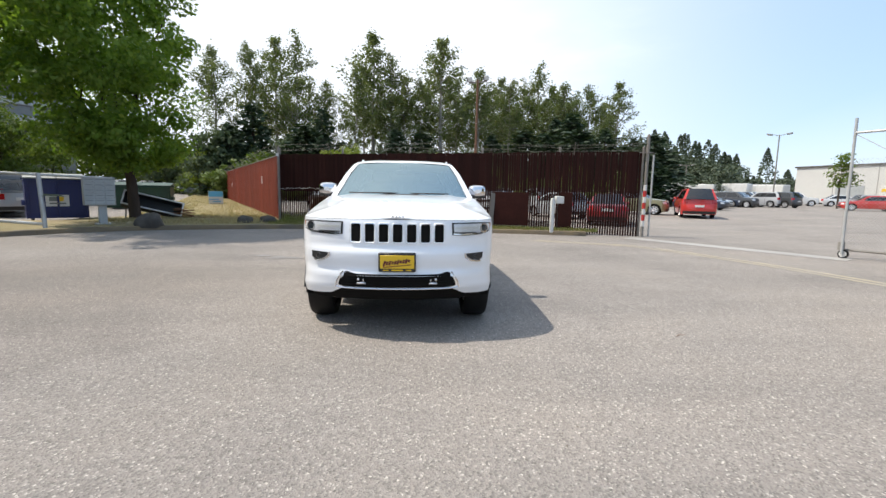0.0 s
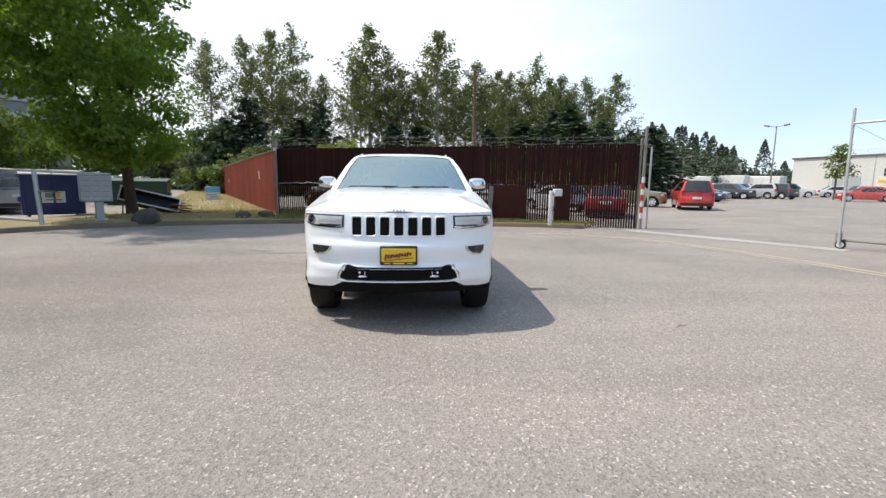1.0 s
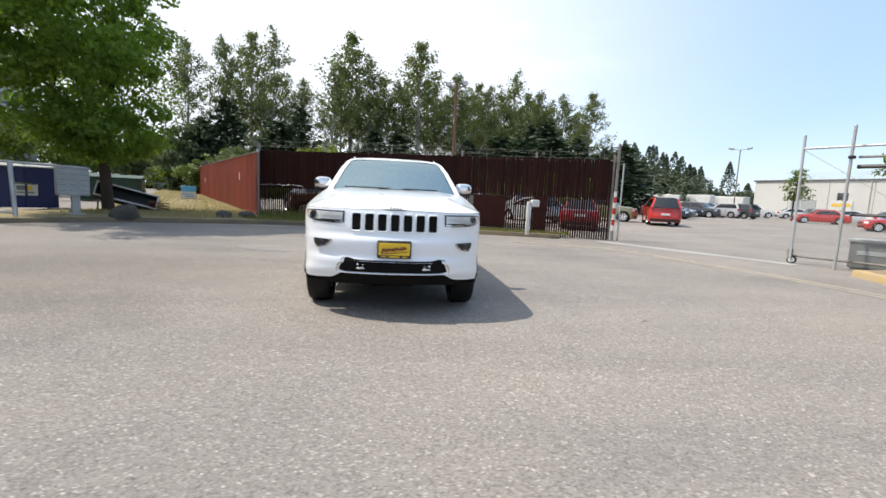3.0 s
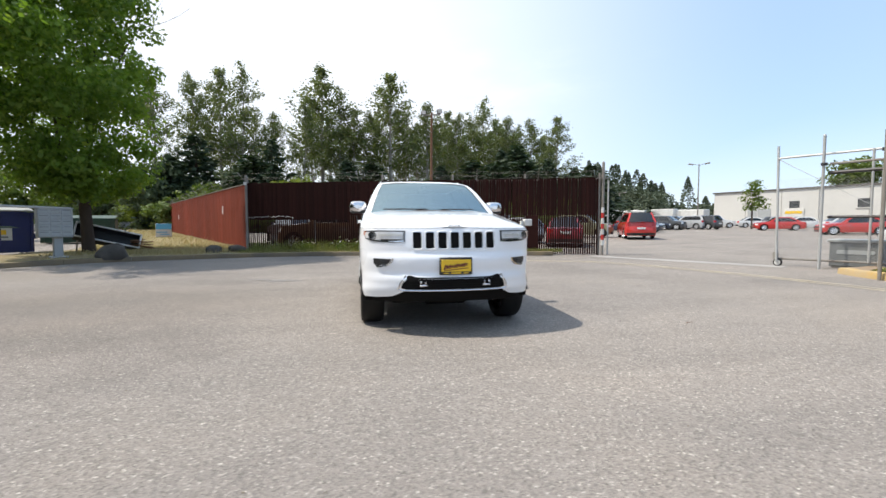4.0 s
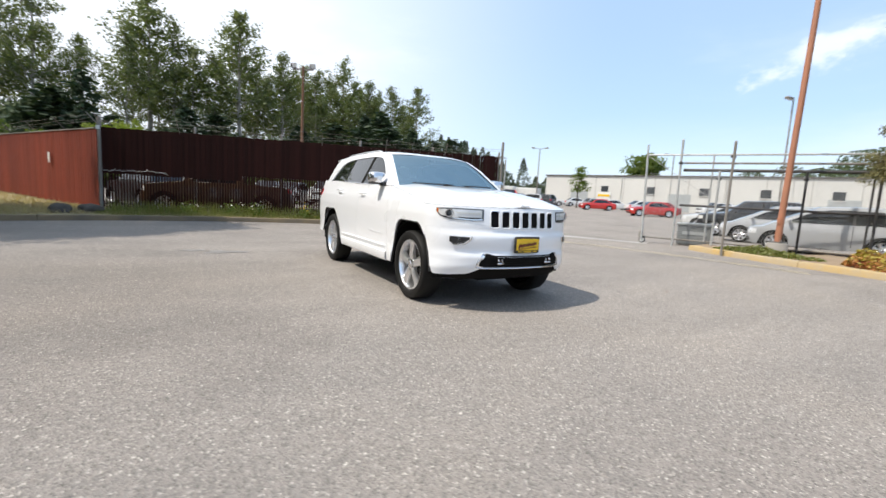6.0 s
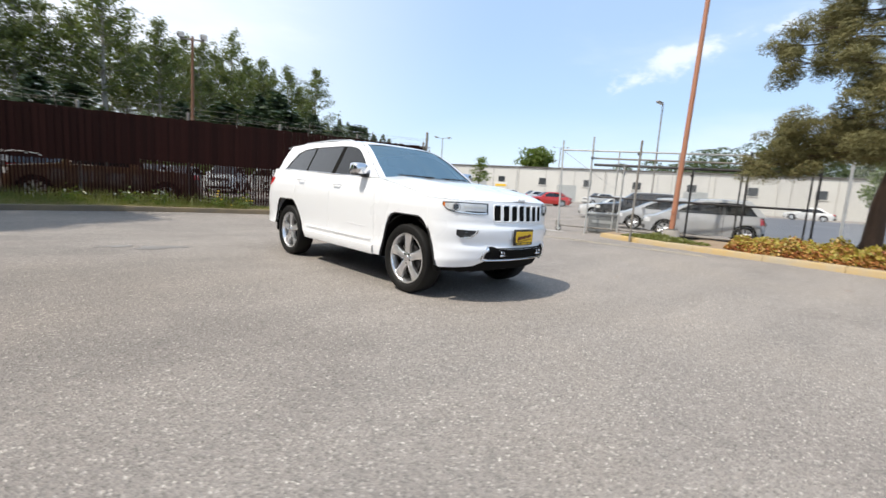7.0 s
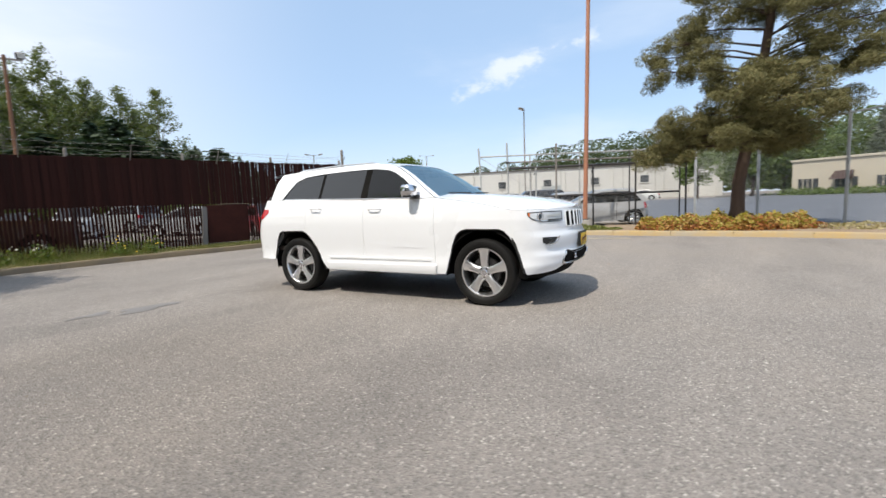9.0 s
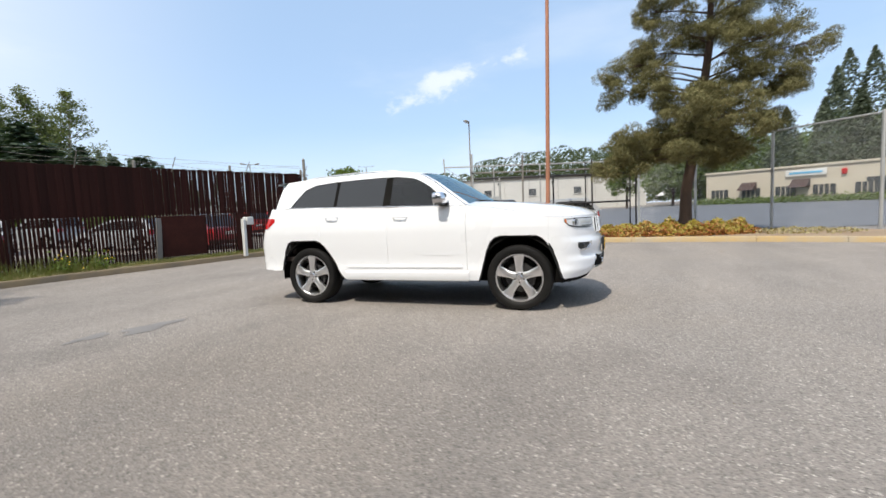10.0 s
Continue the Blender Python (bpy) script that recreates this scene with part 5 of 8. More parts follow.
wall = thing("red_fence", "slatted fence running back along a lawn, its red-brown brightened as in sun", "fence", None, "", "structure")
picket_run(wall, FENCE_A + Vector((-0.02, 0.04, 0)), WALL_END, lambda s: 0.16 + 0.012 * s, lambda s: 2.70 + 0.009 * s, 0.10, ((0.096, 0.096),), "slat_lit_red", 150, 0.02)
for i in range(14):
    p = FENCE_A.lerp(WALL_END, (i + 0.5) / 14)
    part("fence_post", Geo().tube([(p.x + 0.08, p.y, 0), (p.x + 0.08, p.y, 2.75 + 0.3 * i / 14)], 0.04, 8), "galv_dull", wall)
part("rail", Geo().tube([FENCE_A + Vector((-0.03, 0.02, 2.72)), WALL_END + Vector((-0.03, 0, 3.1))], 0.02, 6), "galv_dull", wall)
barbed(wall, FENCE_A, WALL_END, 2.80, 15, -1)
for t, z in ((0.10, 1.80), (0.485, 1.70)):
    p = FENCE_A.lerp(WALL_END, t)
    part("tag", Geo().box((p.x - 0.075, p.y - 0.035, z), (0.02, 0.15, 0.36), 0.004, Matrix.Rotation(math.atan2(WALL_END.y - FENCE_A.y, WALL_END.x - FENCE_A.x) - math.pi / 2, 4, "Z")), "white_metal", wall, "small white notice on the slats")
cp = thing("corner_post", "grey steel corner post of the fence", "post", Matrix.Translation((FENCE_A.x - 0.02, FENCE_A.y - 0.06, 0)))
part("post", Geo().tube([(0, 0, 0), (0, 0, 3.05)], 0.05, 12), "galv_dull", cp)
part("clip", Geo().box((-0.02, -0.06, 2.72), (0.10, 0.03, 0.12), 0.006), "white_metal", cp)

# gate post with red and white bands, and a thin pole beside it
gp = thing("gate_post", "steel gate post with red and white reflective bands", "post", Matrix.Translation((7.85, 9.70, 0)))
part("post", Geo().tube([(0, 0, 0), (0, 0, 3.35)], 0.05, 12).lathe([(3.35, 0.055), (3.40, 0.03), (3.41, 0.001)], 12, "Z"), "galv_dull", gp)
for k in range(7):
    part("band", Geo().lathe([(0.35 + 0.2 * k, 0.052), (0.35 + 0.2 * k, 0.056), (0.54 + 0.2 * k, 0.056), (0.54 + 0.2 * k, 0.052)], 12, "Z"), "red_band" if k % 2 else "white_metal", gp, "red reflective band" if k % 2 else "white reflective band")
part("arm", Geo().box((-0.05, -0.02, 2.80), (0.5, 0.03, 0.03), 0.004), "galv_dull", gp)
g2 = thing("guide_pole", "thin grey steel guide pole beside the gate post", "post", Matrix.Translation((8.15, 9.85, 0)))
part("pole", Geo().tube([(0, 0, 0), (0, 0, 2.75)], 0.03, 10), "galv", g2)
part("roller", Geo().lathe([(-0.05, 0.05), (0.05, 0.05), (0.05, 0.01)], 12, "Z", (-0.08, 0, 0.8)), "dark_metal", g2)

mb = thing("keypad_post", "white steel post carrying a small white box on grass", "post", Matrix.Translation((4.72, 9.70, 0.12)))
part("post", Geo().box((0, 0, 0.55), (0.11, 0.11, 1.15), 0.012), "white_metal", mb)
part("box", Geo().box((0.22, 0.02, 1.07), (0.28, 0.20, 0.24), 0.02), "white_metal", mb)
part("arm", Geo().box((0.12, 0, 1.10), (0.16, 0.05, 0.05), 0.005), "white_metal", mb)

# ---- trees ----
def limb(g, rr, p, d, length, r, depth, tips, bend=0.25, split=3, up=0.15):
    """A tapering bough that forks; its ends go into tips."""
    pts, rs = [p], [r]
    for k in range(4):
        d = (d + Vector((rr.uniform(-bend, bend), rr.uniform(-bend, bend), rr.uniform(-bend * 0.5, bend * 0.5) + up * 0.4))).normalized()
        p = p + d * length / 4
        pts.append(p)
        rs.append(r * (1 - 0.16 * (k + 1)))
        if depth <= 1:
            tips.append(p)
    g.tube(pts, rs, 7 if depth > 1 else 5, False)
    if depth > 0:
        for k in range(split):
            a = 2 * math.pi * (k + rr.random()) / split
            side = d.cross(Vector((0, 0, 1)) if abs(d.z) < 0.95 else Vector((1, 0, 0))).normalized()
            q = (d * 0.75 + (side * math.cos(a) + d.cross(side) * math.sin(a)) * rr.uniform(0.5, 0.9)).normalized()
            limb(g, rr, p, q, length * rr.uniform(0.55, 0.8), rs[-1] * 0.75, depth - 1, tips, bend, split, up)


def broadleaf(name, label, m, seed, height, trunk_r, crown_c, crown_r, clumps, per, leaf, bark, leaf_m, kind_label="tree", clump_r=0.8, floor=0.0, group="", depth=2, outline=None):
    """Trunk, boughs and a crown of loose leaf clumps with gaps."""
    rr, rg = random.Random(seed), np.random.default_rng(seed)
    t = thing(name, label, kind_label, m, group)
    g, tips = Geo(), []
    fork = Vector((rr.uniform(-0.1, 0.1), rr.uniform(-0.1, 0.1), 1.75 if outline else max(1.0, crown_c[2] - crown_r[2] * 0.75)))
    g.tube([(0, 0, -0.1), (0, 0, 0.12), fork * 0.4, fork], [trunk_r * 1.5, trunk_r * 1.1, trunk_r, trunk_r * 0.9], 10, False)
    part("trunk", g, bark, t)
    b = Geo()
    n = 6
    for k in range(n):
        a = 2 * math.pi * k / n + rr.uniform(-0.3, 0.3)
        aim = Vector((crown_c[0] + crown_r[0] * 0.6 * math.cos(a), crown_c[1] + crown_r[1] * 0.6 * math.sin(a), crown_c[2] + crown_r[2] * rr.uniform(-0.4, 0.5))) - fork
        limb(b, rr, fork, aim.normalized(), aim.length * (0.42 if outline else 0.55), trunk_r * 0.5, depth, tips, 0.2)
    top = Vector((crown_c[0] * 0.5, 0, crown_c[2] + crown_r[2] * 0.5)) - fork
    limb(b, rr, fork, top.normalized(), top.length * (0.5 if outline else 0.62), trunk_r * 0.75, depth, tips, 0.12)
    tagged(part("bough", b, bark, t), kind="stuff")
    cen = []
    while len(cen) < clumps:
        if outline:
            z, a, q = rg.uniform(outline[0][0], outline[-1][0]), rg.uniform(0, 6.283), rg.uniform(0, 1) ** 0.42
            wide = max(0.1, float(np.interp(z, [o[0] for o in outline], [o[1] for o in outline])) - 0.45 * clump_r)
            wide *= 1 + 0.09 * math.sin(5 * a + 1.7 * z + seed) + 0.05 * math.sin(3.1 * z + 2 * a)
            if rg.uniform(0, 1) < wide / 3.0:
                shift = float(np.interp(z, [o[0] for o in outline], [o[2] for o in outline]))
                side, ahead = shift + wide * q * math.cos(a), 1.1 * min(1.0, (z - 2.0) / 3.5) + 1.4 * wide * q * math.sin(a)
                cen.append(np.array([side * 0.853 + ahead * 0.522, side * 0.522 - ahead * 0.853, z]))
            continue
        v = rg.normal(size=3)
        v /= np.linalg.norm(v)
        q = v * rg.uniform(0.12, 1.0) ** 0.6
        wob = 1 + 0.13 * math.sin(4 * math.atan2(v[1], v[0]) + seed) + 0.11 * math.sin(5 * v[2] + 3 * math.atan2(v[1], v[0]) + seed)
        p = np.array(crown_c) + q * np.array(crown_r) * wob
        if p[2] > floor:
            cen.append(p)
    cen = np.array(cen)
    size = rg.uniform(0.6, 1.25, len(cen)) * clump_r
    off = rg.normal(size=(len(cen) * per, 3))
    off *= (rg.uniform(0.15, 1.0, len(off)) ** 0.5 / np.linalg.norm(off, axis=1))[:, None]
    pos = np.repeat(cen, per, axis=0) + off * np.repeat(size, per)[:, None] * np.array([0.95, 0.95, 0.6])
    part("crown", quads("crown", facing_leaves(rg, pos, off + np.array([0, 0, 0.35]), leaf, leaf * 0.75, 0.55), leaf_m), None, t)
    return t


def poplar(name, label, m, seed, h, r, n, leaf_m="poplar_leaf", group=""):
    rr, rg = random.Random(seed), np.random.default_rng(seed)
    t = thing(name, label, "tree", m, group)
    bend = [Vector((rr.uniform(-0.3, 0.3) * k / 5, rr.uniform(-0.3, 0.3) * k / 5, h * k / 6)) for k in range(7)]
    part("trunk", Geo().tube(bend, [0.30, 0.24, 0.20, 0.16, 0.12, 0.07, 0.02], 7, False), "bark_pale", t)
    b, cen = Geo(), []
    for k in range(82):
        f = 1 - 0.62 * rr.random() ** 0.85
        p = bend[int(f * 6)].lerp(bend[min(6, int(f * 6) + 1)], f * 6 - int(f * 6))
        a = rr.uniform(0, 6.283)
        wide = (r * max(0.05, (1 - max(0.0, (f - 0.42) / 0.58) ** 1.5)) * min(1.0, (f - 0.28) / 0.16) + 0.3) * rr.uniform(0.5, 1.08)
        q = p + Vector((math.cos(a) * wide, math.sin(a) * wide, abs(wide) * rr.uniform(0.3, 0.9)))
        b.tube([p, p.lerp(q, 0.5) + Vector((0, 0, -0.1)), q], [0.045, 0.03, 0.010], 3, False)
        for s in ((0.3, 0.5, 0.7, 0.85, 1.0, 1.1) if wide > 1.6 else (0.4, 0.75, 1.0)):
            cen.append(p.lerp(q, s))
    for k in range(16):
        f = rr.uniform(0.84, 1.0)
        cen.append(bend[5].lerp(bend[6], max(0, f * 6 - 5)) * (1 if f * 6 > 5 else 0.96) + Vector((rr.uniform(-0.4, 0.4), rr.uniform(-0.4, 0.4), rr.uniform(-0.4, 0.3))))
    tagged(part("bough", b, "bark_pale", t), kind="stuff")
    cen = np.array([tuple(c) for c in cen])
    pick = rg.integers(0, len(cen), n)
    off = rg.normal(size=(n, 3))
    pos = cen[pick] + off * np.array([0.27, 0.27, 0.30])
    part("crown", quads("crown", facing_leaves(rg, pos, off + np.array([0, 0, 0.4]), 0.305, 0.22, 0.6), leaf_m), None, t)
    return t


def conifer(name, label, m, seed, h, r, n, leaf_m="conifer_leaf", group=""):
    """Whorls of drooping boughs round a straight stem, wide below and pointed above."""
    rr, rg = random.Random(seed), np.random.default_rng(seed)
    t = thing(name, label, "tree", m, group)
    part("trunk", Geo().tube([(0, 0, -0.1), (0, 0, h * 0.5), (0, 0, h * 0.97)], [h * 0.016, h * 0.011, 0.02], 7, False), "bark", t)
    pos, out = [], []
    boughs = int(h * 9)
    for k in range(boughs):
        f = (k + rr.random()) / boughs
        z = h * (0.06 + 0.92 * f)
        reach = r * (1 - f) ** 0.62 * rr.uniform(0.65, 1.15) + 0.15
        a = k * 2.4 + rr.uniform(-0.4, 0.4)
        m_n = max(3, int(n / boughs * (0.4 + 1.6 * (1 - f))))
        s = rg.uniform(0.15, 1, m_n) ** 0.8
        pts = np.stack([np.cos(a) * reach * s, np.sin(a) * reach * s, z - 0.45 * reach * s ** 1.5 + 0.1 * reach * s], axis=1)
        pos.append(pts + rg.normal(size=(m_n, 3)) * np.array([0.18, 0.18, 0.32]) * (0.5 + reach * 0.35))
        out.append(np.tile([math.cos(a), math.sin(a), -0.25], (m_n, 1)))
    pos, out = np.concatenate(pos), np.concatenate(out)
    part("crown", quads("crown", leaves(rg, pos, 0.25 + 0.08 * r, 0.16 + 0.05 * r, 0.5, out * 1.2), leaf_m), None, t)
    return t


def at_angle(az, dist, eye=(0.15, -4.8)):
    x, y = eye[0] + dist * math.sin(radians(az)), eye[1] + dist * math.cos(radians(az))
    return x, y, rise(x, y)


def top_of(el, dist, base):
    return 1.32 + dist * math.tan(radians(el)) - base


# height, half width and sideways offset of the maple's crown
MAPLE = [(2.0, 1.2, -0.1), (2.7, 2.2, -0.2), (4.0, 2.75, -0.55), (4.6, 3.3, -0.9), (5.6, 3.8, -1.2), (7.0, 3.4, -1.25), (9.0, 2.9, -1.1), (11.0, 2.2, -0.9), (12.6, 1.3, -0.7), (13.6, 0.4, -0.6)]
broadleaf("maple_tree", "large leafy green maple standing on the dry verge", Matrix.Translation((-10.41, 12.65, 0.12)), 7, 13.5, 0.19, (-0.8, -0.5, 7.2), (2.4, 2.4, 5.2), 480, 180, 0.145, "bark", "maple_leaf", "tree", 0.74, 2.2, "", 2, MAPLE)

# a row of tall poplars behind the fenced yard
rr0 = random.Random(21)
base_pop = [poplar("poplar_tree", "tall slender poplar with pale trunk and airy crown", pose(-300 - 20 * k, -300, 0), 31 + k, 22.0, 4.2, 5000, "poplar_leaf", "poplars behind the yard") for k in range(4)]
ROW = [(-23.2, 15.1), (-19.5, 15.9), (-16.6, 16.8), (-14.4, 17.6), (-10.9, 15.8), (-7.4, 16.6), (-5.4, 19.2), (-3.2, 16.9), (-1.4, 17.2), (0.6, 15.6), (3.2, 17.8), (5.2, 14.0), (7.9, 17.1), (11.8, 14.6), (13.4, 12.5), (15.3, 15.1), (18.3, 15.1), (21.1, 13.6), (24.5, 12.7)]
for k, (az, el) in enumerate(ROW):
    D = 64 + 0.5 * max(0, az) + rr0.uniform(-2, 3)
    x, y, z = at_angle(az, D)
    s = top_of(el, D, z) / 22.6
    s *= 1.10 if az > 2 else 1.03
    w = s * rr0.uniform(0.85, 1.12) * (1.12 if el > 16.5 else 1.0) * (1.12 if az > 4 else 1.0)
    m = Matrix.Translation((x, y, z)) @ Matrix.Rotation(rr0.uniform(0, 6.28), 4, "Z") @ Matrix.Diagonal((w, w, s, 1))
    if k < 4:
        base_pop[k].matrix_world = m
    else:
        copy_thing(base_pop[k % 4], m)
for k, (az, el) in enumerate(((-18.0, 13.4), (-15.6, 14.6), (-12.8, 14.0), (-6.4, 15.2), (-4.4, 15.0), (-2.2, 14.6), (1.6, 15.2), (4.2, 15.0), (6.6, 14.6), (8.8, 15.4), (9.8, 14.2), (10.6, 15.0), (11.2, 13.0), (12.6, 13.8), (14.4, 13.4), (16.8, 13.8), (17.4, 14.4), (19.2, 14.2), (19.8, 13.0), (22.8, 11.6), (23.6, 11.4))):
    D = 72 + 0.5 * max(0, az) + rr0.uniform(-2, 3)
    x, y, z = at_angle(az, D)
    s = top_of(el, D, z) / 22.6
    copy_thing(base_pop[(k * 3 + 1) % 4], Matrix.Translation((x, y, z)) @ Matrix.Rotation(rr0.uniform(0, 6.28), 4, "Z") @ Matrix.Diagonal((s * 0.95, s * 0.95, s * 1.0, 1)))
# dark conifers and shrubs between and under them
base_con = [conifer("conifer_tree", "dark green conifer with drooping boughs", pose(-300, -330 - 20 * k, 0), 51 + k, 12.0, 2.6, 2600, "conifer_leaf", "conifers behind the yard") for k in range(3)]
CON = [(-19.3, 9.4, 2.6), (-21.8, 7.0, 2.2), (-11.5, 9.4, 1.7), (-13.5, 8.0, 1.8), (-9.0, 8.6, 1.6), (-2.5, 8.8, 2.0), (0.8, 7.6, 1.8), (5.0, 7.4, 1.8), (9.6, 8.2, 2.0), (13.6, 8.0, 2.0), (16.2, 10.6, 1.6), (17.4, 10.4, 1.7), (19.3, 9.8, 1.7), (21.4, 9.6, 1.8), (23.2, 8.8, 1.8), (20.2, 8.0, 2.0),
       (24.2, 7.2, 1.8), (26.4, 7.6, 1.6), (28.6, 7.2, 1.6), (25.4, 8.4, 1.6), (27.6, 6.6, 1.8)]
for k, (az, el, wd) in enumerate(CON):
    D = rr0.uniform(54, 62)
    x, y, z = at_angle(az, D)
    s = top_of(el, D, z) / 12.0
    m = Matrix.Translation((x, y, z)) @ Matrix.Rotation(rr0.uniform(0, 6.28), 4, "Z") @ Matrix.Diagonal((wd / 1.5, wd / 1.5, s * 1.05, 1))
    if k < 3:
        base_con[k].matrix_world = m
    else:
        copy_thing(base_con[k % 3], m)
base_bush = [broadleaf("shrub", "dense green shrub at the edge of the wood", pose(-330 - 20 * k, -360, 0), 71 + k, 5.5, 0.10, (0, 0, 3.0), (3.0, 2.6, 2.8), 70, 36 if k < 3 else 46, 0.38 if k < 3 else 0.36, "bark", ("shrub_leaf", "shrub_leaf", "wood_leaf", "hill_leaf")[k], "shrub", 0.9, 0.0, "shrubs behind the yard", 1) for k in range(4)]
k = 0
for az in [-25.6, -24.2] + span(-22.5, 27, 30):
    D = rr0.uniform(46, 53) if az > -23 else rr0.uniform(60, 66)
    x, y, z = at_angle(az + rr0.uniform(-0.4, 0.4), D)
    s = rr0.uniform(0.60, 1.0)
    if -31.5 < az < -23.5:
        s *= 1.25
    m = Matrix.Translation((x, y, z - 0.2)) @ Matrix.Rotation(rr0.uniform(0, 6.28), 4, "Z") @ Matrix.Diagonal((s, s, s * rr0.uniform(0.8, 1.15), 1))
    if k < 3:
        base_bush[k].matrix_world = m
    else:
        copy_thing(base_bush[k % 3], m)
    k += 1
for az, D, s in ((-34.5, 84, 1.7), (-31, 88, 1.8), (-28, 86, 1.8), (-26.4, 80, 1.6)):
    x, y, z = at_angle(az, D)
    copy_thing(base_bush[k % 2], Matrix.Translation((x, y, z - 0.2)) @ Matrix.Diagonal((s, s, s, 1)))
    k += 1
near_bush = broadleaf("shrub", "leafy green shrub at the edge of the lot", pose(*at_angle(-41, 34)), 83, 5.5, 0.10, (0, 0, 3.0), (3.0, 2.6, 2.6), 60, 150, 0.17, "bark", "shrub_leaf", "shrub", 0.85, 0.0, "shrubs by the lot", 1)
for az, D, s in ((-37.5, 38, 0.9), (-44.5, 31, 0.95)):
    x, y, z = at_angle(az, D)
    copy_thing(near_bush, Matrix.Translation((x, y, z - 0.2)) @ Matrix.Rotation(az, 4, "Z") @ Matrix.Diagonal((s, s, s, 1)))
base_sun = broadleaf("shrub", "bright yellow-green young tree at the edge of the wood", pose(*at_angle(-9.6, 51)), 79, 5.5, 0.10, (0, 0, 3.2), (2.4, 2.4, 3.0), 60, 80, 0.22, "bark", "sunny_leaf", "shrub", 0.75, 0.0, "shrubs behind the yard", 1)
# a taller, darker row of undergrowth behind them
for j, az in enumerate(span(-28, 25, 34)):
    D = rr0.uniform(57, 61) if az > -23.5 else rr0.uniform(70, 76)
    x, y, z = at_angle(az + rr0.uniform(-0.5, 0.5), D)
    s = rr0.uniform(0.75, 1.25) * (1.15 if az < -12 else 0.85 if az > 12 else 1.0)
    m = Matrix.Translation((x, y, z - 0.2)) @ Matrix.Rotation(rr0.uniform(0, 6.28), 4, "Z") @ Matrix.Diagonal((s * 0.8, s * 0.8, s, 1))
    if j == 0:
        base_bush[3].matrix_world = Matrix.Translation((x, y, z))
    else:
        copy_thing(base_bush[3], m)
for az, D, s in ((-25.0, 58, 0.8), (-7.9, 50, 0.85), (-4.6, 52, 0.7), (2.4, 50, 0.75), (3.6, 52, 0.65)):
    x, y, z = at_angle(az, D)
    copy_thing(base_sun, Matrix.Translation((x, y, z - 0.2)) @ Matrix.Diagonal((s * 0.7, s * 0.7, s * 1.25, 1)))
# wooded hill far off: many trees, one object a stand
def stand(name, label, seed, spots, leaf_m, n=750, leaf=0.68):
    rg = np.random.default_rng(seed)
    al = []
    for x, y, z, h, r, cone in spots:
        f = rg.uniform(0, 1, n)
        a = rg.uniform(0, 6.283, n)
        rad_ = r * (1 + 0.22 * np.sin(9 * f + 3 * a + x)) * ((1 - f) ** 0.8 if cone else np.sqrt(np.clip(1 - (2 * f - 1) ** 2, 0, 1))) * rg.uniform(0.55, 1.05, n)
        pos = np.stack([x + rad_ * np.cos(a), y + rad_ * np.sin(a), z + h * (0.05 + 0.95 * f)], axis=1)
        al.append(leaves(rg, pos, leaf, leaf * 0.56, 0.6))
    ob = part(name, quads(name, np.concatenate(al), leaf_m), None)
    return tagged(ob, label, "trees", "", "stuff")


def spots_for(rows, seed):
    r2 = random.Random(seed)
    out = []
    for az0, az1, el0, el1, D, n, cone, eye in rows:
        for k in range(n):
            f = (k + r2.random()) / n
            az, el, d = az0 + (az1 - az0) * f, (el0 + (el1 - el0) * f) * r2.uniform(0.66, 1.10), D * r2.uniform(0.93, 1.07)
            x, y, z = at_angle(az, d, eye)
            h = max(3.0, top_of(el, d, z))
            out.append((x, y, z, h, (0.14 if cone else 0.26) * h + r2.uniform(1.2, 2.2), cone))
    return out


E0, E8, E10 = (0.15, -4.8), (-4.8, -3.0), (-6.0, -1.0)
stand("hill_conifers", "far hillside of conifers, their green paled for haze", 5, spots_for([(27, 37, 7.8, 5.0, 120, 30, True, E0), (27, 36, 7.0, 4.4, 116, 14, False, E0), (37, 41, 2.3, 2.1, 140, 10, True, E0), (39.2, 39.6, 4.9, 4.9, 125, 1, True, E0), (41, 62, 2.9, 3.6, 150, 30, True, E0)], 3), "hill_needles")
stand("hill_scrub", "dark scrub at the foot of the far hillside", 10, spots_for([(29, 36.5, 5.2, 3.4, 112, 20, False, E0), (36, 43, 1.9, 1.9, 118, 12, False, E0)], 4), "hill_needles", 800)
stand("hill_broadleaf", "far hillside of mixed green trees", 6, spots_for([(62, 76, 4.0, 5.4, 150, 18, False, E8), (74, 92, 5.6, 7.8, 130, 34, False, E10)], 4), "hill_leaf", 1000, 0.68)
stand("right_wood", "green wooded slope behind the tan building", 8, spots_for([(92, 104, 7.4, 7.2, 110, 22, False, E10), (103, 126, 6.5, 8.2, 100, 34, False, E10)], 6), "wood_leaf", 1100, 0.60)
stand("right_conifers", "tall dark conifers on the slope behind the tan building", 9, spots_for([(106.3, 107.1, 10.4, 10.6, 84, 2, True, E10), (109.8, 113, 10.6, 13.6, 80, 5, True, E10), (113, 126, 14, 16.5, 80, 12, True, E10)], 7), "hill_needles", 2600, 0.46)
x, y, z = at_angle(45.24, 65.5)
broadleaf("young_tree", "small green tree before the pale building", Matrix.Translation((x, y, z)), 91, 7, 0.10, (0, 0, 3.9), (1.3, 1.3, 2.2), 26, 40, 0.26, "bark", "shrub_leaf", "tree", 0.8, 1.2)
x, y, z = at_angle(55.6, 104, (-4.4, -3.3))
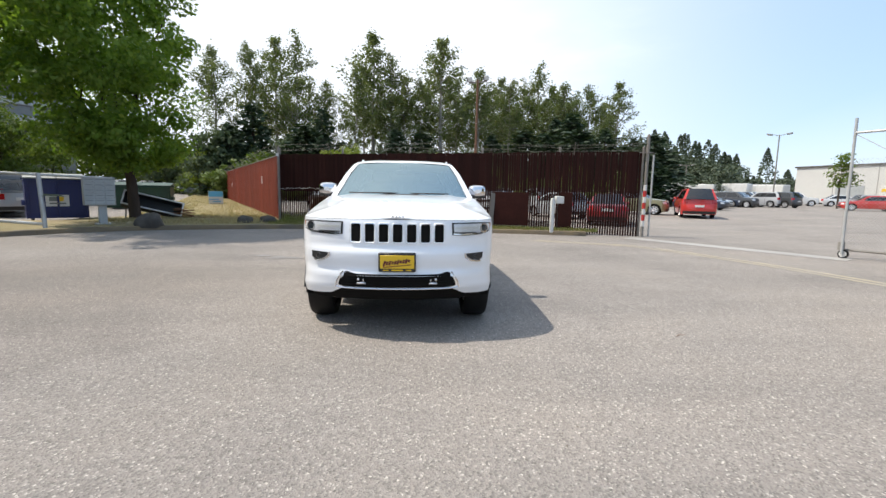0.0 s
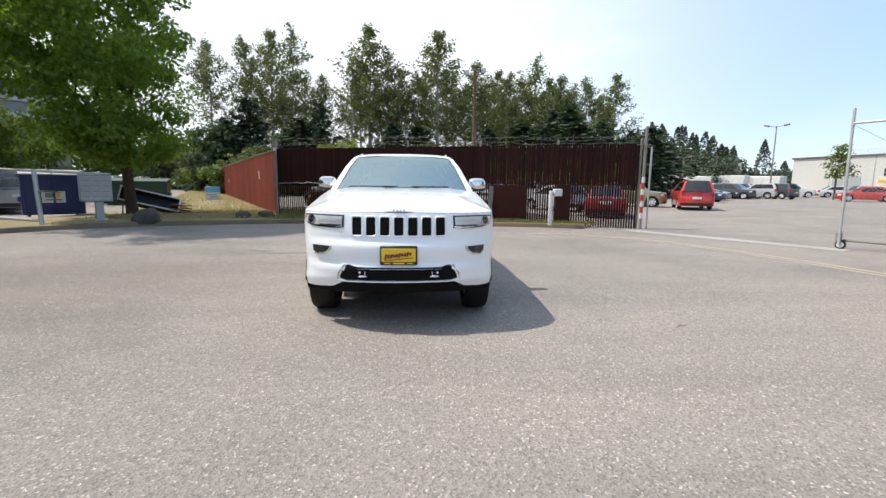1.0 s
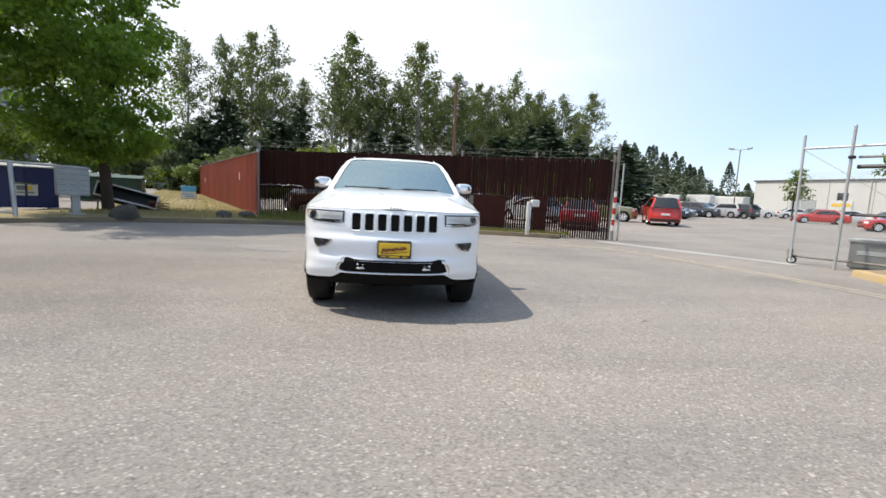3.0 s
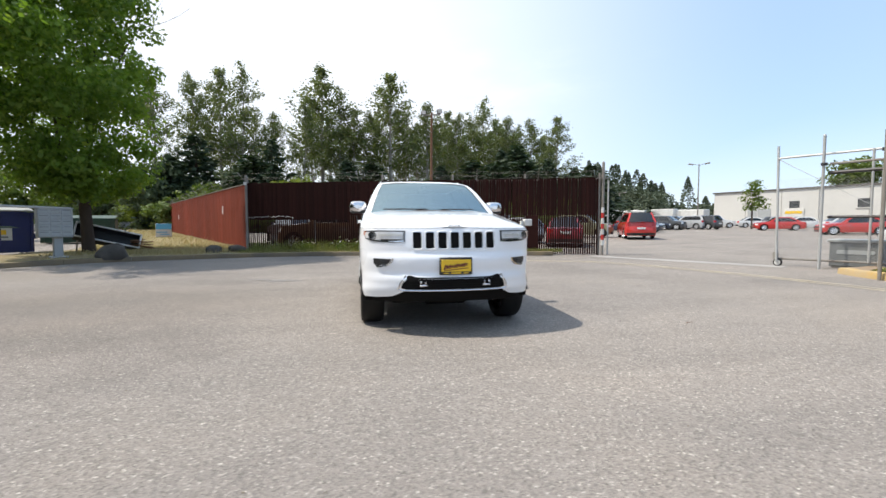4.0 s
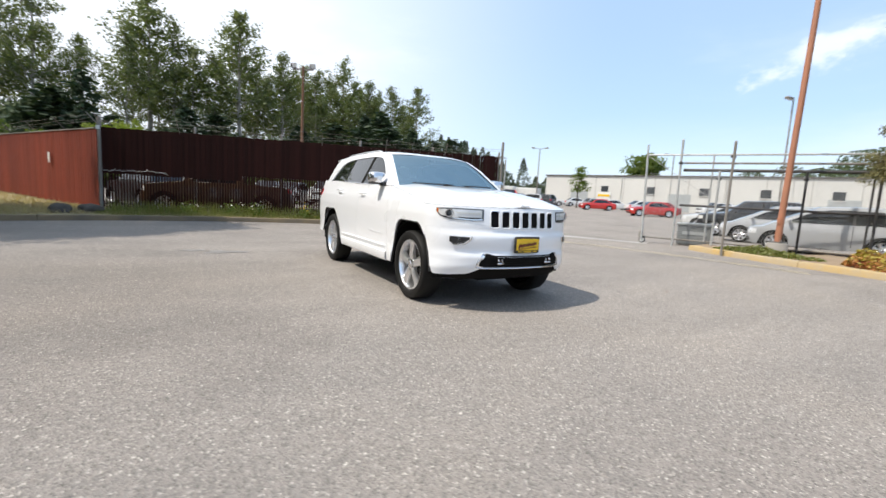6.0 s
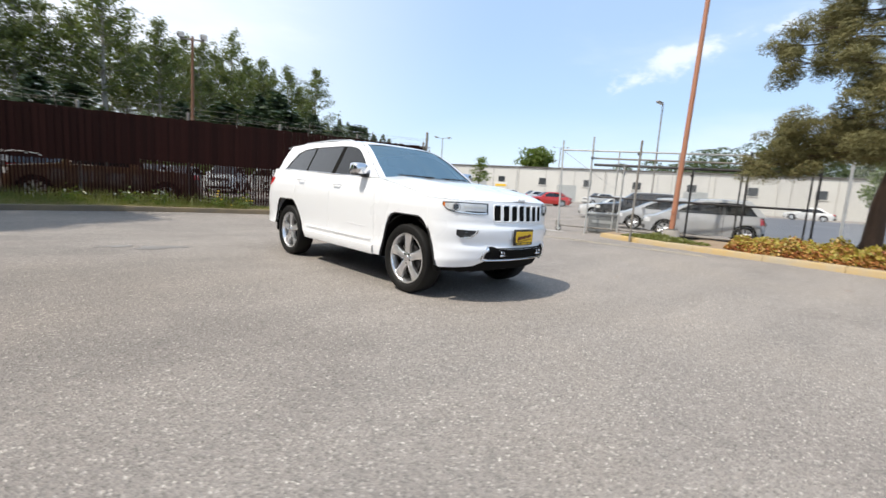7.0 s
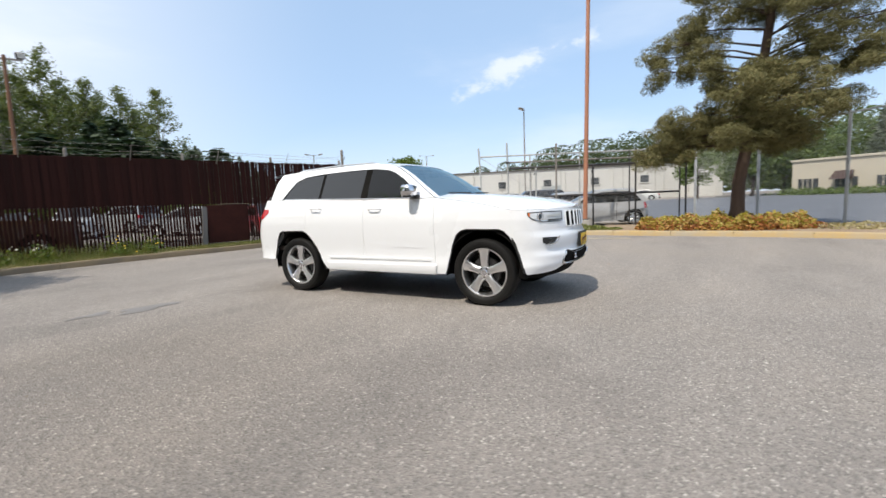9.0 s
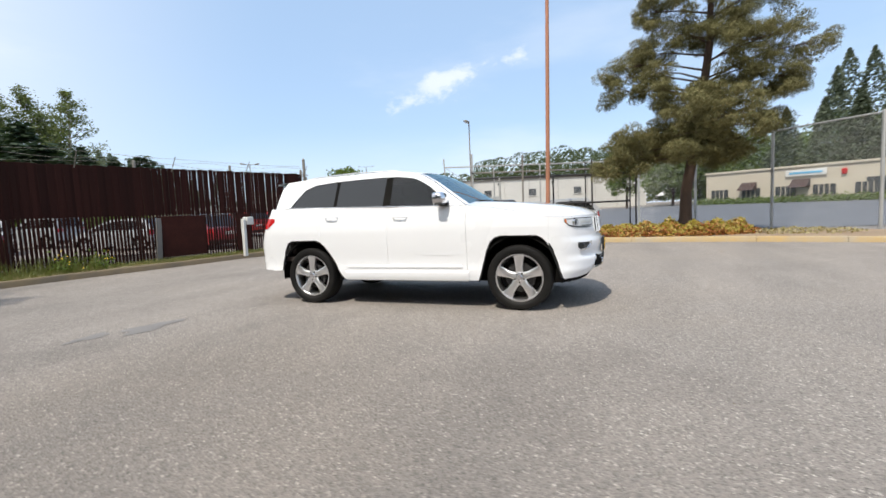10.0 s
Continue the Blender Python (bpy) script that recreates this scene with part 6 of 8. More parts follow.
broadleaf("round_tree", "round green tree beyond the pale building", Matrix.Translation((x, y, z)), 92, 12, 0.2, (0, 0, 8.6), (3.6, 3.6, 2.8), 60, 70, 0.5, "bark", "shrub_leaf", "tree", 1.5, 1.2)

x, y, z = at_angle(90.5, 62, (-5.16, -2.49))
broadleaf("street_tree", "small green street tree across the road", Matrix.Translation((x, y, z)), 93, 7, 0.14, (0, 0, 4.0), (2.6, 2.6, 2.4), 60, 60, 0.28, "bark", "wood_leaf", "tree", 0.9, 1.4)
for seed, az, D, h in ((94, 95.6, 72, 7.2), (95, 98.3, 76, 7.8)):
    x, y, z = at_angle(az, D, (-5.16, -2.49))
    broadleaf("roadside_tree", "full green roadside tree beside the tan building", Matrix.Translation((x, y, z)), seed, 13, 0.2, (0, 0, h - 1.4), (4.6, 4.6, h - 1.6), 110, 70, 0.42, "bark", "wood_leaf", "tree", 1.5, 0.8)

# spreading pine in the planting bed
def pine():
    rr, rg = random.Random(17), np.random.default_rng(17)
    t = thing("pine_tree", "spreading old pine with layered olive-green needle pads", "tree", Matrix.Translation((10.75, -3.40, 0.1)))
    spine = [Vector(p) for p in ((0, 0.15, 0), (0, 0.05, 0.5), (0.05, 0.03, 1.4), (0.1, -0.18, 2.6), (0.1, -0.42, 4.2), (0.0, -0.62, 6.0), (0.1, -0.70, 8.0), (0.05, -0.75, 10.5))]
    part("trunk", Geo().tube(spine, [0.27, 0.20, 0.17, 0.155, 0.135, 0.11, 0.07, 0.03], 10, False), "bark_pine", t)
    # pads: sideways, height, half width, half height
    pads = [(2.75, 2.25, 0.55, 0.30), (2.30, 2.70, 0.65, 0.36), (1.65, 2.50, 0.65, 0.42), (1.15, 2.85, 0.75, 0.42), (1.80, 3.30, 0.55, 0.28), (0.90, 3.40, 0.75, 0.38), (0.30, 3.80, 0.85, 0.42), (-0.15, 3.20, 0.95, 0.45), (0.50, 4.25, 0.70, 0.35),
            (-0.35, 4.25, 0.95, 0.46), (-1.00, 3.60, 0.85, 0.42), (-0.55, 4.65, 0.75, 0.34), (-1.30, 4.05, 0.80, 0.38), (-1.65, 3.75, 0.50, 0.36), (-0.85, 2.85, 0.75, 0.36), (0.45, 2.70, 0.60, 0.36), (-1.75, 3.20, 0.55, 0.30), (-0.95, 2.50, 0.65, 0.30), (-1.60, 2.75, 0.60, 0.32), (-0.30, 2.50, 0.55, 0.28), (-2.20, 3.35, 0.50, 0.30),
            (2.50, 5.30, 0.48, 0.34), (2.30, 4.85, 0.36, 0.26), (1.80, 5.60, 0.75, 0.38), (1.05, 5.25, 0.65, 0.32), (1.35, 6.00, 0.75, 0.34), (0.85, 6.45, 0.75, 0.34), (0.95, 4.50, 0.36, 0.24), (0.10, 6.25, 0.85, 0.38), (1.50, 4.85, 0.30, 0.2),
            (-1.00, 6.35, 0.95, 0.46), (-1.95, 6.55, 0.95, 0.46), (-2.55, 5.95, 0.75, 0.46), (-1.60, 5.80, 0.85, 0.42), (-2.35, 5.25, 0.75, 0.42), (-2.75, 4.75, 0.65, 0.36), (-1.95, 4.85, 0.55, 0.36), (-3.45, 5.50, 0.50, 0.46), (-2.90, 4.25, 0.45, 0.26), (-1.30, 5.10, 0.55, 0.30),
            (-0.20, 7.40, 1.10, 0.45), (1.25, 7.30, 0.90, 0.38), (-1.60, 7.60, 1.10, 0.45), (-2.75, 7.30, 0.80, 0.40), (0.40, 8.50, 1.00, 0.42), (-1.20, 8.70, 1.10, 0.42), (-2.20, 8.40, 0.70, 0.36), (1.30, 8.20, 0.70, 0.34), (-0.40, 9.70, 1.00, 0.42), (-1.40, 9.90, 0.70, 0.36), (-0.70, 10.80, 0.70, 0.40)]
    b, al = Geo(), []
    for i, (s, z, hw, hh) in enumerate(pads):
        for rep in range(2):
            dep = (rr.uniform(0.1, 1.2) if rep else -rr.uniform(0.1, 1.2)) * (1.25 if abs(s + 0.6) < 1.6 else 0.6)
            c = Vector((dep, s * 0.93 + (rr.uniform(-0.35, 0.35) if rep else 0.0), z + (rr.uniform(-0.25, 0.25) if rep else 0.0)))
            zp = min(10.3, z + 0.25 if z < 3.6 else z - 0.18 - 0.10 * abs(s))
            k = next(j for j in range(7) if spine[j + 1].z > zp)
            p = spine[k].lerp(spine[k + 1], (zp - spine[k].z) / (spine[k + 1].z - spine[k].z))
            mid = p.lerp(c, 0.5) + Vector((0, 0, rr.uniform(0.0, 0.18)))
            if rep == 0:
                b.tube([p, mid, c], [0.036, 0.024, 0.010], 6, False)
            # a pad is a flat cluster of round tufts, needles standing out from each
            for q in range(max(6, int((18 if z < 4.9 else 14) * hw))):
                v = rg.normal(size=3)
                v *= rg.uniform(0.15, 1.0) ** 0.5 / np.linalg.norm(v)
                tc = np.array([c.x, c.y, c.z]) + v * np.array([hw * 0.8, hw * 0.88, hh * 1.15])
                if rep == 0 and q % 3 == 0:
                    b.tube([c.lerp(mid, 0.3), c.lerp(Vector(tc), 0.6), Vector(tc)], [0.012, 0.009, 0.005], 4, False)
                tr = rg.uniform(0.19, 0.31)
                out = rg.normal(size=(280, 3))
                out[:, 2] += 0.25
                out /= np.linalg.norm(out, axis=1)[:, None]
                pos = tc + out * tr * rg.uniform(0.25, 1.0, (280, 1)) ** 0.4 * np.array([1.2, 1.2, 0.75])
                al.append(facing_leaves(rg, pos[:190], out[:190], 0.10, 0.040, 0.35, 3))
                al.append(leaves(rg, pos[190:], 0.11, 0.022, 1.0, out[190:] * 1.8)[:, :3])
    tagged(part("bough", b, "bark_pine", t), kind="stuff")
    part("needles", quads("needles", np.concatenate(al), "pine_leaf", 3), None, t)


pine()

# ground cover in red, yellow and green round the pine's foot
def cover(name, label, seed, cx, cy, rx, ry, h, n, size, leaf_m, ang=0.0, edge=2.4, low=0.15):
    rg = np.random.default_rng(seed)
    u = np.sqrt(rg.uniform(0, 1, n))
    a = rg.uniform(0, 6.283, n)
    x, y = rx * u * np.cos(a), ry * u * np.sin(a)
    wob = 0.72 + 0.28 * np.sin(x * 3.9 + 1.0) * np.sin(y * 3.3 + 1.0) + 0.16 * np.sin(y * 9.1 + 3.0 * x)
    z = 0.12 + h * np.sqrt(np.clip(1 - u ** edge, 0, 1)) * wob * rg.uniform(low, 1.25, n)
    xr, yr = cx + x * math.cos(ang) - y * math.sin(ang), cy + x * math.sin(ang) + y * math.cos(ang)
    ob = part(name, quads(name, leaves(rg, np.stack([xr, yr, z], axis=1), size, size * 0.7, 0.7), leaf_m), None)
    return tagged(ob, label, "plants", "", "stuff")


cover("ground_cover", "low red and yellow ground-cover plants", 1, 10.12, -2.98, 1.05, 2.45, 0.36, 15000, 0.085, "cover_leaf", 0.16, 7.0, 0.05)
cover("ground_cover_shoots", "yellow-green young shoots on the ground cover", 21, 10.12, -2.98, 1.03, 2.42, 0.41, 3000, 0.095, "shoot_leaf", 0.16, 7.0, 0.70)
cover("kerb_weeds", "green and yellow weeds behind the yellow kerb", 2, 9.9, 1.1, 0.5, 1.3, 0.16, 2200, 0.07, "grass")
cover("kerb_weeds", "sparse dry weeds on the planting strip", 4, 10.3, -6.3, 1.2, 1.6, 0.12, 900, 0.08, "straw")


def blades(name, label, seed, pts, h, w, leaf_m):
    """Upright grass blades at the given feet."""
    rg = np.random.default_rng(seed)
    n = len(pts)
    a = rg.uniform(0, 6.283, n)
    hh = h * rg.uniform(0.4, 1.3, n)
    side = np.stack([np.cos(a), np.sin(a), np.zeros(n)], axis=1) * w * rg.uniform(0.6, 1.4, (n, 1))
    lean = np.stack([rg.normal(size=n), rg.normal(size=n), np.zeros(n)], axis=1) * hh[:, None] * 0.35
    tip = pts + lean + np.stack([np.zeros(n), np.zeros(n), hh], axis=1)
    ob = part(name, quads(name, np.stack([pts - side, pts + side, tip], axis=1), leaf_m, 3), None)
    return tagged(ob, label, "grass", "", "stuff")


def verge_feet(rg, n, t0, t1, d0, d1):
    """Feet on the verge: t along the kerb by x, d from the kerb towards the fence."""
    out = np.empty((n, 3))
    kx, ky = [p.x for p in kline], [p.y for p in kline]
    x = rg.uniform(t0, t1, n)
    y = np.interp(x, kx, ky) + 0.22
    fy = FENCE_A.y + (x - FENCE_A.x) * (FENCE_B.y - FENCE_A.y) / (FENCE_B.x - FENCE_A.x)
    back = np.where(x > FENCE_A.x, fy, 13.0)
    d = rg.uniform(d0, d1, n)
    out[:, 0], out[:, 1], out[:, 2] = x, y + (back - y) * d, 0.11
    return out


rg = np.random.default_rng(12)
blades("verge_grass", "patchy green grass at the foot of the fence", 13, verge_feet(rg, 16000, -5.2, 6.4, 0.12, 1.05), 0.13, 0.006, "grass")
blades("tall_weeds", "tall weeds against the fence", 14, verge_feet(rg, 2600, -5.0, 1.5, 0.6, 1.1), 0.38, 0.009, "grass")
blades("verge_straw", "dry yellow grass on the verge", 15, verge_feet(rg, 9000, -10.2, 6.2, 0.02, 0.9), 0.09, 0.006, "straw")
lx = np.concatenate([np.stack([rg.uniform(-11, -5.5, 7000), rg.uniform(11, 16, 7000), np.full(7000, 0.13)], axis=1)])
lf = rg.uniform(0, 1, (11000, 2))
ly = 14.5 + 38 * lf[:, 0] ** 1.6
lxx = np.interp(ly, [14.4, 21, 29, 40, 54], [-11.7, -14.0, -17.3, -21.8, -27.8]) * (1 - lf[:, 1]) + np.interp(ly, [14.6, 21, 29, 40, 54], [-5.9, -9.0, -12.9, -18.2, -25.0]) * lf[:, 1]
blades("lawn_straw", "dry yellow grass of the lawn", 16, np.concatenate([lx, np.stack([lxx, ly, 0.12 + 0.013 * (ly - 12)], axis=1)]), 0.12, 0.010, "straw")
for k, (x, y) in enumerate(((-1.6, 11.75), (-0.9, 11.6), (-2.9, 12.1), (0.6, 11.2), (1.3, 11.0))):
    pl = thing("flowering_weed", "white-flowered weed at the fence foot" if k < 3 else "yellow-flowered weed at the fence foot", "weed", Matrix.Translation((x, y, 0.1)), "flowering weeds")
    r2 = np.random.default_rng(200 + k)
    part("foliage", quads("foliage", leaves(r2, r2.normal(size=(160, 3)) * np.array([0.14, 0.12, 0.13]) + np.array([0, 0, 0.2]), 0.09, 0.04, 1.0), "shrub_leaf"), None, pl)
    part("flowers", quads("flowers", leaves(r2, r2.normal(size=(10, 3)) * np.array([0.16, 0.12, 0.08]) + np.array([0, 0, 0.36]), 0.05, 0.045, 0.4), "flower" if k < 3 else "yellow_flower"), None, pl)

def twig(x, y, ang, length):
    t = thing("twig", "small dry twig lying on the asphalt", "twig", pose(x, y, 0.006, 0, 0, ang), "twigs on the asphalt")
    part("stem", Geo().tube([(-length / 2, 0, 0), (-length * 0.1, 0.012, 0.004), (length / 2, -0.006, 0.002)], [0.004, 0.003, 0.002], 6), "brown_wood", t)
    part("side_shoot", Geo().tube([(-length * 0.1, 0.012, 0.004), (length * 0.2, 0.030, 0.006)], [0.003, 0.0015], 5), "brown_wood", t)


for x, y, ang, length in ((2.73, -0.82, 20, 0.12), (5.51, -3.35, -60, 0.12)):
    twig(x, y, ang, length)
rg_g = np.random.default_rng(77)
n_g = 700
gp = np.stack([rg_g.uniform(-8.5, 7.5, n_g), rg_g.uniform(-4.6, 9.0, n_g), np.full(n_g, 0.003)], axis=1)
grit = np.stack([gp + np.stack([r_ * np.cos(a_), r_ * np.sin(a_), h_], axis=1) for r_, a_, h_ in ((rg_g.uniform(0.004, 0.012, n_g), rg_g.uniform(0, 2.1, n_g), rg_g.uniform(0, 0.004, n_g)), (rg_g.uniform(0.004, 0.012, n_g), rg_g.uniform(2.1, 4.2, n_g), rg_g.uniform(0.002, 0.008, n_g)), (rg_g.uniform(0.004, 0.012, n_g), rg_g.uniform(4.2, 6.28, n_g), rg_g.uniform(0, 0.004, n_g)))], axis=1)
tagged(part("grit", quads("grit", grit, "grit", 3), None), "scattered dark grit and leaf crumbs on the asphalt", "grit", "", "stuff")

# ---- beside the maple: mail boxes, bins, barrier, junk ----
def facing(x, y, z=0.0, tx=0.15, ty=-4.8, turn=0.0):
    """A pose whose -y side looks at (tx, ty)."""
    return pose(x, y, z, 0, 0, math.degrees(math.atan2(ty - y, tx - x)) + 90 + turn)


mail = thing("mailbox_cluster", "grey metal cluster of locked mail boxes on a pedestal", "mailbox", facing(-10.0, 10.15, 0.12, turn=6))
part("cabinet", Geo().box((0.02, 0, 1.05), (0.82, 0.42, 0.86), 0.02), "grey_metal", mail)
part("pedestal", Geo().box((0.08, 0, 0.31), (0.22, 0.22, 0.66), 0.02).box((0.08, 0, 0.02), (0.42, 0.42, 0.05), 0.01), "grey_metal", mail)
part("cap", Geo().box((0.02, 0, 1.498), (0.86, 0.46, 0.035), 0.012), "grey_metal", mail)
for c in range(3):
    for r in range(5):
        d = part("mail_door", Geo().box((-0.243 + 0.263 * c, -0.216, 1.40 - 0.165 * r), (0.250, 0.014, 0.150), 0.006), "grey_metal", mail)
        part("slot", Geo().box((-0.243 + 0.263 * c, -0.2245, 1.435 - 0.165 * r), (0.19, 0.006, 0.014)), "line_grey", d)
        part("lock", Geo().lathe([(-0.2235, 0.012), (-0.230, 0.010), (-0.231, 0.0005)], 10, "Y", (-0.243 + 0.263 * c + 0.10, 0, 1.37 - 0.165 * r)), "chrome", d)


def waste_bin(m, material, label, sign, w=1.95, d=1.35, h=1.35):
    b = thing("waste_container", label, "dumpster", m)
    body = Geo().grid([[Vector((x * w / 2, y, z)) for x, y in ((-1, -d / 2 * k), (1, -d / 2 * k), (1, d / 2), (-1, d / 2), (-1, -d / 2 * k))] for z, k in ((0.16, 0.86), (h, 1.0))]).poly([(-w / 2, -d / 2 * 0.86, 0.16), (w / 2, -d / 2 * 0.86, 0.16), (w / 2, d / 2, 0.16), (-w / 2, d / 2, 0.16)])
    part("body", body, material, b)
    part("rim", Geo().box((0, -d / 2 - 0.02, h - 0.04), (w + 0.08, 0.06, 0.09), 0.012).box((0, d / 2 + 0.02, h + 0.04), (w + 0.08, 0.06, 0.09), 0.012), material, b)
    for k in (-1, 0, 1):
        part("rib", Geo().box((k * w * 0.46, -d / 2 * 0.95 - 0.015, h / 2 + 0.08), (0.07, 0.05, h - 0.2), 0.01, Matrix.Rotation(0.08, 4, "X")), material, b)
    for sx in (-1, 1):
        part("lid", Geo().poly([(sx * 0.02, -d / 2 - 0.06, h + 0.03), (sx * (w / 2 + 0.02), -d / 2 - 0.06, h + 0.03), (sx * (w / 2 + 0.02), d / 2, h + 0.22), (sx * 0.02, d / 2, h + 0.22)], (0, 0, 0.04)), "grey_metal" if sign else material, b)
        part("fork_pocket", Geo().box((sx * (w / 2 + 0.05), -0.1, 0.72), (0.10, 0.9, 0.18), 0.01), material, b)
        for y in (-0.4, 0.45):
            part("castor", Geo().lathe([(-0.03, 0.02), (-0.03, 0.08), (0.03, 0.08), (0.03, 0.02)], 14, "X", (sx * w * 0.4, y, 0.08)), "dark_metal", b)
    if sign:
        s = part("sign", Geo().box((-0.02, -d / 2 * 0.935 - 0.03, 0.80), (0.66, 0.012, 0.42), 0.004, Matrix.Rotation(0.065, 4, "X")), "white_metal", b, "white maker's sign")
        for k, (x, z, ww, hh) in enumerate(((-0.12, 0.86, 0.22, 0.16), (0.10, 0.86, 0.16, 0.16), (0, 0.70, 0.46, 0.05))):
            part("sign_print", Geo().box((x - 0.02, -d / 2 * 0.935 - 0.040, z), (ww, 0.006, hh), 0.002, Matrix.Rotation(0.065, 4, "X")), "line_grey" if k != 1 else "plate_yellow", s)
    return b


waste_bin(facing(-13.33, 12.82, 0.0, turn=4), "blue_bin", "dark blue metal waste container with a white sign", True, 1.75, 1.4, 1.55)
waste_bin(facing(-16.1, 22.7, 0.0, turn=-10), "green_bin", "dark green metal waste container behind the maple", False, 3.2, 1.5, 1.4)

bar = thing("swing_barrier", "grey steel swing barrier on a leaning post", "barrier")
bp = Vector((-10.40, 8.51, 0.02))
tp = Vector((-10.58, 8.65, 1.68))
part("post", Geo().tube([bp, tp], 0.058, 12).lathe([(0, 0.16), (0.05, 0.15), (0.05, 0.05)], 12, "Z", tuple(bp)), "galv", bar)
part("top_rail", Geo().tube([Vector((-11.6, 8.6, 1.68)), tp + Vector((0, 0, -0.04)), Vector((-9.3, 9.75, 1.60))], 0.035, 8), "galv", bar)
part("lower_rail", Geo().tube([Vector((-13.5, 7.6, 0.55)), bp + Vector((-0.05, 0, 0.22))], 0.045, 8), "galv", bar)
part("foot_plate", Geo().box((-10.4, 8.4, 0.03), (0.9, 0.35, 0.05), 0.01, Matrix.Rotation(0.5, 4, "Z")), "galv_dull", bar)


def rock(x, y, z, sx, sy, sz, seed):
    rg2 = np.random.default_rng(seed)
    bm = bmesh.new()
    bmesh.ops.create_icosphere(bm, subdivisions=3, radius=1.0)
    off = rg2.uniform(-10, 10, 3)
    for v in bm.verts:
        n = noise.noise(v.co * 1.3 + Vector(off)) * 0.35 + noise.noise(v.co * 3.5 + Vector(off)) * 0.10
        v.co = v.co * (1 + n)
        v.co.z = max(v.co.z, -0.35)
        v.co = Vector((v.co.x * sx, v.co.y * sy, v.co.z * sz))
    me = bpy.data.meshes.new("boulder")
    bm.to_mesh(me)
    bm.free()
    me.shade_smooth()
    me.materials.append(M["stone"])
    ob = new("boulder", me)
    ob.matrix_world = Matrix.Translation((x, y, z + 0.3 * sz))
    tagged(ob, "rough grey boulder on the dry verge", "rock", "boulders by the fence corner")


rock(-5.96, 11.60, 0.10, 0.27, 0.24, 0.24, 1)
rock(-5.42, 12.40, 0.10, 0.36, 0.26, 0.20, 2)
rock(-8.28, 9.85, 0.08, 0.40, 0.34, 0.38, 4)

# tipped cart and boards behind the maple
cart = thing("tipped_cart", "tipped black cart body with a white rim lying behind the maple", "cart", facing(-10.22, 13.45, 0.12, turn=0))
tilt = Matrix.Translation((0.0, 0, 0.46)) @ Matrix.Rotation(radians(15), 4, "Y") @ Matrix.Rotation(radians(58), 4, "X")
for nm, c, s, mt in (("bed", (0, 0, 0), (1.96, 0.56, 0.04), "black_plastic"), ("side_panel", (0, -0.28, 0.14), (1.98, 0.03, 0.30), "black_plastic"), ("side_panel", (0, 0.28, 0.14), (1.98, 0.03, 0.30), "black_plastic"),
                     ("end_panel", (-0.98, 0, 0.14), (0.03, 0.56, 0.30), "black_plastic"), ("end_panel", (0.98, 0, 0.14), (0.03, 0.56, 0.30), "black_plastic"),
                     ("rail", (0, -0.29, 0.30), (2.04, 0.06, 0.05), "white_metal"), ("rail", (0, 0.29, 0.30), (2.04, 0.06, 0.05), "white_metal"),
                     ("end_rail", (-0.99, 0, 0.30), (0.06, 0.52, 0.05), "white_metal"), ("end_rail", (0.99, 0, 0.30), (0.06, 0.52, 0.05), "white_metal")):
    part(nm, transformed(Geo().box(c, s, 0.012), tilt), mt, cart)
part("leg", Geo().tube([(0.85, 0.1, 0.0), (0.9, 0.2, 0.25)], 0.03, 6), "galv_dull", cart)
part("leg", Geo().tube([(-0.9, 0.2, 0.0), (-0.85, 0.2, 0.62)], 0.03, 6), "galv_dull", cart)
pile = thing("board_pile", "heap of weathered brown boards on dry grass", "boards", facing(-9.15, 13.75, 0.12))
for k in range(9):
    r2 = random.Random(k)
    part("board", Geo().box((-0.05 + r2.uniform(-0.12, 0.12), r2.uniform(-0.25, 0.25), 0.05 + 0.045 * k), (1.15 - 0.08 * k + r2.uniform(-0.1, 0.1), 0.15, 0.035), 0.005, Matrix.Rotation(r2.uniform(-0.6, 0.6), 4, "Z") @ Matrix.Rotation(r2.uniform(-0.05, 0.25), 4, "Y")), "brown_wood", pile)
part("long_board", Geo().box((0.85, -0.15, 0.05), (1.0, 0.14, 0.05), 0.005), "brown_wood", pile)
sg = thing("lawn_sign", "blue and white notice board standing on the lawn", "sign", facing(-13.35, 26.3, 0.28))
part("panel", Geo().box((0, 0, 0.46), (0.88, 0.04, 0.90), 0.006), "white_metal", sg)
part("header", Geo().box((0, -0.026, 0.72), (0.86, 0.012, 0.37), 0.003), "sky_blue", sg, "blue upper half")
for k, (x, w) in enumerate(((-0.1, 0.6), (0.05, 0.5))):
    part("print", Geo().box((x, -0.0265, 0.36 - 0.14 * k), (w, 0.010, 0.06), 0.002), "sky_blue", sg)
for x in (-0.36, 0.36):
    part("stake", Geo().box((x, 0.03, 0.2), (0.05, 0.05, 0.9), 0.005), "grey_wood", sg)

# ---- parked cars ----
def heading(hx, hy):
    return math.degrees(math.atan2(hx, -hy))


def park(style, body, label, x, y, hx, hy, group=""):
    """Front axle's middle at (x, y), nose towards (hx, hy)."""
    return car_of(style, body, label, pose(x, y, rise(x, y), 0, 0, heading(hx, hy)), group)


YARD = "cars parked in the yard"
silver = park("hatch", "paint_silver", "silver hatchback parked behind the chain-link gate", 13.8, 2.5, -0.35, 0.94, YARD)
silver2 = copy_thing(silver, pose(16.6, 4.85, 0, 0, 0, heading(-0.38, 0.92)))
tagged(silver2, "silver hatchback parked second behind the chain-link gate")
black_suv = park("suv", "paint_black", "black off-road car parked behind the gate", 19.5, 7.4, -0.42, 0.90, YARD)
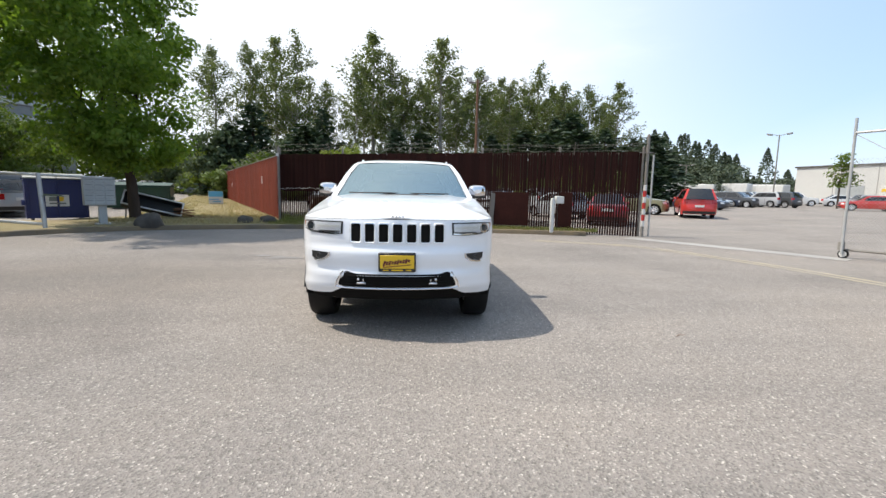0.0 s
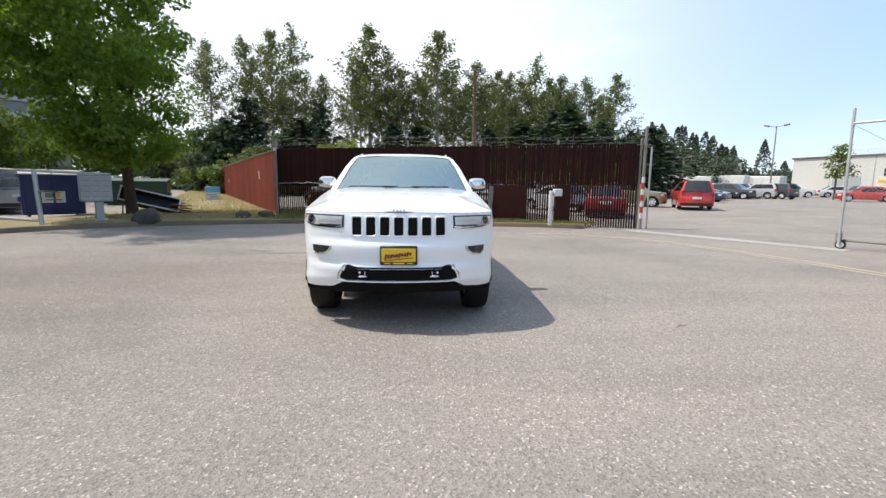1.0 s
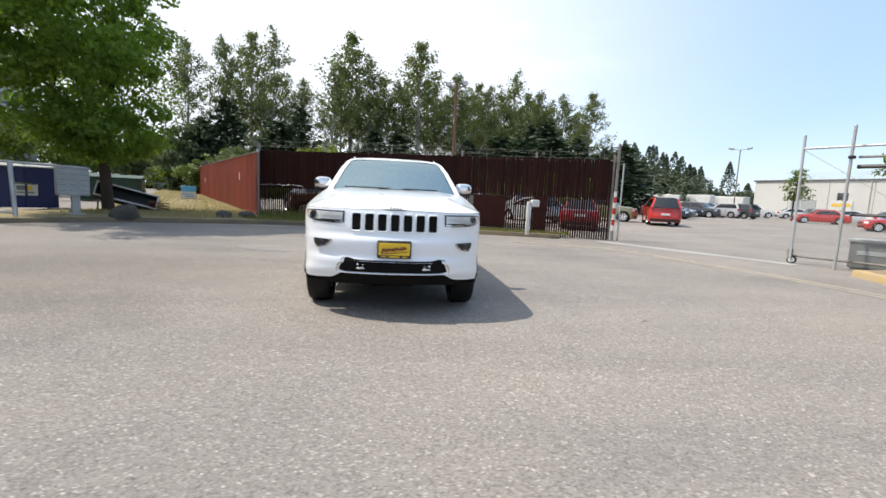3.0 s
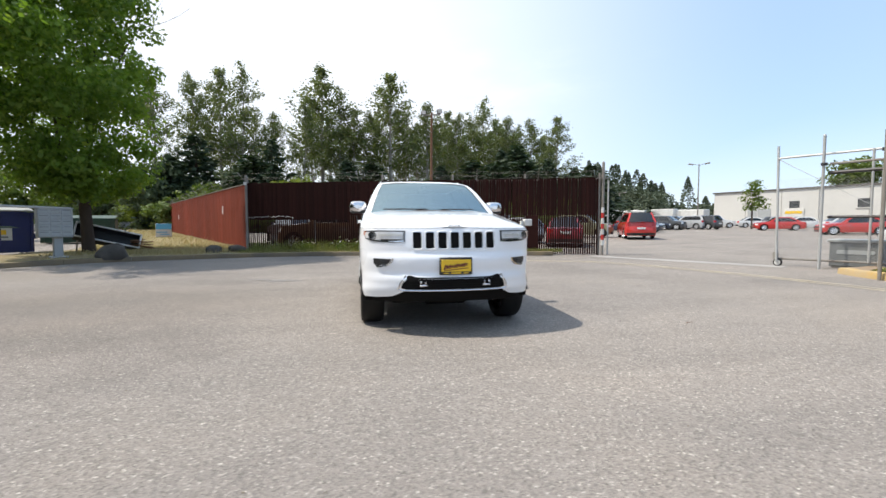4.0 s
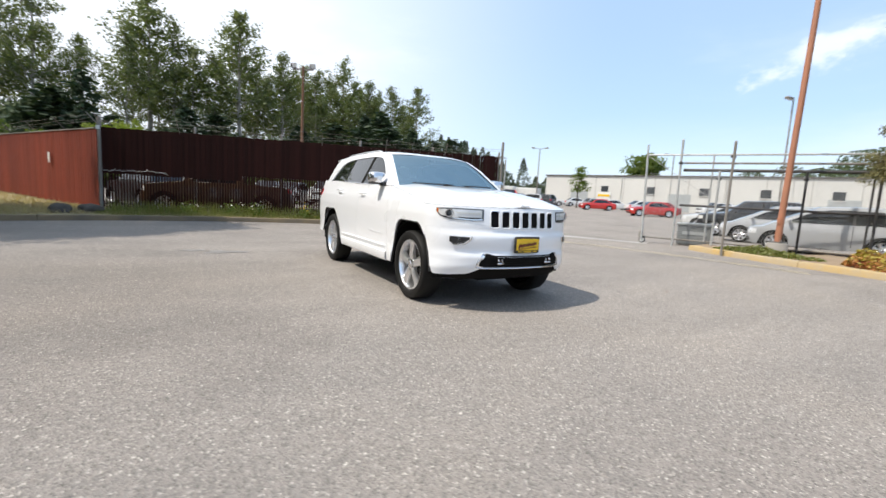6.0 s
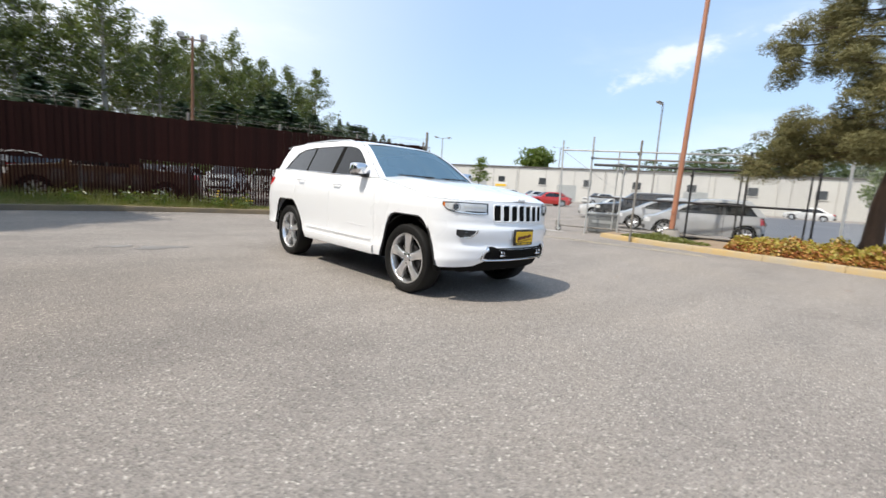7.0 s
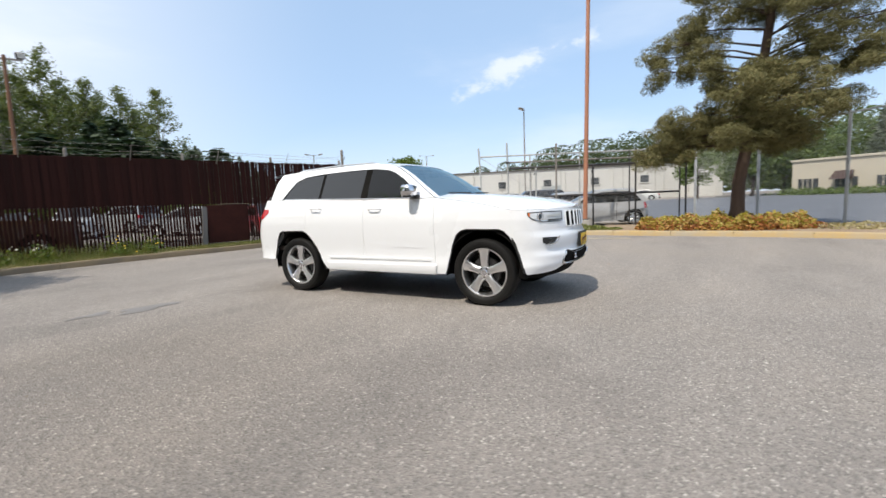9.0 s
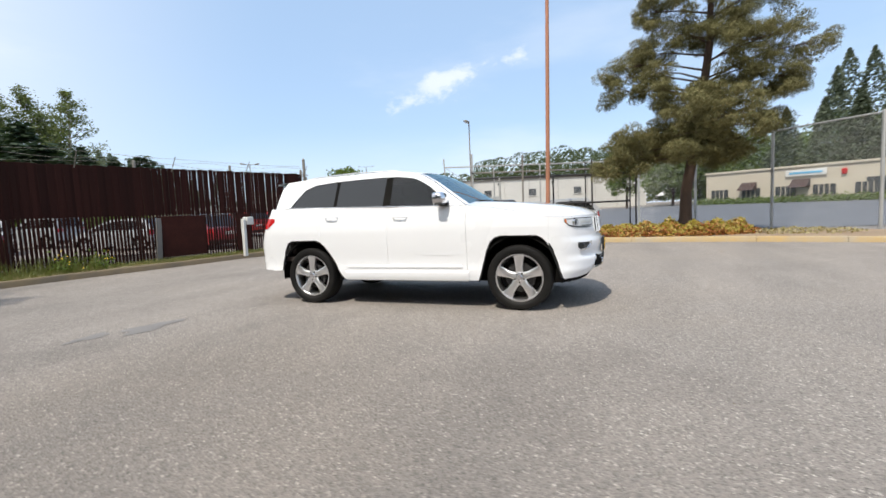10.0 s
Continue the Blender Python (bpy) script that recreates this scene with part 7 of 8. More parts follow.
white_sedan = park("sedan", "paint_white", "white saloon parked in the open yard", 22.6, 10.0, -0.45, 0.89, YARD)
red_sedan = park("sedan", "paint_red", "bright red saloon parked in the open yard", 35.8, 23.6, -0.8, 0.55, YARD)
tagged(copy_thing(red_sedan, pose(42.8, 36.2, rise(42.8, 36.2), 0, 0, heading(-0.8, 0.55))), "bright red saloon standing alone in the yard")
maroon = park("sedan", "paint_maroon", "dark red saloon parked in the open yard", 39.3, 25.4, -0.8, 0.55, YARD)
van = park("van", "paint_red", "bright red minivan standing in the yard seen from behind", 19.15, 24.7, 0.44, 0.90, YARD)
khaki = park("suv", "paint_khaki", "pale khaki compact off-road car in the yard", 17.2, 25.6, 0.80, -0.6, YARD)
black_sedan = park("sedan", "paint_navy", "dark blue saloon parked in a row in the yard", 28.0, 34.5, 0.55, -0.80, YARD)
white_suv2 = park("suv", "paint_white", "white off-road car parked in a row in the yard", 45.0, 50.6, 0.55, -0.80, YARD)
grey_suv = park("suv", "paint_grey", "dark grey off-road car parked in a row in the yard", 37.0, 42.0, 0.55, -0.80, YARD)
pick = park("suv", "paint_silver", "silver off-road car parked at the end of the row", 47.0, 53.0, 0.3, -0.9, YARD)
FAR = [black_sedan, white_suv2, grey_suv, maroon, pick, silver, white_sedan, red_sedan]
r5 = random.Random(8)
ROWED = [black_suv, white_sedan, black_sedan, black_sedan, black_suv, grey_suv, white_sedan, black_suv, white_suv2, white_sedan]
for k in range(10):
    f = k / 9
    x, y = 30.5 + 18 * f, 38 + 15 * f
    if k in (2,):
        continue
    copy_thing(ROWED[k], pose(x + r5.uniform(-0.4, 0.4), y, rise(x, y), 0, 0, heading(0.55, -0.80) + r5.uniform(-5, 5)))
for row, (D, n, a0, a1) in enumerate(((64, 9, 28.5, 40.0), (74, 10, 28.0, 40.5), (86, 10, 27.5, 40.5), (97, 8, 27.5, 41.0))):
    for k in range(n):
        x, y, z = at_angle(a0 + (a1 - a0) * (k + r5.uniform(0.2, 0.8)) / n, D)
        copy_thing(FAR[r5.choice((1, 5, 6, 2, 0, 4, 2, 3))], pose(x, y, z, 0, 0, r5.choice((20, 200)) + r5.uniform(-6, 6)))
for az, D in ((43.2, 74), (46.6, 76), (48.5, 70), (51, 68), (54, 62)):
    x, y, z = at_angle(az, D)
    copy_thing(FAR[r5.choice((1, 6, 5))], pose(x, y, z, 0, 0, r5.uniform(50, 80)))
# behind the slat fence
BEHIND = "cars behind the slat fence"
for x, y, src, ang, lab in ((5.2, 25.6, white_suv2, -30, "white off-road car behind the slat fence"), (3.0, 26.9, silver, -30, "silver hatchback in a row behind the slat fence"), (8.2, 22.5, silver, 205, "silver hatchback behind the slat fence"), (1.7, 28.6, white_sedan, -30, "white saloon behind the slat fence"), (-2.8, 27.5, grey_suv, 195, "dark grey off-road car behind the slat fence"),
                            (10.3, 18.0, maroon, math.degrees(math.atan2(0.4, -0.9)), "dark red saloon behind the slat fence"), (9.5, 31.0, pick, 190, "silver off-road car behind the slat fence")):
    tagged(copy_thing(src, pose(x, y, rise(x, y), 0, 0, ang)), lab, "", BEHIND)
old = park("truck", "paint_tan", "old brown pickup behind the slat fence", -3.4, 14.95, -0.97, 0.2, BEHIND)
rack = thing("truck_rack", "white pipe rack over the old pickup", "rack", pose(-3.4, 14.95, 0, 0, 0, heading(-0.97, 0.2)))
for sx in (-0.8, 0.8):
    part("side_pipe", Geo().tube([(sx, 0.6, 1.0), (sx, 0.6, 1.86), (sx, 4.1, 1.86), (sx, 4.1, 1.0)], 0.03, 6), "white_metal", rack)
part("cross_pipe", Geo().tube([(-0.8, 0.6, 1.86), (0.8, 0.6, 1.86)], 0.03, 6), "white_metal", rack)
part("cross_pipe", Geo().tube([(-0.8, 4.1, 1.86), (0.8, 4.1, 1.86)], 0.03, 6), "white_metal", rack)
for k in range(13):
    x, y, z = at_angle(27.5 + 1.05 * k, 103 + 3 * (k % 3))
    t = thing("box_trailer", "white box trailer far across the yard", "trailer", pose(x, y, z, 0, 0, 20 + 9 * (k % 4)), "trailers beyond the yard")
    part("box", Geo().box((0, 0, 2.15 + 0.2 * (k % 2)), (2.3, 4.6, 2.2), 0.10), "white_metal", t)
    for sy in (-2.0, -1.0, 2.0):
        part("wheel", Geo().lathe([(-1.25, 0.3), (-1.25, 0.5), (1.25, 0.5), (1.25, 0.3)], 12, "X", (0, sy, 0.5)), "rubber", t)
    part("chassis", Geo().box((0, 0, 0.85), (1.2, 5.2, 0.25), 0.03), "dark_metal", t)
tagged(copy_thing(grey_suv, pose(-4.9, 20.6, 0, 0, 0, heading(-0.44, 0.9))), "dark off-road car at the fence corner", "", BEHIND)
# left lot
for x, y, src, ang in ((-18.9, 15.6, silver, 250), (-20.9, 17.6, grey_suv, 250), (-22.8, 19.6, white_sedan, 250), (-25.0, 22.0, black_sedan, 250), (-36, 62, white_suv2, 80), (-30.6, 61.5, silver, 80), (-31, 46, pick, 60), (-34, 58, white_suv2, 60)):
    tagged(copy_thing(src, pose(x, y, rise(x, y), 0, 0, ang)), "", "", "cars in the lot beyond the lawn")

# ---- gate, fences and poles on the far side ----
def mesh_panel(parent, a, b, z0, z1, pitch=0.075, r=0.0016):
    """Diamond wire netting as two sets of slanting wires."""
    g = Geo()
    d = (b - a)
    L, h = d.length, z1 - z0
    d.normalize()
    n = Vector((-d.y, d.x, 0))
    s = -h
    while s < L:
        for flip in (0, 1):
            t0, t1 = max(0.0, s), min(L, s + h)
            if t1 - t0 < 0.02:
                continue
            za, zb_ = z0 + (t0 - s), z0 + (t1 - s)
            if flip:
                za, zb_ = z1 - (t0 - s), z1 - (t1 - s)
            p, q = a + d * t0 + Vector((0, 0, za)), a + d * t1 + Vector((0, 0, zb_))
            w = Vector((0, 0, r * 1.4))
            o = n * r * (1 if flip else -1)
            g.add([p - w + o, p + w + o, p + n * r * 1.6 + o, q - w + o, q + w + o, q + n * r * 1.6 + o], [(0, 1, 4, 3), (1, 2, 5, 4), (2, 0, 3, 5)])
        s += pitch
    me = bpy.data.meshes.new("wire_mesh")
    me.from_pydata([tuple(v) for v in g.v], [], g.f)
    me.materials.append(M["galv"])
    ob = part("wire_mesh", me, None, parent)
    return ob


def post(parent, x, y, z1, r=0.04, material="galv", lean=(0, 0), name="post"):
    return part(name, Geo().tube([(x, y, 0), (x + lean[0], y + lean[1], z1)], r, 10).lathe([(z1, r * 1.15), (z1 + 0.03, r * 0.8), (z1 + 0.04, 0.001)], 10, "Z", (x + lean[0], y + lean[1], 0)), material, parent)


gate = thing("sliding_gate", "open chain-link sliding gate with barbed-wire arms", "gate")
GA, GB = Vector((10.12, 4.86, 0)), Vector((13.35, -1.75, 0))
gd = (GB - GA).normalized()
part("end_post", Geo().tube([GA + Vector((-0.06, -0.08, 0.10)), GA + Vector((0.12, 0.14, 3.22))], 0.030, 10), "galv", gate)
for z, r, mt in ((2.88, 0.028, "galv"), (0.20, 0.028, "galv_dull")):
    part("gate_rail", Geo().tube([GA + Vector((0.05, 0.05, z)), GB + Vector((0, 0, z))], r, 8), mt, gate)
for z, r in ((2.62, 0.03), (2.40, 0.045), (1.30, 0.035)):
    part("guide_rail", Geo().tube([GA + gd * 1.05 + Vector((0, 0, z)), GB + Vector((0, 0, z))], r, 8), "dark_metal" if z < 2.6 else "galv_dull", gate)
for k in range(1, 5):
    p = GA + gd * (7.35 * k / 4)
    part("gate_upright", Geo().tube([p + Vector((0, 0, 0.2)), p + Vector((0, 0, 2.9 if k < 4 else 2.4))], 0.026, 8), "galv" if k < 3 else "dark_metal", gate)
part("gate_brace", Geo().tube([GA + Vector((0.05, 0.05, 2.85)), GA + gd * 1.8 + Vector((0, 0, 1.6))], 0.008, 5), "galv", gate)
mesh_panel(gate, GA + Vector((0.03, 0.03, 0)), GB, 0.22, 2.30)
wh = new("gate_wheel")
wh.parent = gate
tyre = Geo().lathe([(-0.03, 0.05), (-0.03, 0.10), (0.03, 0.10), (0.03, 0.05)], 20, "X")
part("tyre", transformed(tyre, Matrix.Translation(GA + Vector((0.02, -0.05, 0.10))) @ Matrix.Rotation(math.atan2(gd.y, gd.x) + math.pi / 2, 4, "Z")), "rubber", wh)
hub = Geo().lathe([(-0.035, 0.001), (-0.035, 0.072), (0.035, 0.072), (0.035, 0.001)], 16, "X")
part("hub", transformed(hub, Matrix.Translation(GA + Vector((0.02, -0.05, 0.10))) @ Matrix.Rotation(math.atan2(gd.y, gd.x) + math.pi / 2, 4, "Z")), "white_metal", wh)
part("wheel_fork", Geo().box(tuple(GA + Vector((0.0, 0.0, 0.28))), (0.08, 0.12, 0.2), 0.01), "galv_dull", gate)
for i, (x, y, z1, mt, ln) in enumerate(((10.30, 3.85, 3.30, "galv", (0.08, 0.06)), (9.22, 1.80, 2.95, "galv_dull", (-0.05, -0.04)), (10.95, 3.00, 2.35, "galv", (0, 0)), (11.62, 1.05, 2.35, "dark_metal", (0, 0)), (12.1, -0.35, 2.9, "dark_metal", (0, 0)), (13.15, -1.95, 2.55, "dark_metal", (0, 0)))):
    t = thing("gate_guide_post", "tall steel guide post of the sliding gate", "post", None, "guide posts of the gate")
    post(t, x, y, z1, 0.032, mt, ln)
    part("roller_bracket", Geo().box((x + 0.06, y + 0.03, min(2.6, z1 - 0.2)), (0.14, 0.08, 0.07), 0.01), "dark_metal", t)
box = thing("utility_box", "low grey utility box behind the gate", "box", pose(11.35, 3.75, 0, 0, 0, 26))
part("case", Geo().box((0, 0, 0.36), (0.55, 1.0, 0.62), 0.02), "line_grey", box)
part("lid", Geo().box((0, 0, 0.70), (0.62, 1.08, 0.08), 0.02), "grey_metal", box)
part("label_band", Geo().box((-0.282, 0, 0.42), (0.008, 0.7, 0.10), 0.002), "grey_metal", box)
part("foot", Geo().box((0, 0, 0.03), (0.5, 0.9, 0.06), 0.01), "concrete", box)

pole = thing("orange_pole", "tall rust-orange steel lamp pole on a concrete footing", "pole", Matrix.Translation((10.74, 1.17, 0.0)))
part("footing", Geo().lathe([(0, 0.27), (0.38, 0.24), (0.42, 0.21), (0.42, 0.001)], 20, "Z"), "concrete", pole)
part("shaft", Geo().tube([(0, 0, 0.40), (0.02, -0.07, 4.0), (0.06, -0.22, 12.0)], [0.080, 0.072, 0.055], 14), "orange_pole", pole)
part("base_plate", Geo().box((0, 0, 0.43), (0.30, 0.30, 0.03), 0.005), "dark_metal", pole)
for sx in (-1, 1):
    for sy in (-1, 1):
        part("anchor_bolt", Geo().tube([(sx * 0.11, sy * 0.11, 0.42), (sx * 0.11, sy * 0.11, 0.50)], 0.014, 6), "galv_dull", pole)
part("hand_hole", Geo().box((-0.09, 0, 1.0), (0.02, 0.08, 0.16), 0.006), "orange_pole", pole)

link = thing("chain_link_fence", "tall grey chain-link fence with top rail", "fence", None, "", "structure")
FB, FA = Vector((6.44, -12.66, 0)), Vector((17.66, -2.30, 0))
ld = (FA - FB).normalized()
LL = (FA - FB).length
for k in range(6):
    p = FB + ld * LL * k / 5 * 1.0
    post(link, p.x, p.y, 3.55, 0.05, "galv", name="fence_post")
part("top_rail", Geo().tube([FB + Vector((0, 0, 3.52)), FA + Vector((0, 0, 3.52))], 0.028, 8), "galv", link)
part("bottom_wire", Geo().tube([FB + Vector((0, 0, 0.12)), FA + Vector((0, 0, 0.12))], 0.006, 5), "galv", link)
mesh_panel(link, FB, FA, 0.10, 3.5, 0.085, 0.0021)


def lamp_post(label, x, y, top, heads, r=0.07, arm=0.9, turn=0.0, group="yard lamp posts"):
    z = rise(x, y)
    t = thing("lamp_post", label, "street lamp", pose(x, y, z, 0, 0, turn), group)
    h = top - z
    part("shaft", Geo().tube([(0, 0, 0), (0, 0, h)], [r * 1.2, r * 0.8], 10), "galv_dull", t)
    part("footing", Geo().lathe([(0, 0.3), (0.5, 0.28), (0.52, 0.001)], 14, "Z"), "concrete", t)
    for sx in ((-1, 1) if heads == 2 else (1,)):
        hd = new("lamp_head")
        hd.parent = t
        part("arm", Geo().tube([(0, 0, h - 0.15), (sx * arm * 0.6, 0, h + 0.02)], 0.035, 6), "galv_dull", hd)
        part("housing", Geo().box((sx * arm, 0, h + 0.06), (0.62, 0.36, 0.16), 0.04, Matrix.Rotation(-sx * 0.18, 4, "Y")), "galv_dull", hd)
        part("lens", Geo().box((sx * arm, 0, h - 0.03), (0.46, 0.26, 0.03), 0.008, Matrix.Rotation(-sx * 0.18, 4, "Y")), "white_metal", hd)
    return t


lamp_post("tall grey lamp post with two heads in the yard", 43.1, 46.1, 9.0, 2, 0.075, 0.95, -45)
lamp_post("tall dark lamp post with one head behind the gate", 37.3, 12.15, 9.95, 1, 0.065, 0.40, 160)
lamp_post("far lamp post with two heads beyond the yard", 93.0, 56.6, 13.4, 2, 0.14, 1.6, -60)
lamp_post("far lamp post with two heads beyond the rows", 52, 78, 7.6, 2, 0.10, 1.0, -30)
up = thing("utility_pole", "weathered brown wooden utility pole behind the fence", "pole", Matrix.Translation((4.83, 30.3, rise(4.83, 30.3))))
part("pole", Geo().tube([(0, 0, 0), (0.05, 0, 9.95)], [0.12, 0.08], 10), "brown_wood", up)
part("crossarm", Geo().box((0.05, 0, 9.75), (1.5, 0.09, 0.10), 0.01, Matrix.Rotation(-0.5, 4, "Z")), "galv_dull", up)
for sx in (-1, 1):
    fl = new("flood_lamp")
    fl.parent = up
    o = Matrix.Rotation(-0.5, 4, "Z") @ Vector((sx * 0.68, -0.05, 0))
    part("housing", Geo().box((o.x + 0.05, o.y, 9.98), (0.42, 0.22, 0.34), 0.05, Matrix.Rotation(-0.5, 4, "Z") @ Matrix.Rotation(0.35, 4, "X")), "dark_metal", fl)
    part("lens", Geo().box((o.x + 0.05, o.y - 0.13, 9.95), (0.34, 0.03, 0.26), 0.01, Matrix.Rotation(-0.5, 4, "Z") @ Matrix.Rotation(0.35, 4, "X")), "white_metal", fl)

# ---- buildings ----
def long_building():
    b = thing("long_warehouse", "long pale concrete warehouse with a dark roof edge", "building")
    A, B = Vector((60, 62, 0)), Vector((81, -7, 0))
    d = (B - A).normalized()
    n = Vector((d.y, -d.x, 0))
    n = n if n.dot(Vector((-1, -0.3, 0))) > 0 else -n
    L = (B - A).length
    z0, z1 = 0.6, 6.35
    ang = math.atan2(d.y, d.x)
    rot = Matrix.Rotation(ang, 4, "Z")
    c = (A + B) / 2 - n * 10
    part("wall_block", Geo().box((c.x, c.y, (z0 + z1) / 2), (L, 20, z1 - z0), 0.02, rot), "building_white", b)
    part("roof_edge", Geo().box((c.x, c.y, z1 + 0.10), (L + 0.4, 20.4, 0.22), 0.02, rot), "roof_dark", b)
    for k in range(9):
        p = A + d * L * (k + 0.5) / 9
        if k % 2 == 1 or k in (2, 4, 6):
            w = part("window", Geo().box((p.x + n.x * 0.03, p.y + n.y * 0.03, 4.0), (1.3, 0.10, 1.2), 0.02, rot), "window_far", b)
            part("window_frame", Geo().box((p.x + n.x * 0.06, p.y + n.y * 0.06, 3.35), (1.6, 0.16, 0.10), 0.01, rot), "building_white", w)
        part("downpipe", Geo().tube([p + d * 3 + n * 0.1 + Vector((0, 0, z0)), p + d * 3 + n * 0.1 + Vector((0, 0, z1))], 0.07, 6), "building_white", b)
    for k in range(1, 14):
        p = A + d * L * k / 14
        part("wall_joint", Geo().box((p.x + n.x * 0.012, p.y + n.y * 0.012, (z0 + z1) / 2), (0.07, 0.03, z1 - z0 - 0.1), 0, rot), "concrete", b)
    for k, f in enumerate((0.10, 0.34, 0.62)):
        p = A + d * L * f
        part("shutter_door", Geo().box((p.x + n.x * 0.02, p.y + n.y * 0.02, 2.1), (3.4, 0.12, 2.9), 0.02, rot), "grey_metal", b)
    s = part("sign", Geo().box((A.x + d.x * 12 + n.x * 0.1, A.y + d.y * 12 + n.y * 0.1, 2.8), (2.6, 0.10, 1.5), 0.02, rot), "white_metal", b, "white wall sign")
    part("sign_band", Geo().box((A.x + d.x * 12 + n.x * 0.17, A.y + d.y * 12 + n.y * 0.17, 2.9), (2.2, 0.04, 0.4), 0.01, rot), "plate_yellow", s)


long_building()


def tan_building():
    b = thing("tan_building", "low tan stucco shop building with dark awnings", "building")
    eye = (-6.0, -1.0)
    A3, B3 = at_angle(100.0, 66, eye), at_angle(124, 60, eye)
    A, B = Vector((A3[0], A3[1], 0)), Vector((B3[0], B3[1], 0))
    d = (B - A).normalized()
    n = Vector((d.y, -d.x, 0))
    n = n if n.dot(Vector((-1, 0.2, 0))) > 0 else -n
    L = (B - A).length
    ang = math.atan2(d.y, d.x)
    rot = Matrix.Rotation(ang, 4, "Z")
    z0, z1 = 0.4, 4.25
    c = (A + B) / 2 - n * 8
    part("wall_block", Geo().box((c.x, c.y, (z0 + z1) / 2), (L, 16, z1 - z0), 0.03, rot), "building_tan", b)
    part("parapet", Geo().box((c.x, c.y, z1 + 0.12), (L + 0.3, 16.3, 0.25), 0.03, rot), "building_tan", b)
    for k in range(5):
        p = A + d * (1.6 + 3.4 * k)
        w = part("window", Geo().box((p.x + n.x * 0.04, p.y + n.y * 0.04, 1.75), (1.9, 0.12, 1.1), 0.02, rot), "window_far", b)
        for q in (-0.45, 0.0, 0.45):
            part("mullion", Geo().box((p.x + d.x * q + n.x * 0.11, p.y + d.y * q + n.y * 0.11, 1.75), (0.07, 0.05, 1.1), 0, rot), "building_tan", w)
    for f in (4.8, 9.8):
        p = A + d * f + n * 0.05
        o = n * 1.3
        h = d * 0.8
        part("awning", Geo().add([p - h + Vector((0, 0, 3.0)), p + h + Vector((0, 0, 3.0)), p + h + o + Vector((0, 0, 2.1)), p - h + o + Vector((0, 0, 2.1)), p - h + Vector((0, 0, 2.1)), p + h + Vector((0, 0, 2.1))], [(0, 1, 2, 3), (0, 3, 4), (1, 5, 2)]), "awning", b, "dark fabric awning")
    p = A + d * 10.2 + n * 0.12
    s = part("shop_sign", Geo().box((p.x, p.y, 3.65), (3.6, 0.14, 0.7), 0.02, rot), "white_metal", b, "white shop sign with a blue band")
    part("sign_band", Geo().box((p.x + n.x * 0.09, p.y + n.y * 0.09, 3.65), (2.9, 0.05, 0.20), 0.01, rot), "sky_blue", s)
    p = A + d * 13.4 + n * 0.12
    part("wall_ornament", Geo().box((p.x, p.y, 3.5), (0.45, 0.14, 0.65), 0.10, rot), "red_lens", b, "small red wall ornament")
    p = A + d * 16.4 + n * 0.05
    part("bay_opening", Geo().box((p.x, p.y, 1.9), (2.6, 0.16, 1.7), 0.02, rot), "window_far", b)
    return A, d, n, L


TA, td, tn, TL = tan_building()
hedge = np.concatenate([leaves(rg, np.zeros((700, 3)) + np.array([(TA + td * f + tn * 1).x, (TA + td * f + tn * 1).y, 0.75]) + rg.normal(size=(700, 3)) * np.array([1.2, 1.0, 0.22]), 0.24, 0.18) for f in span(1, TL - 1, 14)])
tagged(part("hedge", quads("hedge", hedge, "wood_leaf"), None), "low clipped hedge before the tan building", "hedge", "", "stuff")
for k, f in enumerate((18.5, 23)):
    p = TA + td * f + tn * 2.2
    copy_thing(FAR[(0, 2, 3, 2)[k]], pose(p.x, p.y, rise(p.x, p.y), 0, 0, math.degrees(math.atan2(td.y, td.x)) + r5.choice((0, 180))))
tent = thing("white_canopy", "white peaked canopy far across the road", "canopy", pose(*at_angle(94.5, 82, (-4.8, -3.0))) @ Matrix.Diagonal((0.6, 0.6, 0.7, 1)))
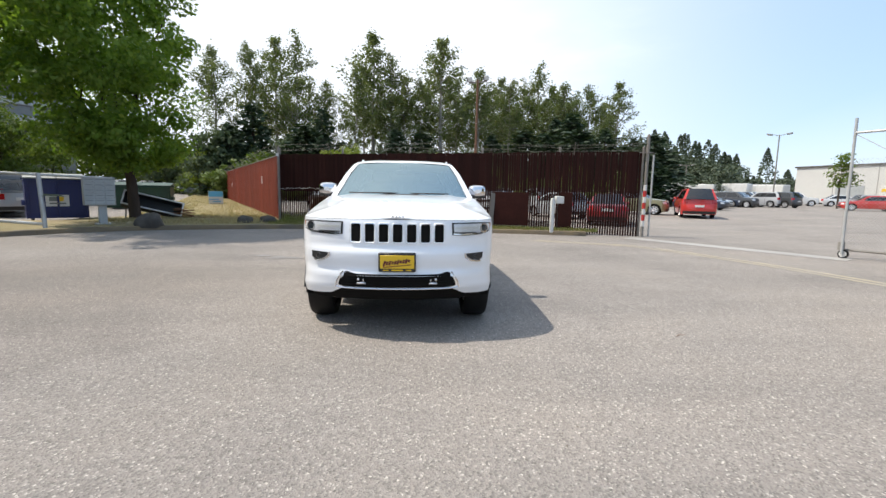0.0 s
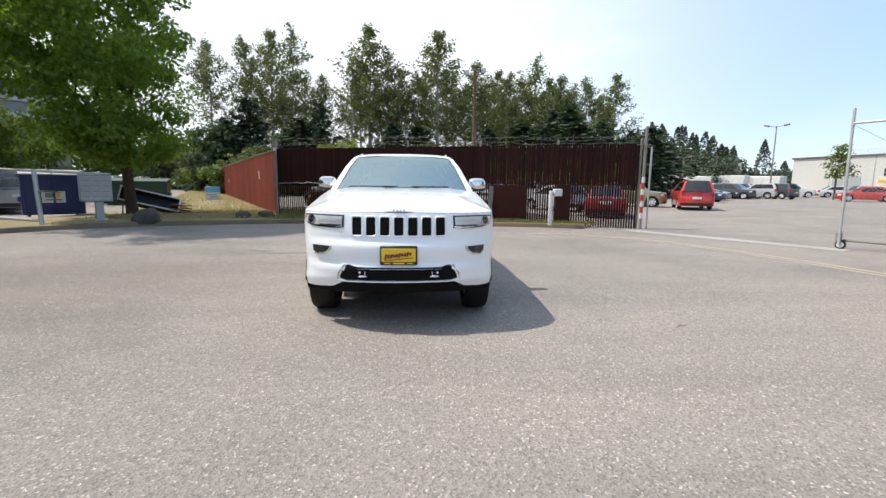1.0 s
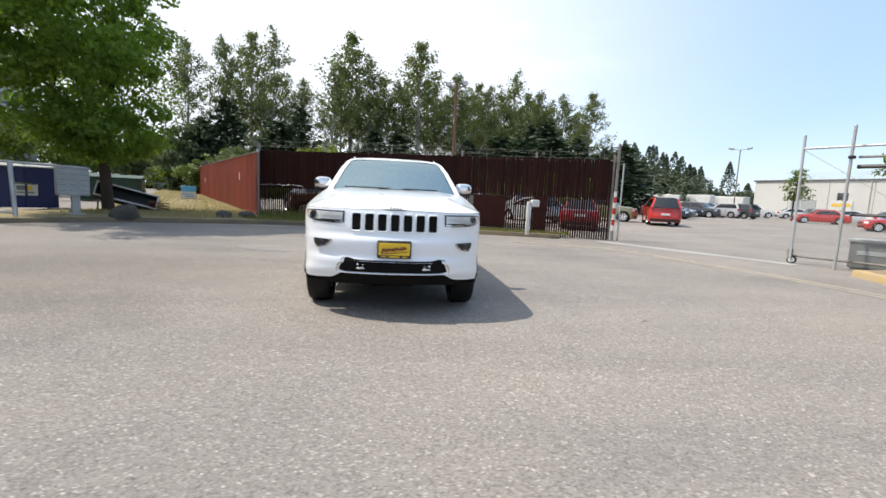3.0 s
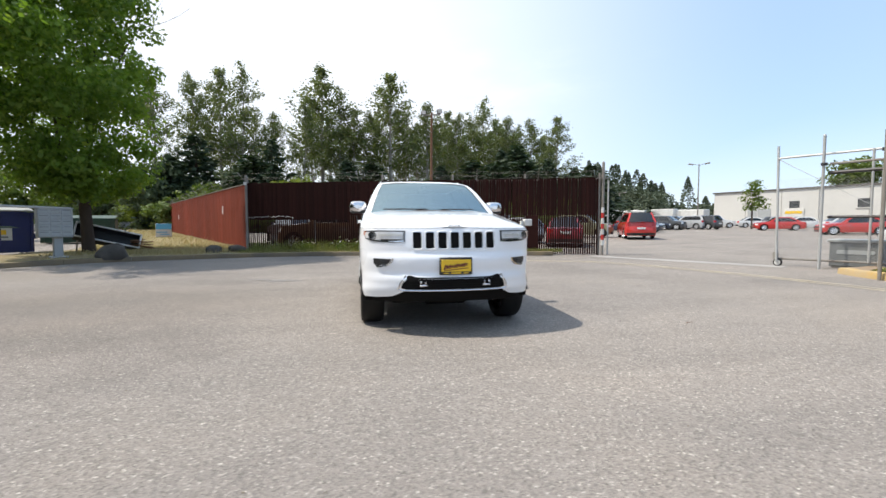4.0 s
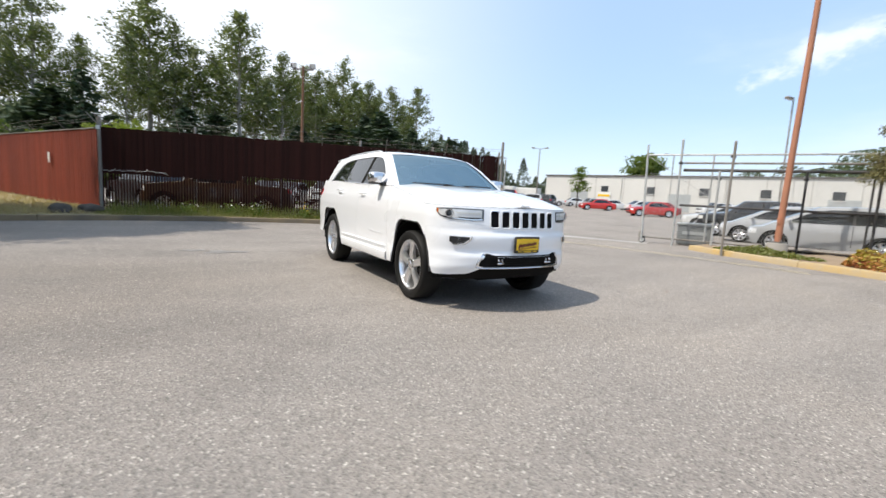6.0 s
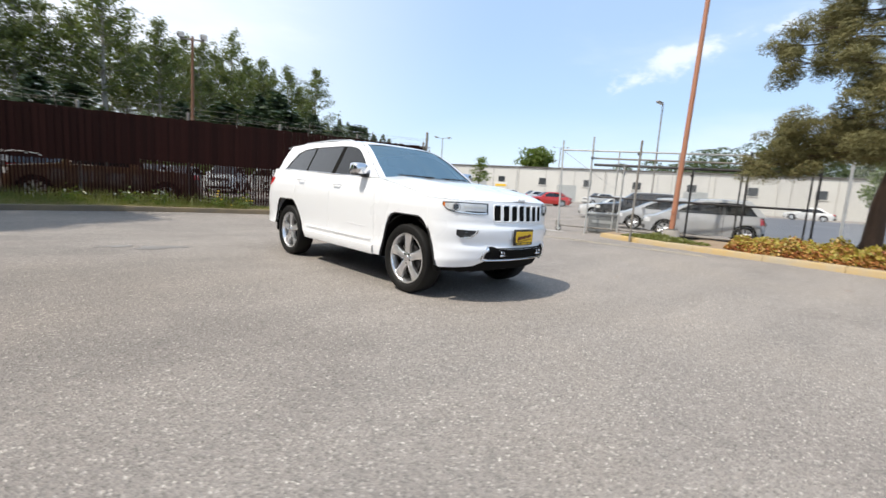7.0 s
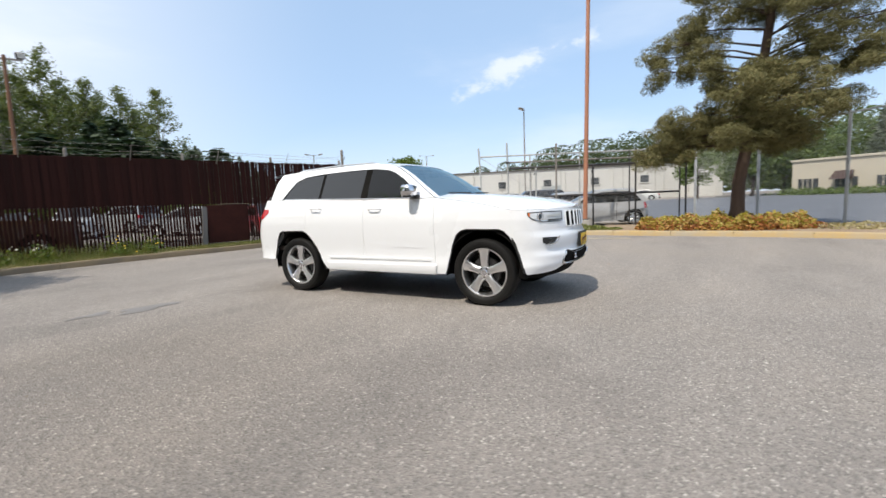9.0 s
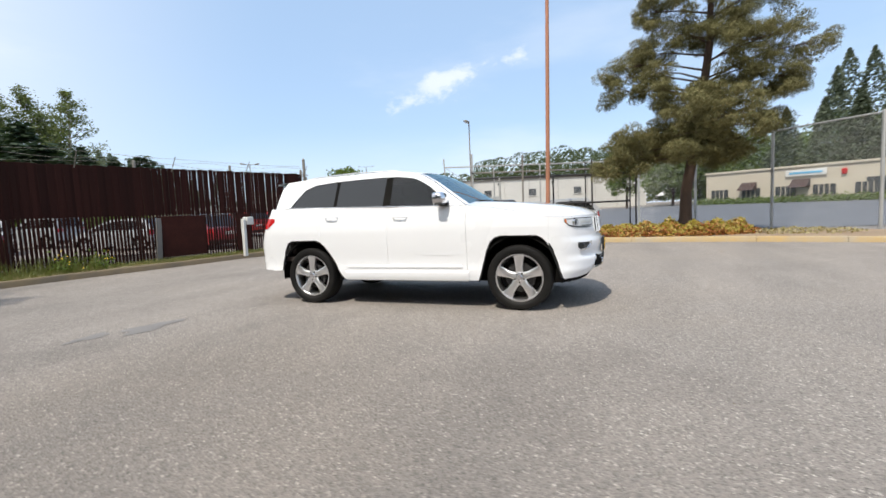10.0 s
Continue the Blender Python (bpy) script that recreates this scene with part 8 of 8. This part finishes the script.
part("roof", Geo().add([(-2, -2, 2.2), (2, -2, 2.2), (2, 2, 2.2), (-2, 2, 2.2), (0, 0, 3.3)], [(0, 1, 4), (1, 2, 4), (2, 3, 4), (3, 0, 4), (0, 3, 2, 1)]), "white_metal", tent)
for sx in (-1.9, 1.9):
    for sy in (-1.9, 1.9):
        part("leg", Geo().tube([(sx, sy, 0), (sx, sy, 2.25)], 0.05, 6), "white_metal", tent)
for k, az in enumerate((63, 70, 77, 83)):
    x, y, z = at_angle(az, 66, (-4.8, -3.0))
    copy_thing(FAR[(1, 4, 0, 6)[k]], pose(x, y, z, 0, 0, r5.uniform(0, 360)))
# grey industrial block behind the maple
blk = thing("grey_block", "grey industrial building with banded walls", "building")
x, y, z = at_angle(-43, 75)
rot = Matrix.Rotation(radians(40), 4, "Z")
part("wall_block", Geo().box((x, y, 5.0), (18, 14, 10.0), 0.05, rot), "line_grey", blk)
for z in (6.6, 8.6, 10.4):
    part("wall_band", Geo().box((x, y, z), (18.4, 14.4, 0.7), 0.05, rot), "grey_metal", blk)
part("roof", Geo().box((x, y, 12.0), (18.8, 14.8, 0.4), 0.05, rot), "roof_dark", blk)
part("upper_wall", Geo().box((x, y, 10.95), (18.0, 14.0, 1.9), 0.05, rot), "line_grey", blk)
for k in range(7):
    q = Vector((x, y, 0)) + rot @ Vector((-7.5 + 2.5 * k, -7.25, 0))
    part("window", Geo().box((q.x, q.y, 7.6), (1.6, 0.7, 0.8), 0.02, rot), "window_far", blk)
# three unseen conifers, added on the left outside the camera's view
for x, y, sx, sz in ((-17.5, -3.0, 1.7, 1.3), (-19.0, 5.0, 1.8, 1.45), (-16.5, -11.0, 1.6, 1.2)):
    copy_thing(base_con[1], Matrix.Translation((x, y, 0)) @ Matrix.Diagonal((sx, sx, sz, 1)))
# unseen row of trees, added only to be mirrored in the car's windows
for k in range(11):
    x, y = -33 - 5 * math.sin(k * 2.1), -26 + 6.0 * k
    s = 0.95 + 0.25 * math.sin(k * 1.7)
    src = base_con[k % 3] if k % 3 else base_pop[k % 4]
    copy_thing(src, Matrix.Translation((x, y, rise(x, y))) @ Matrix.Rotation(k * 1.1, 4, "Z") @ Matrix.Diagonal(((1.5, 1.5, 1.05, 1) if k % 3 else (1.5, 1.5, 0.62, 1))))
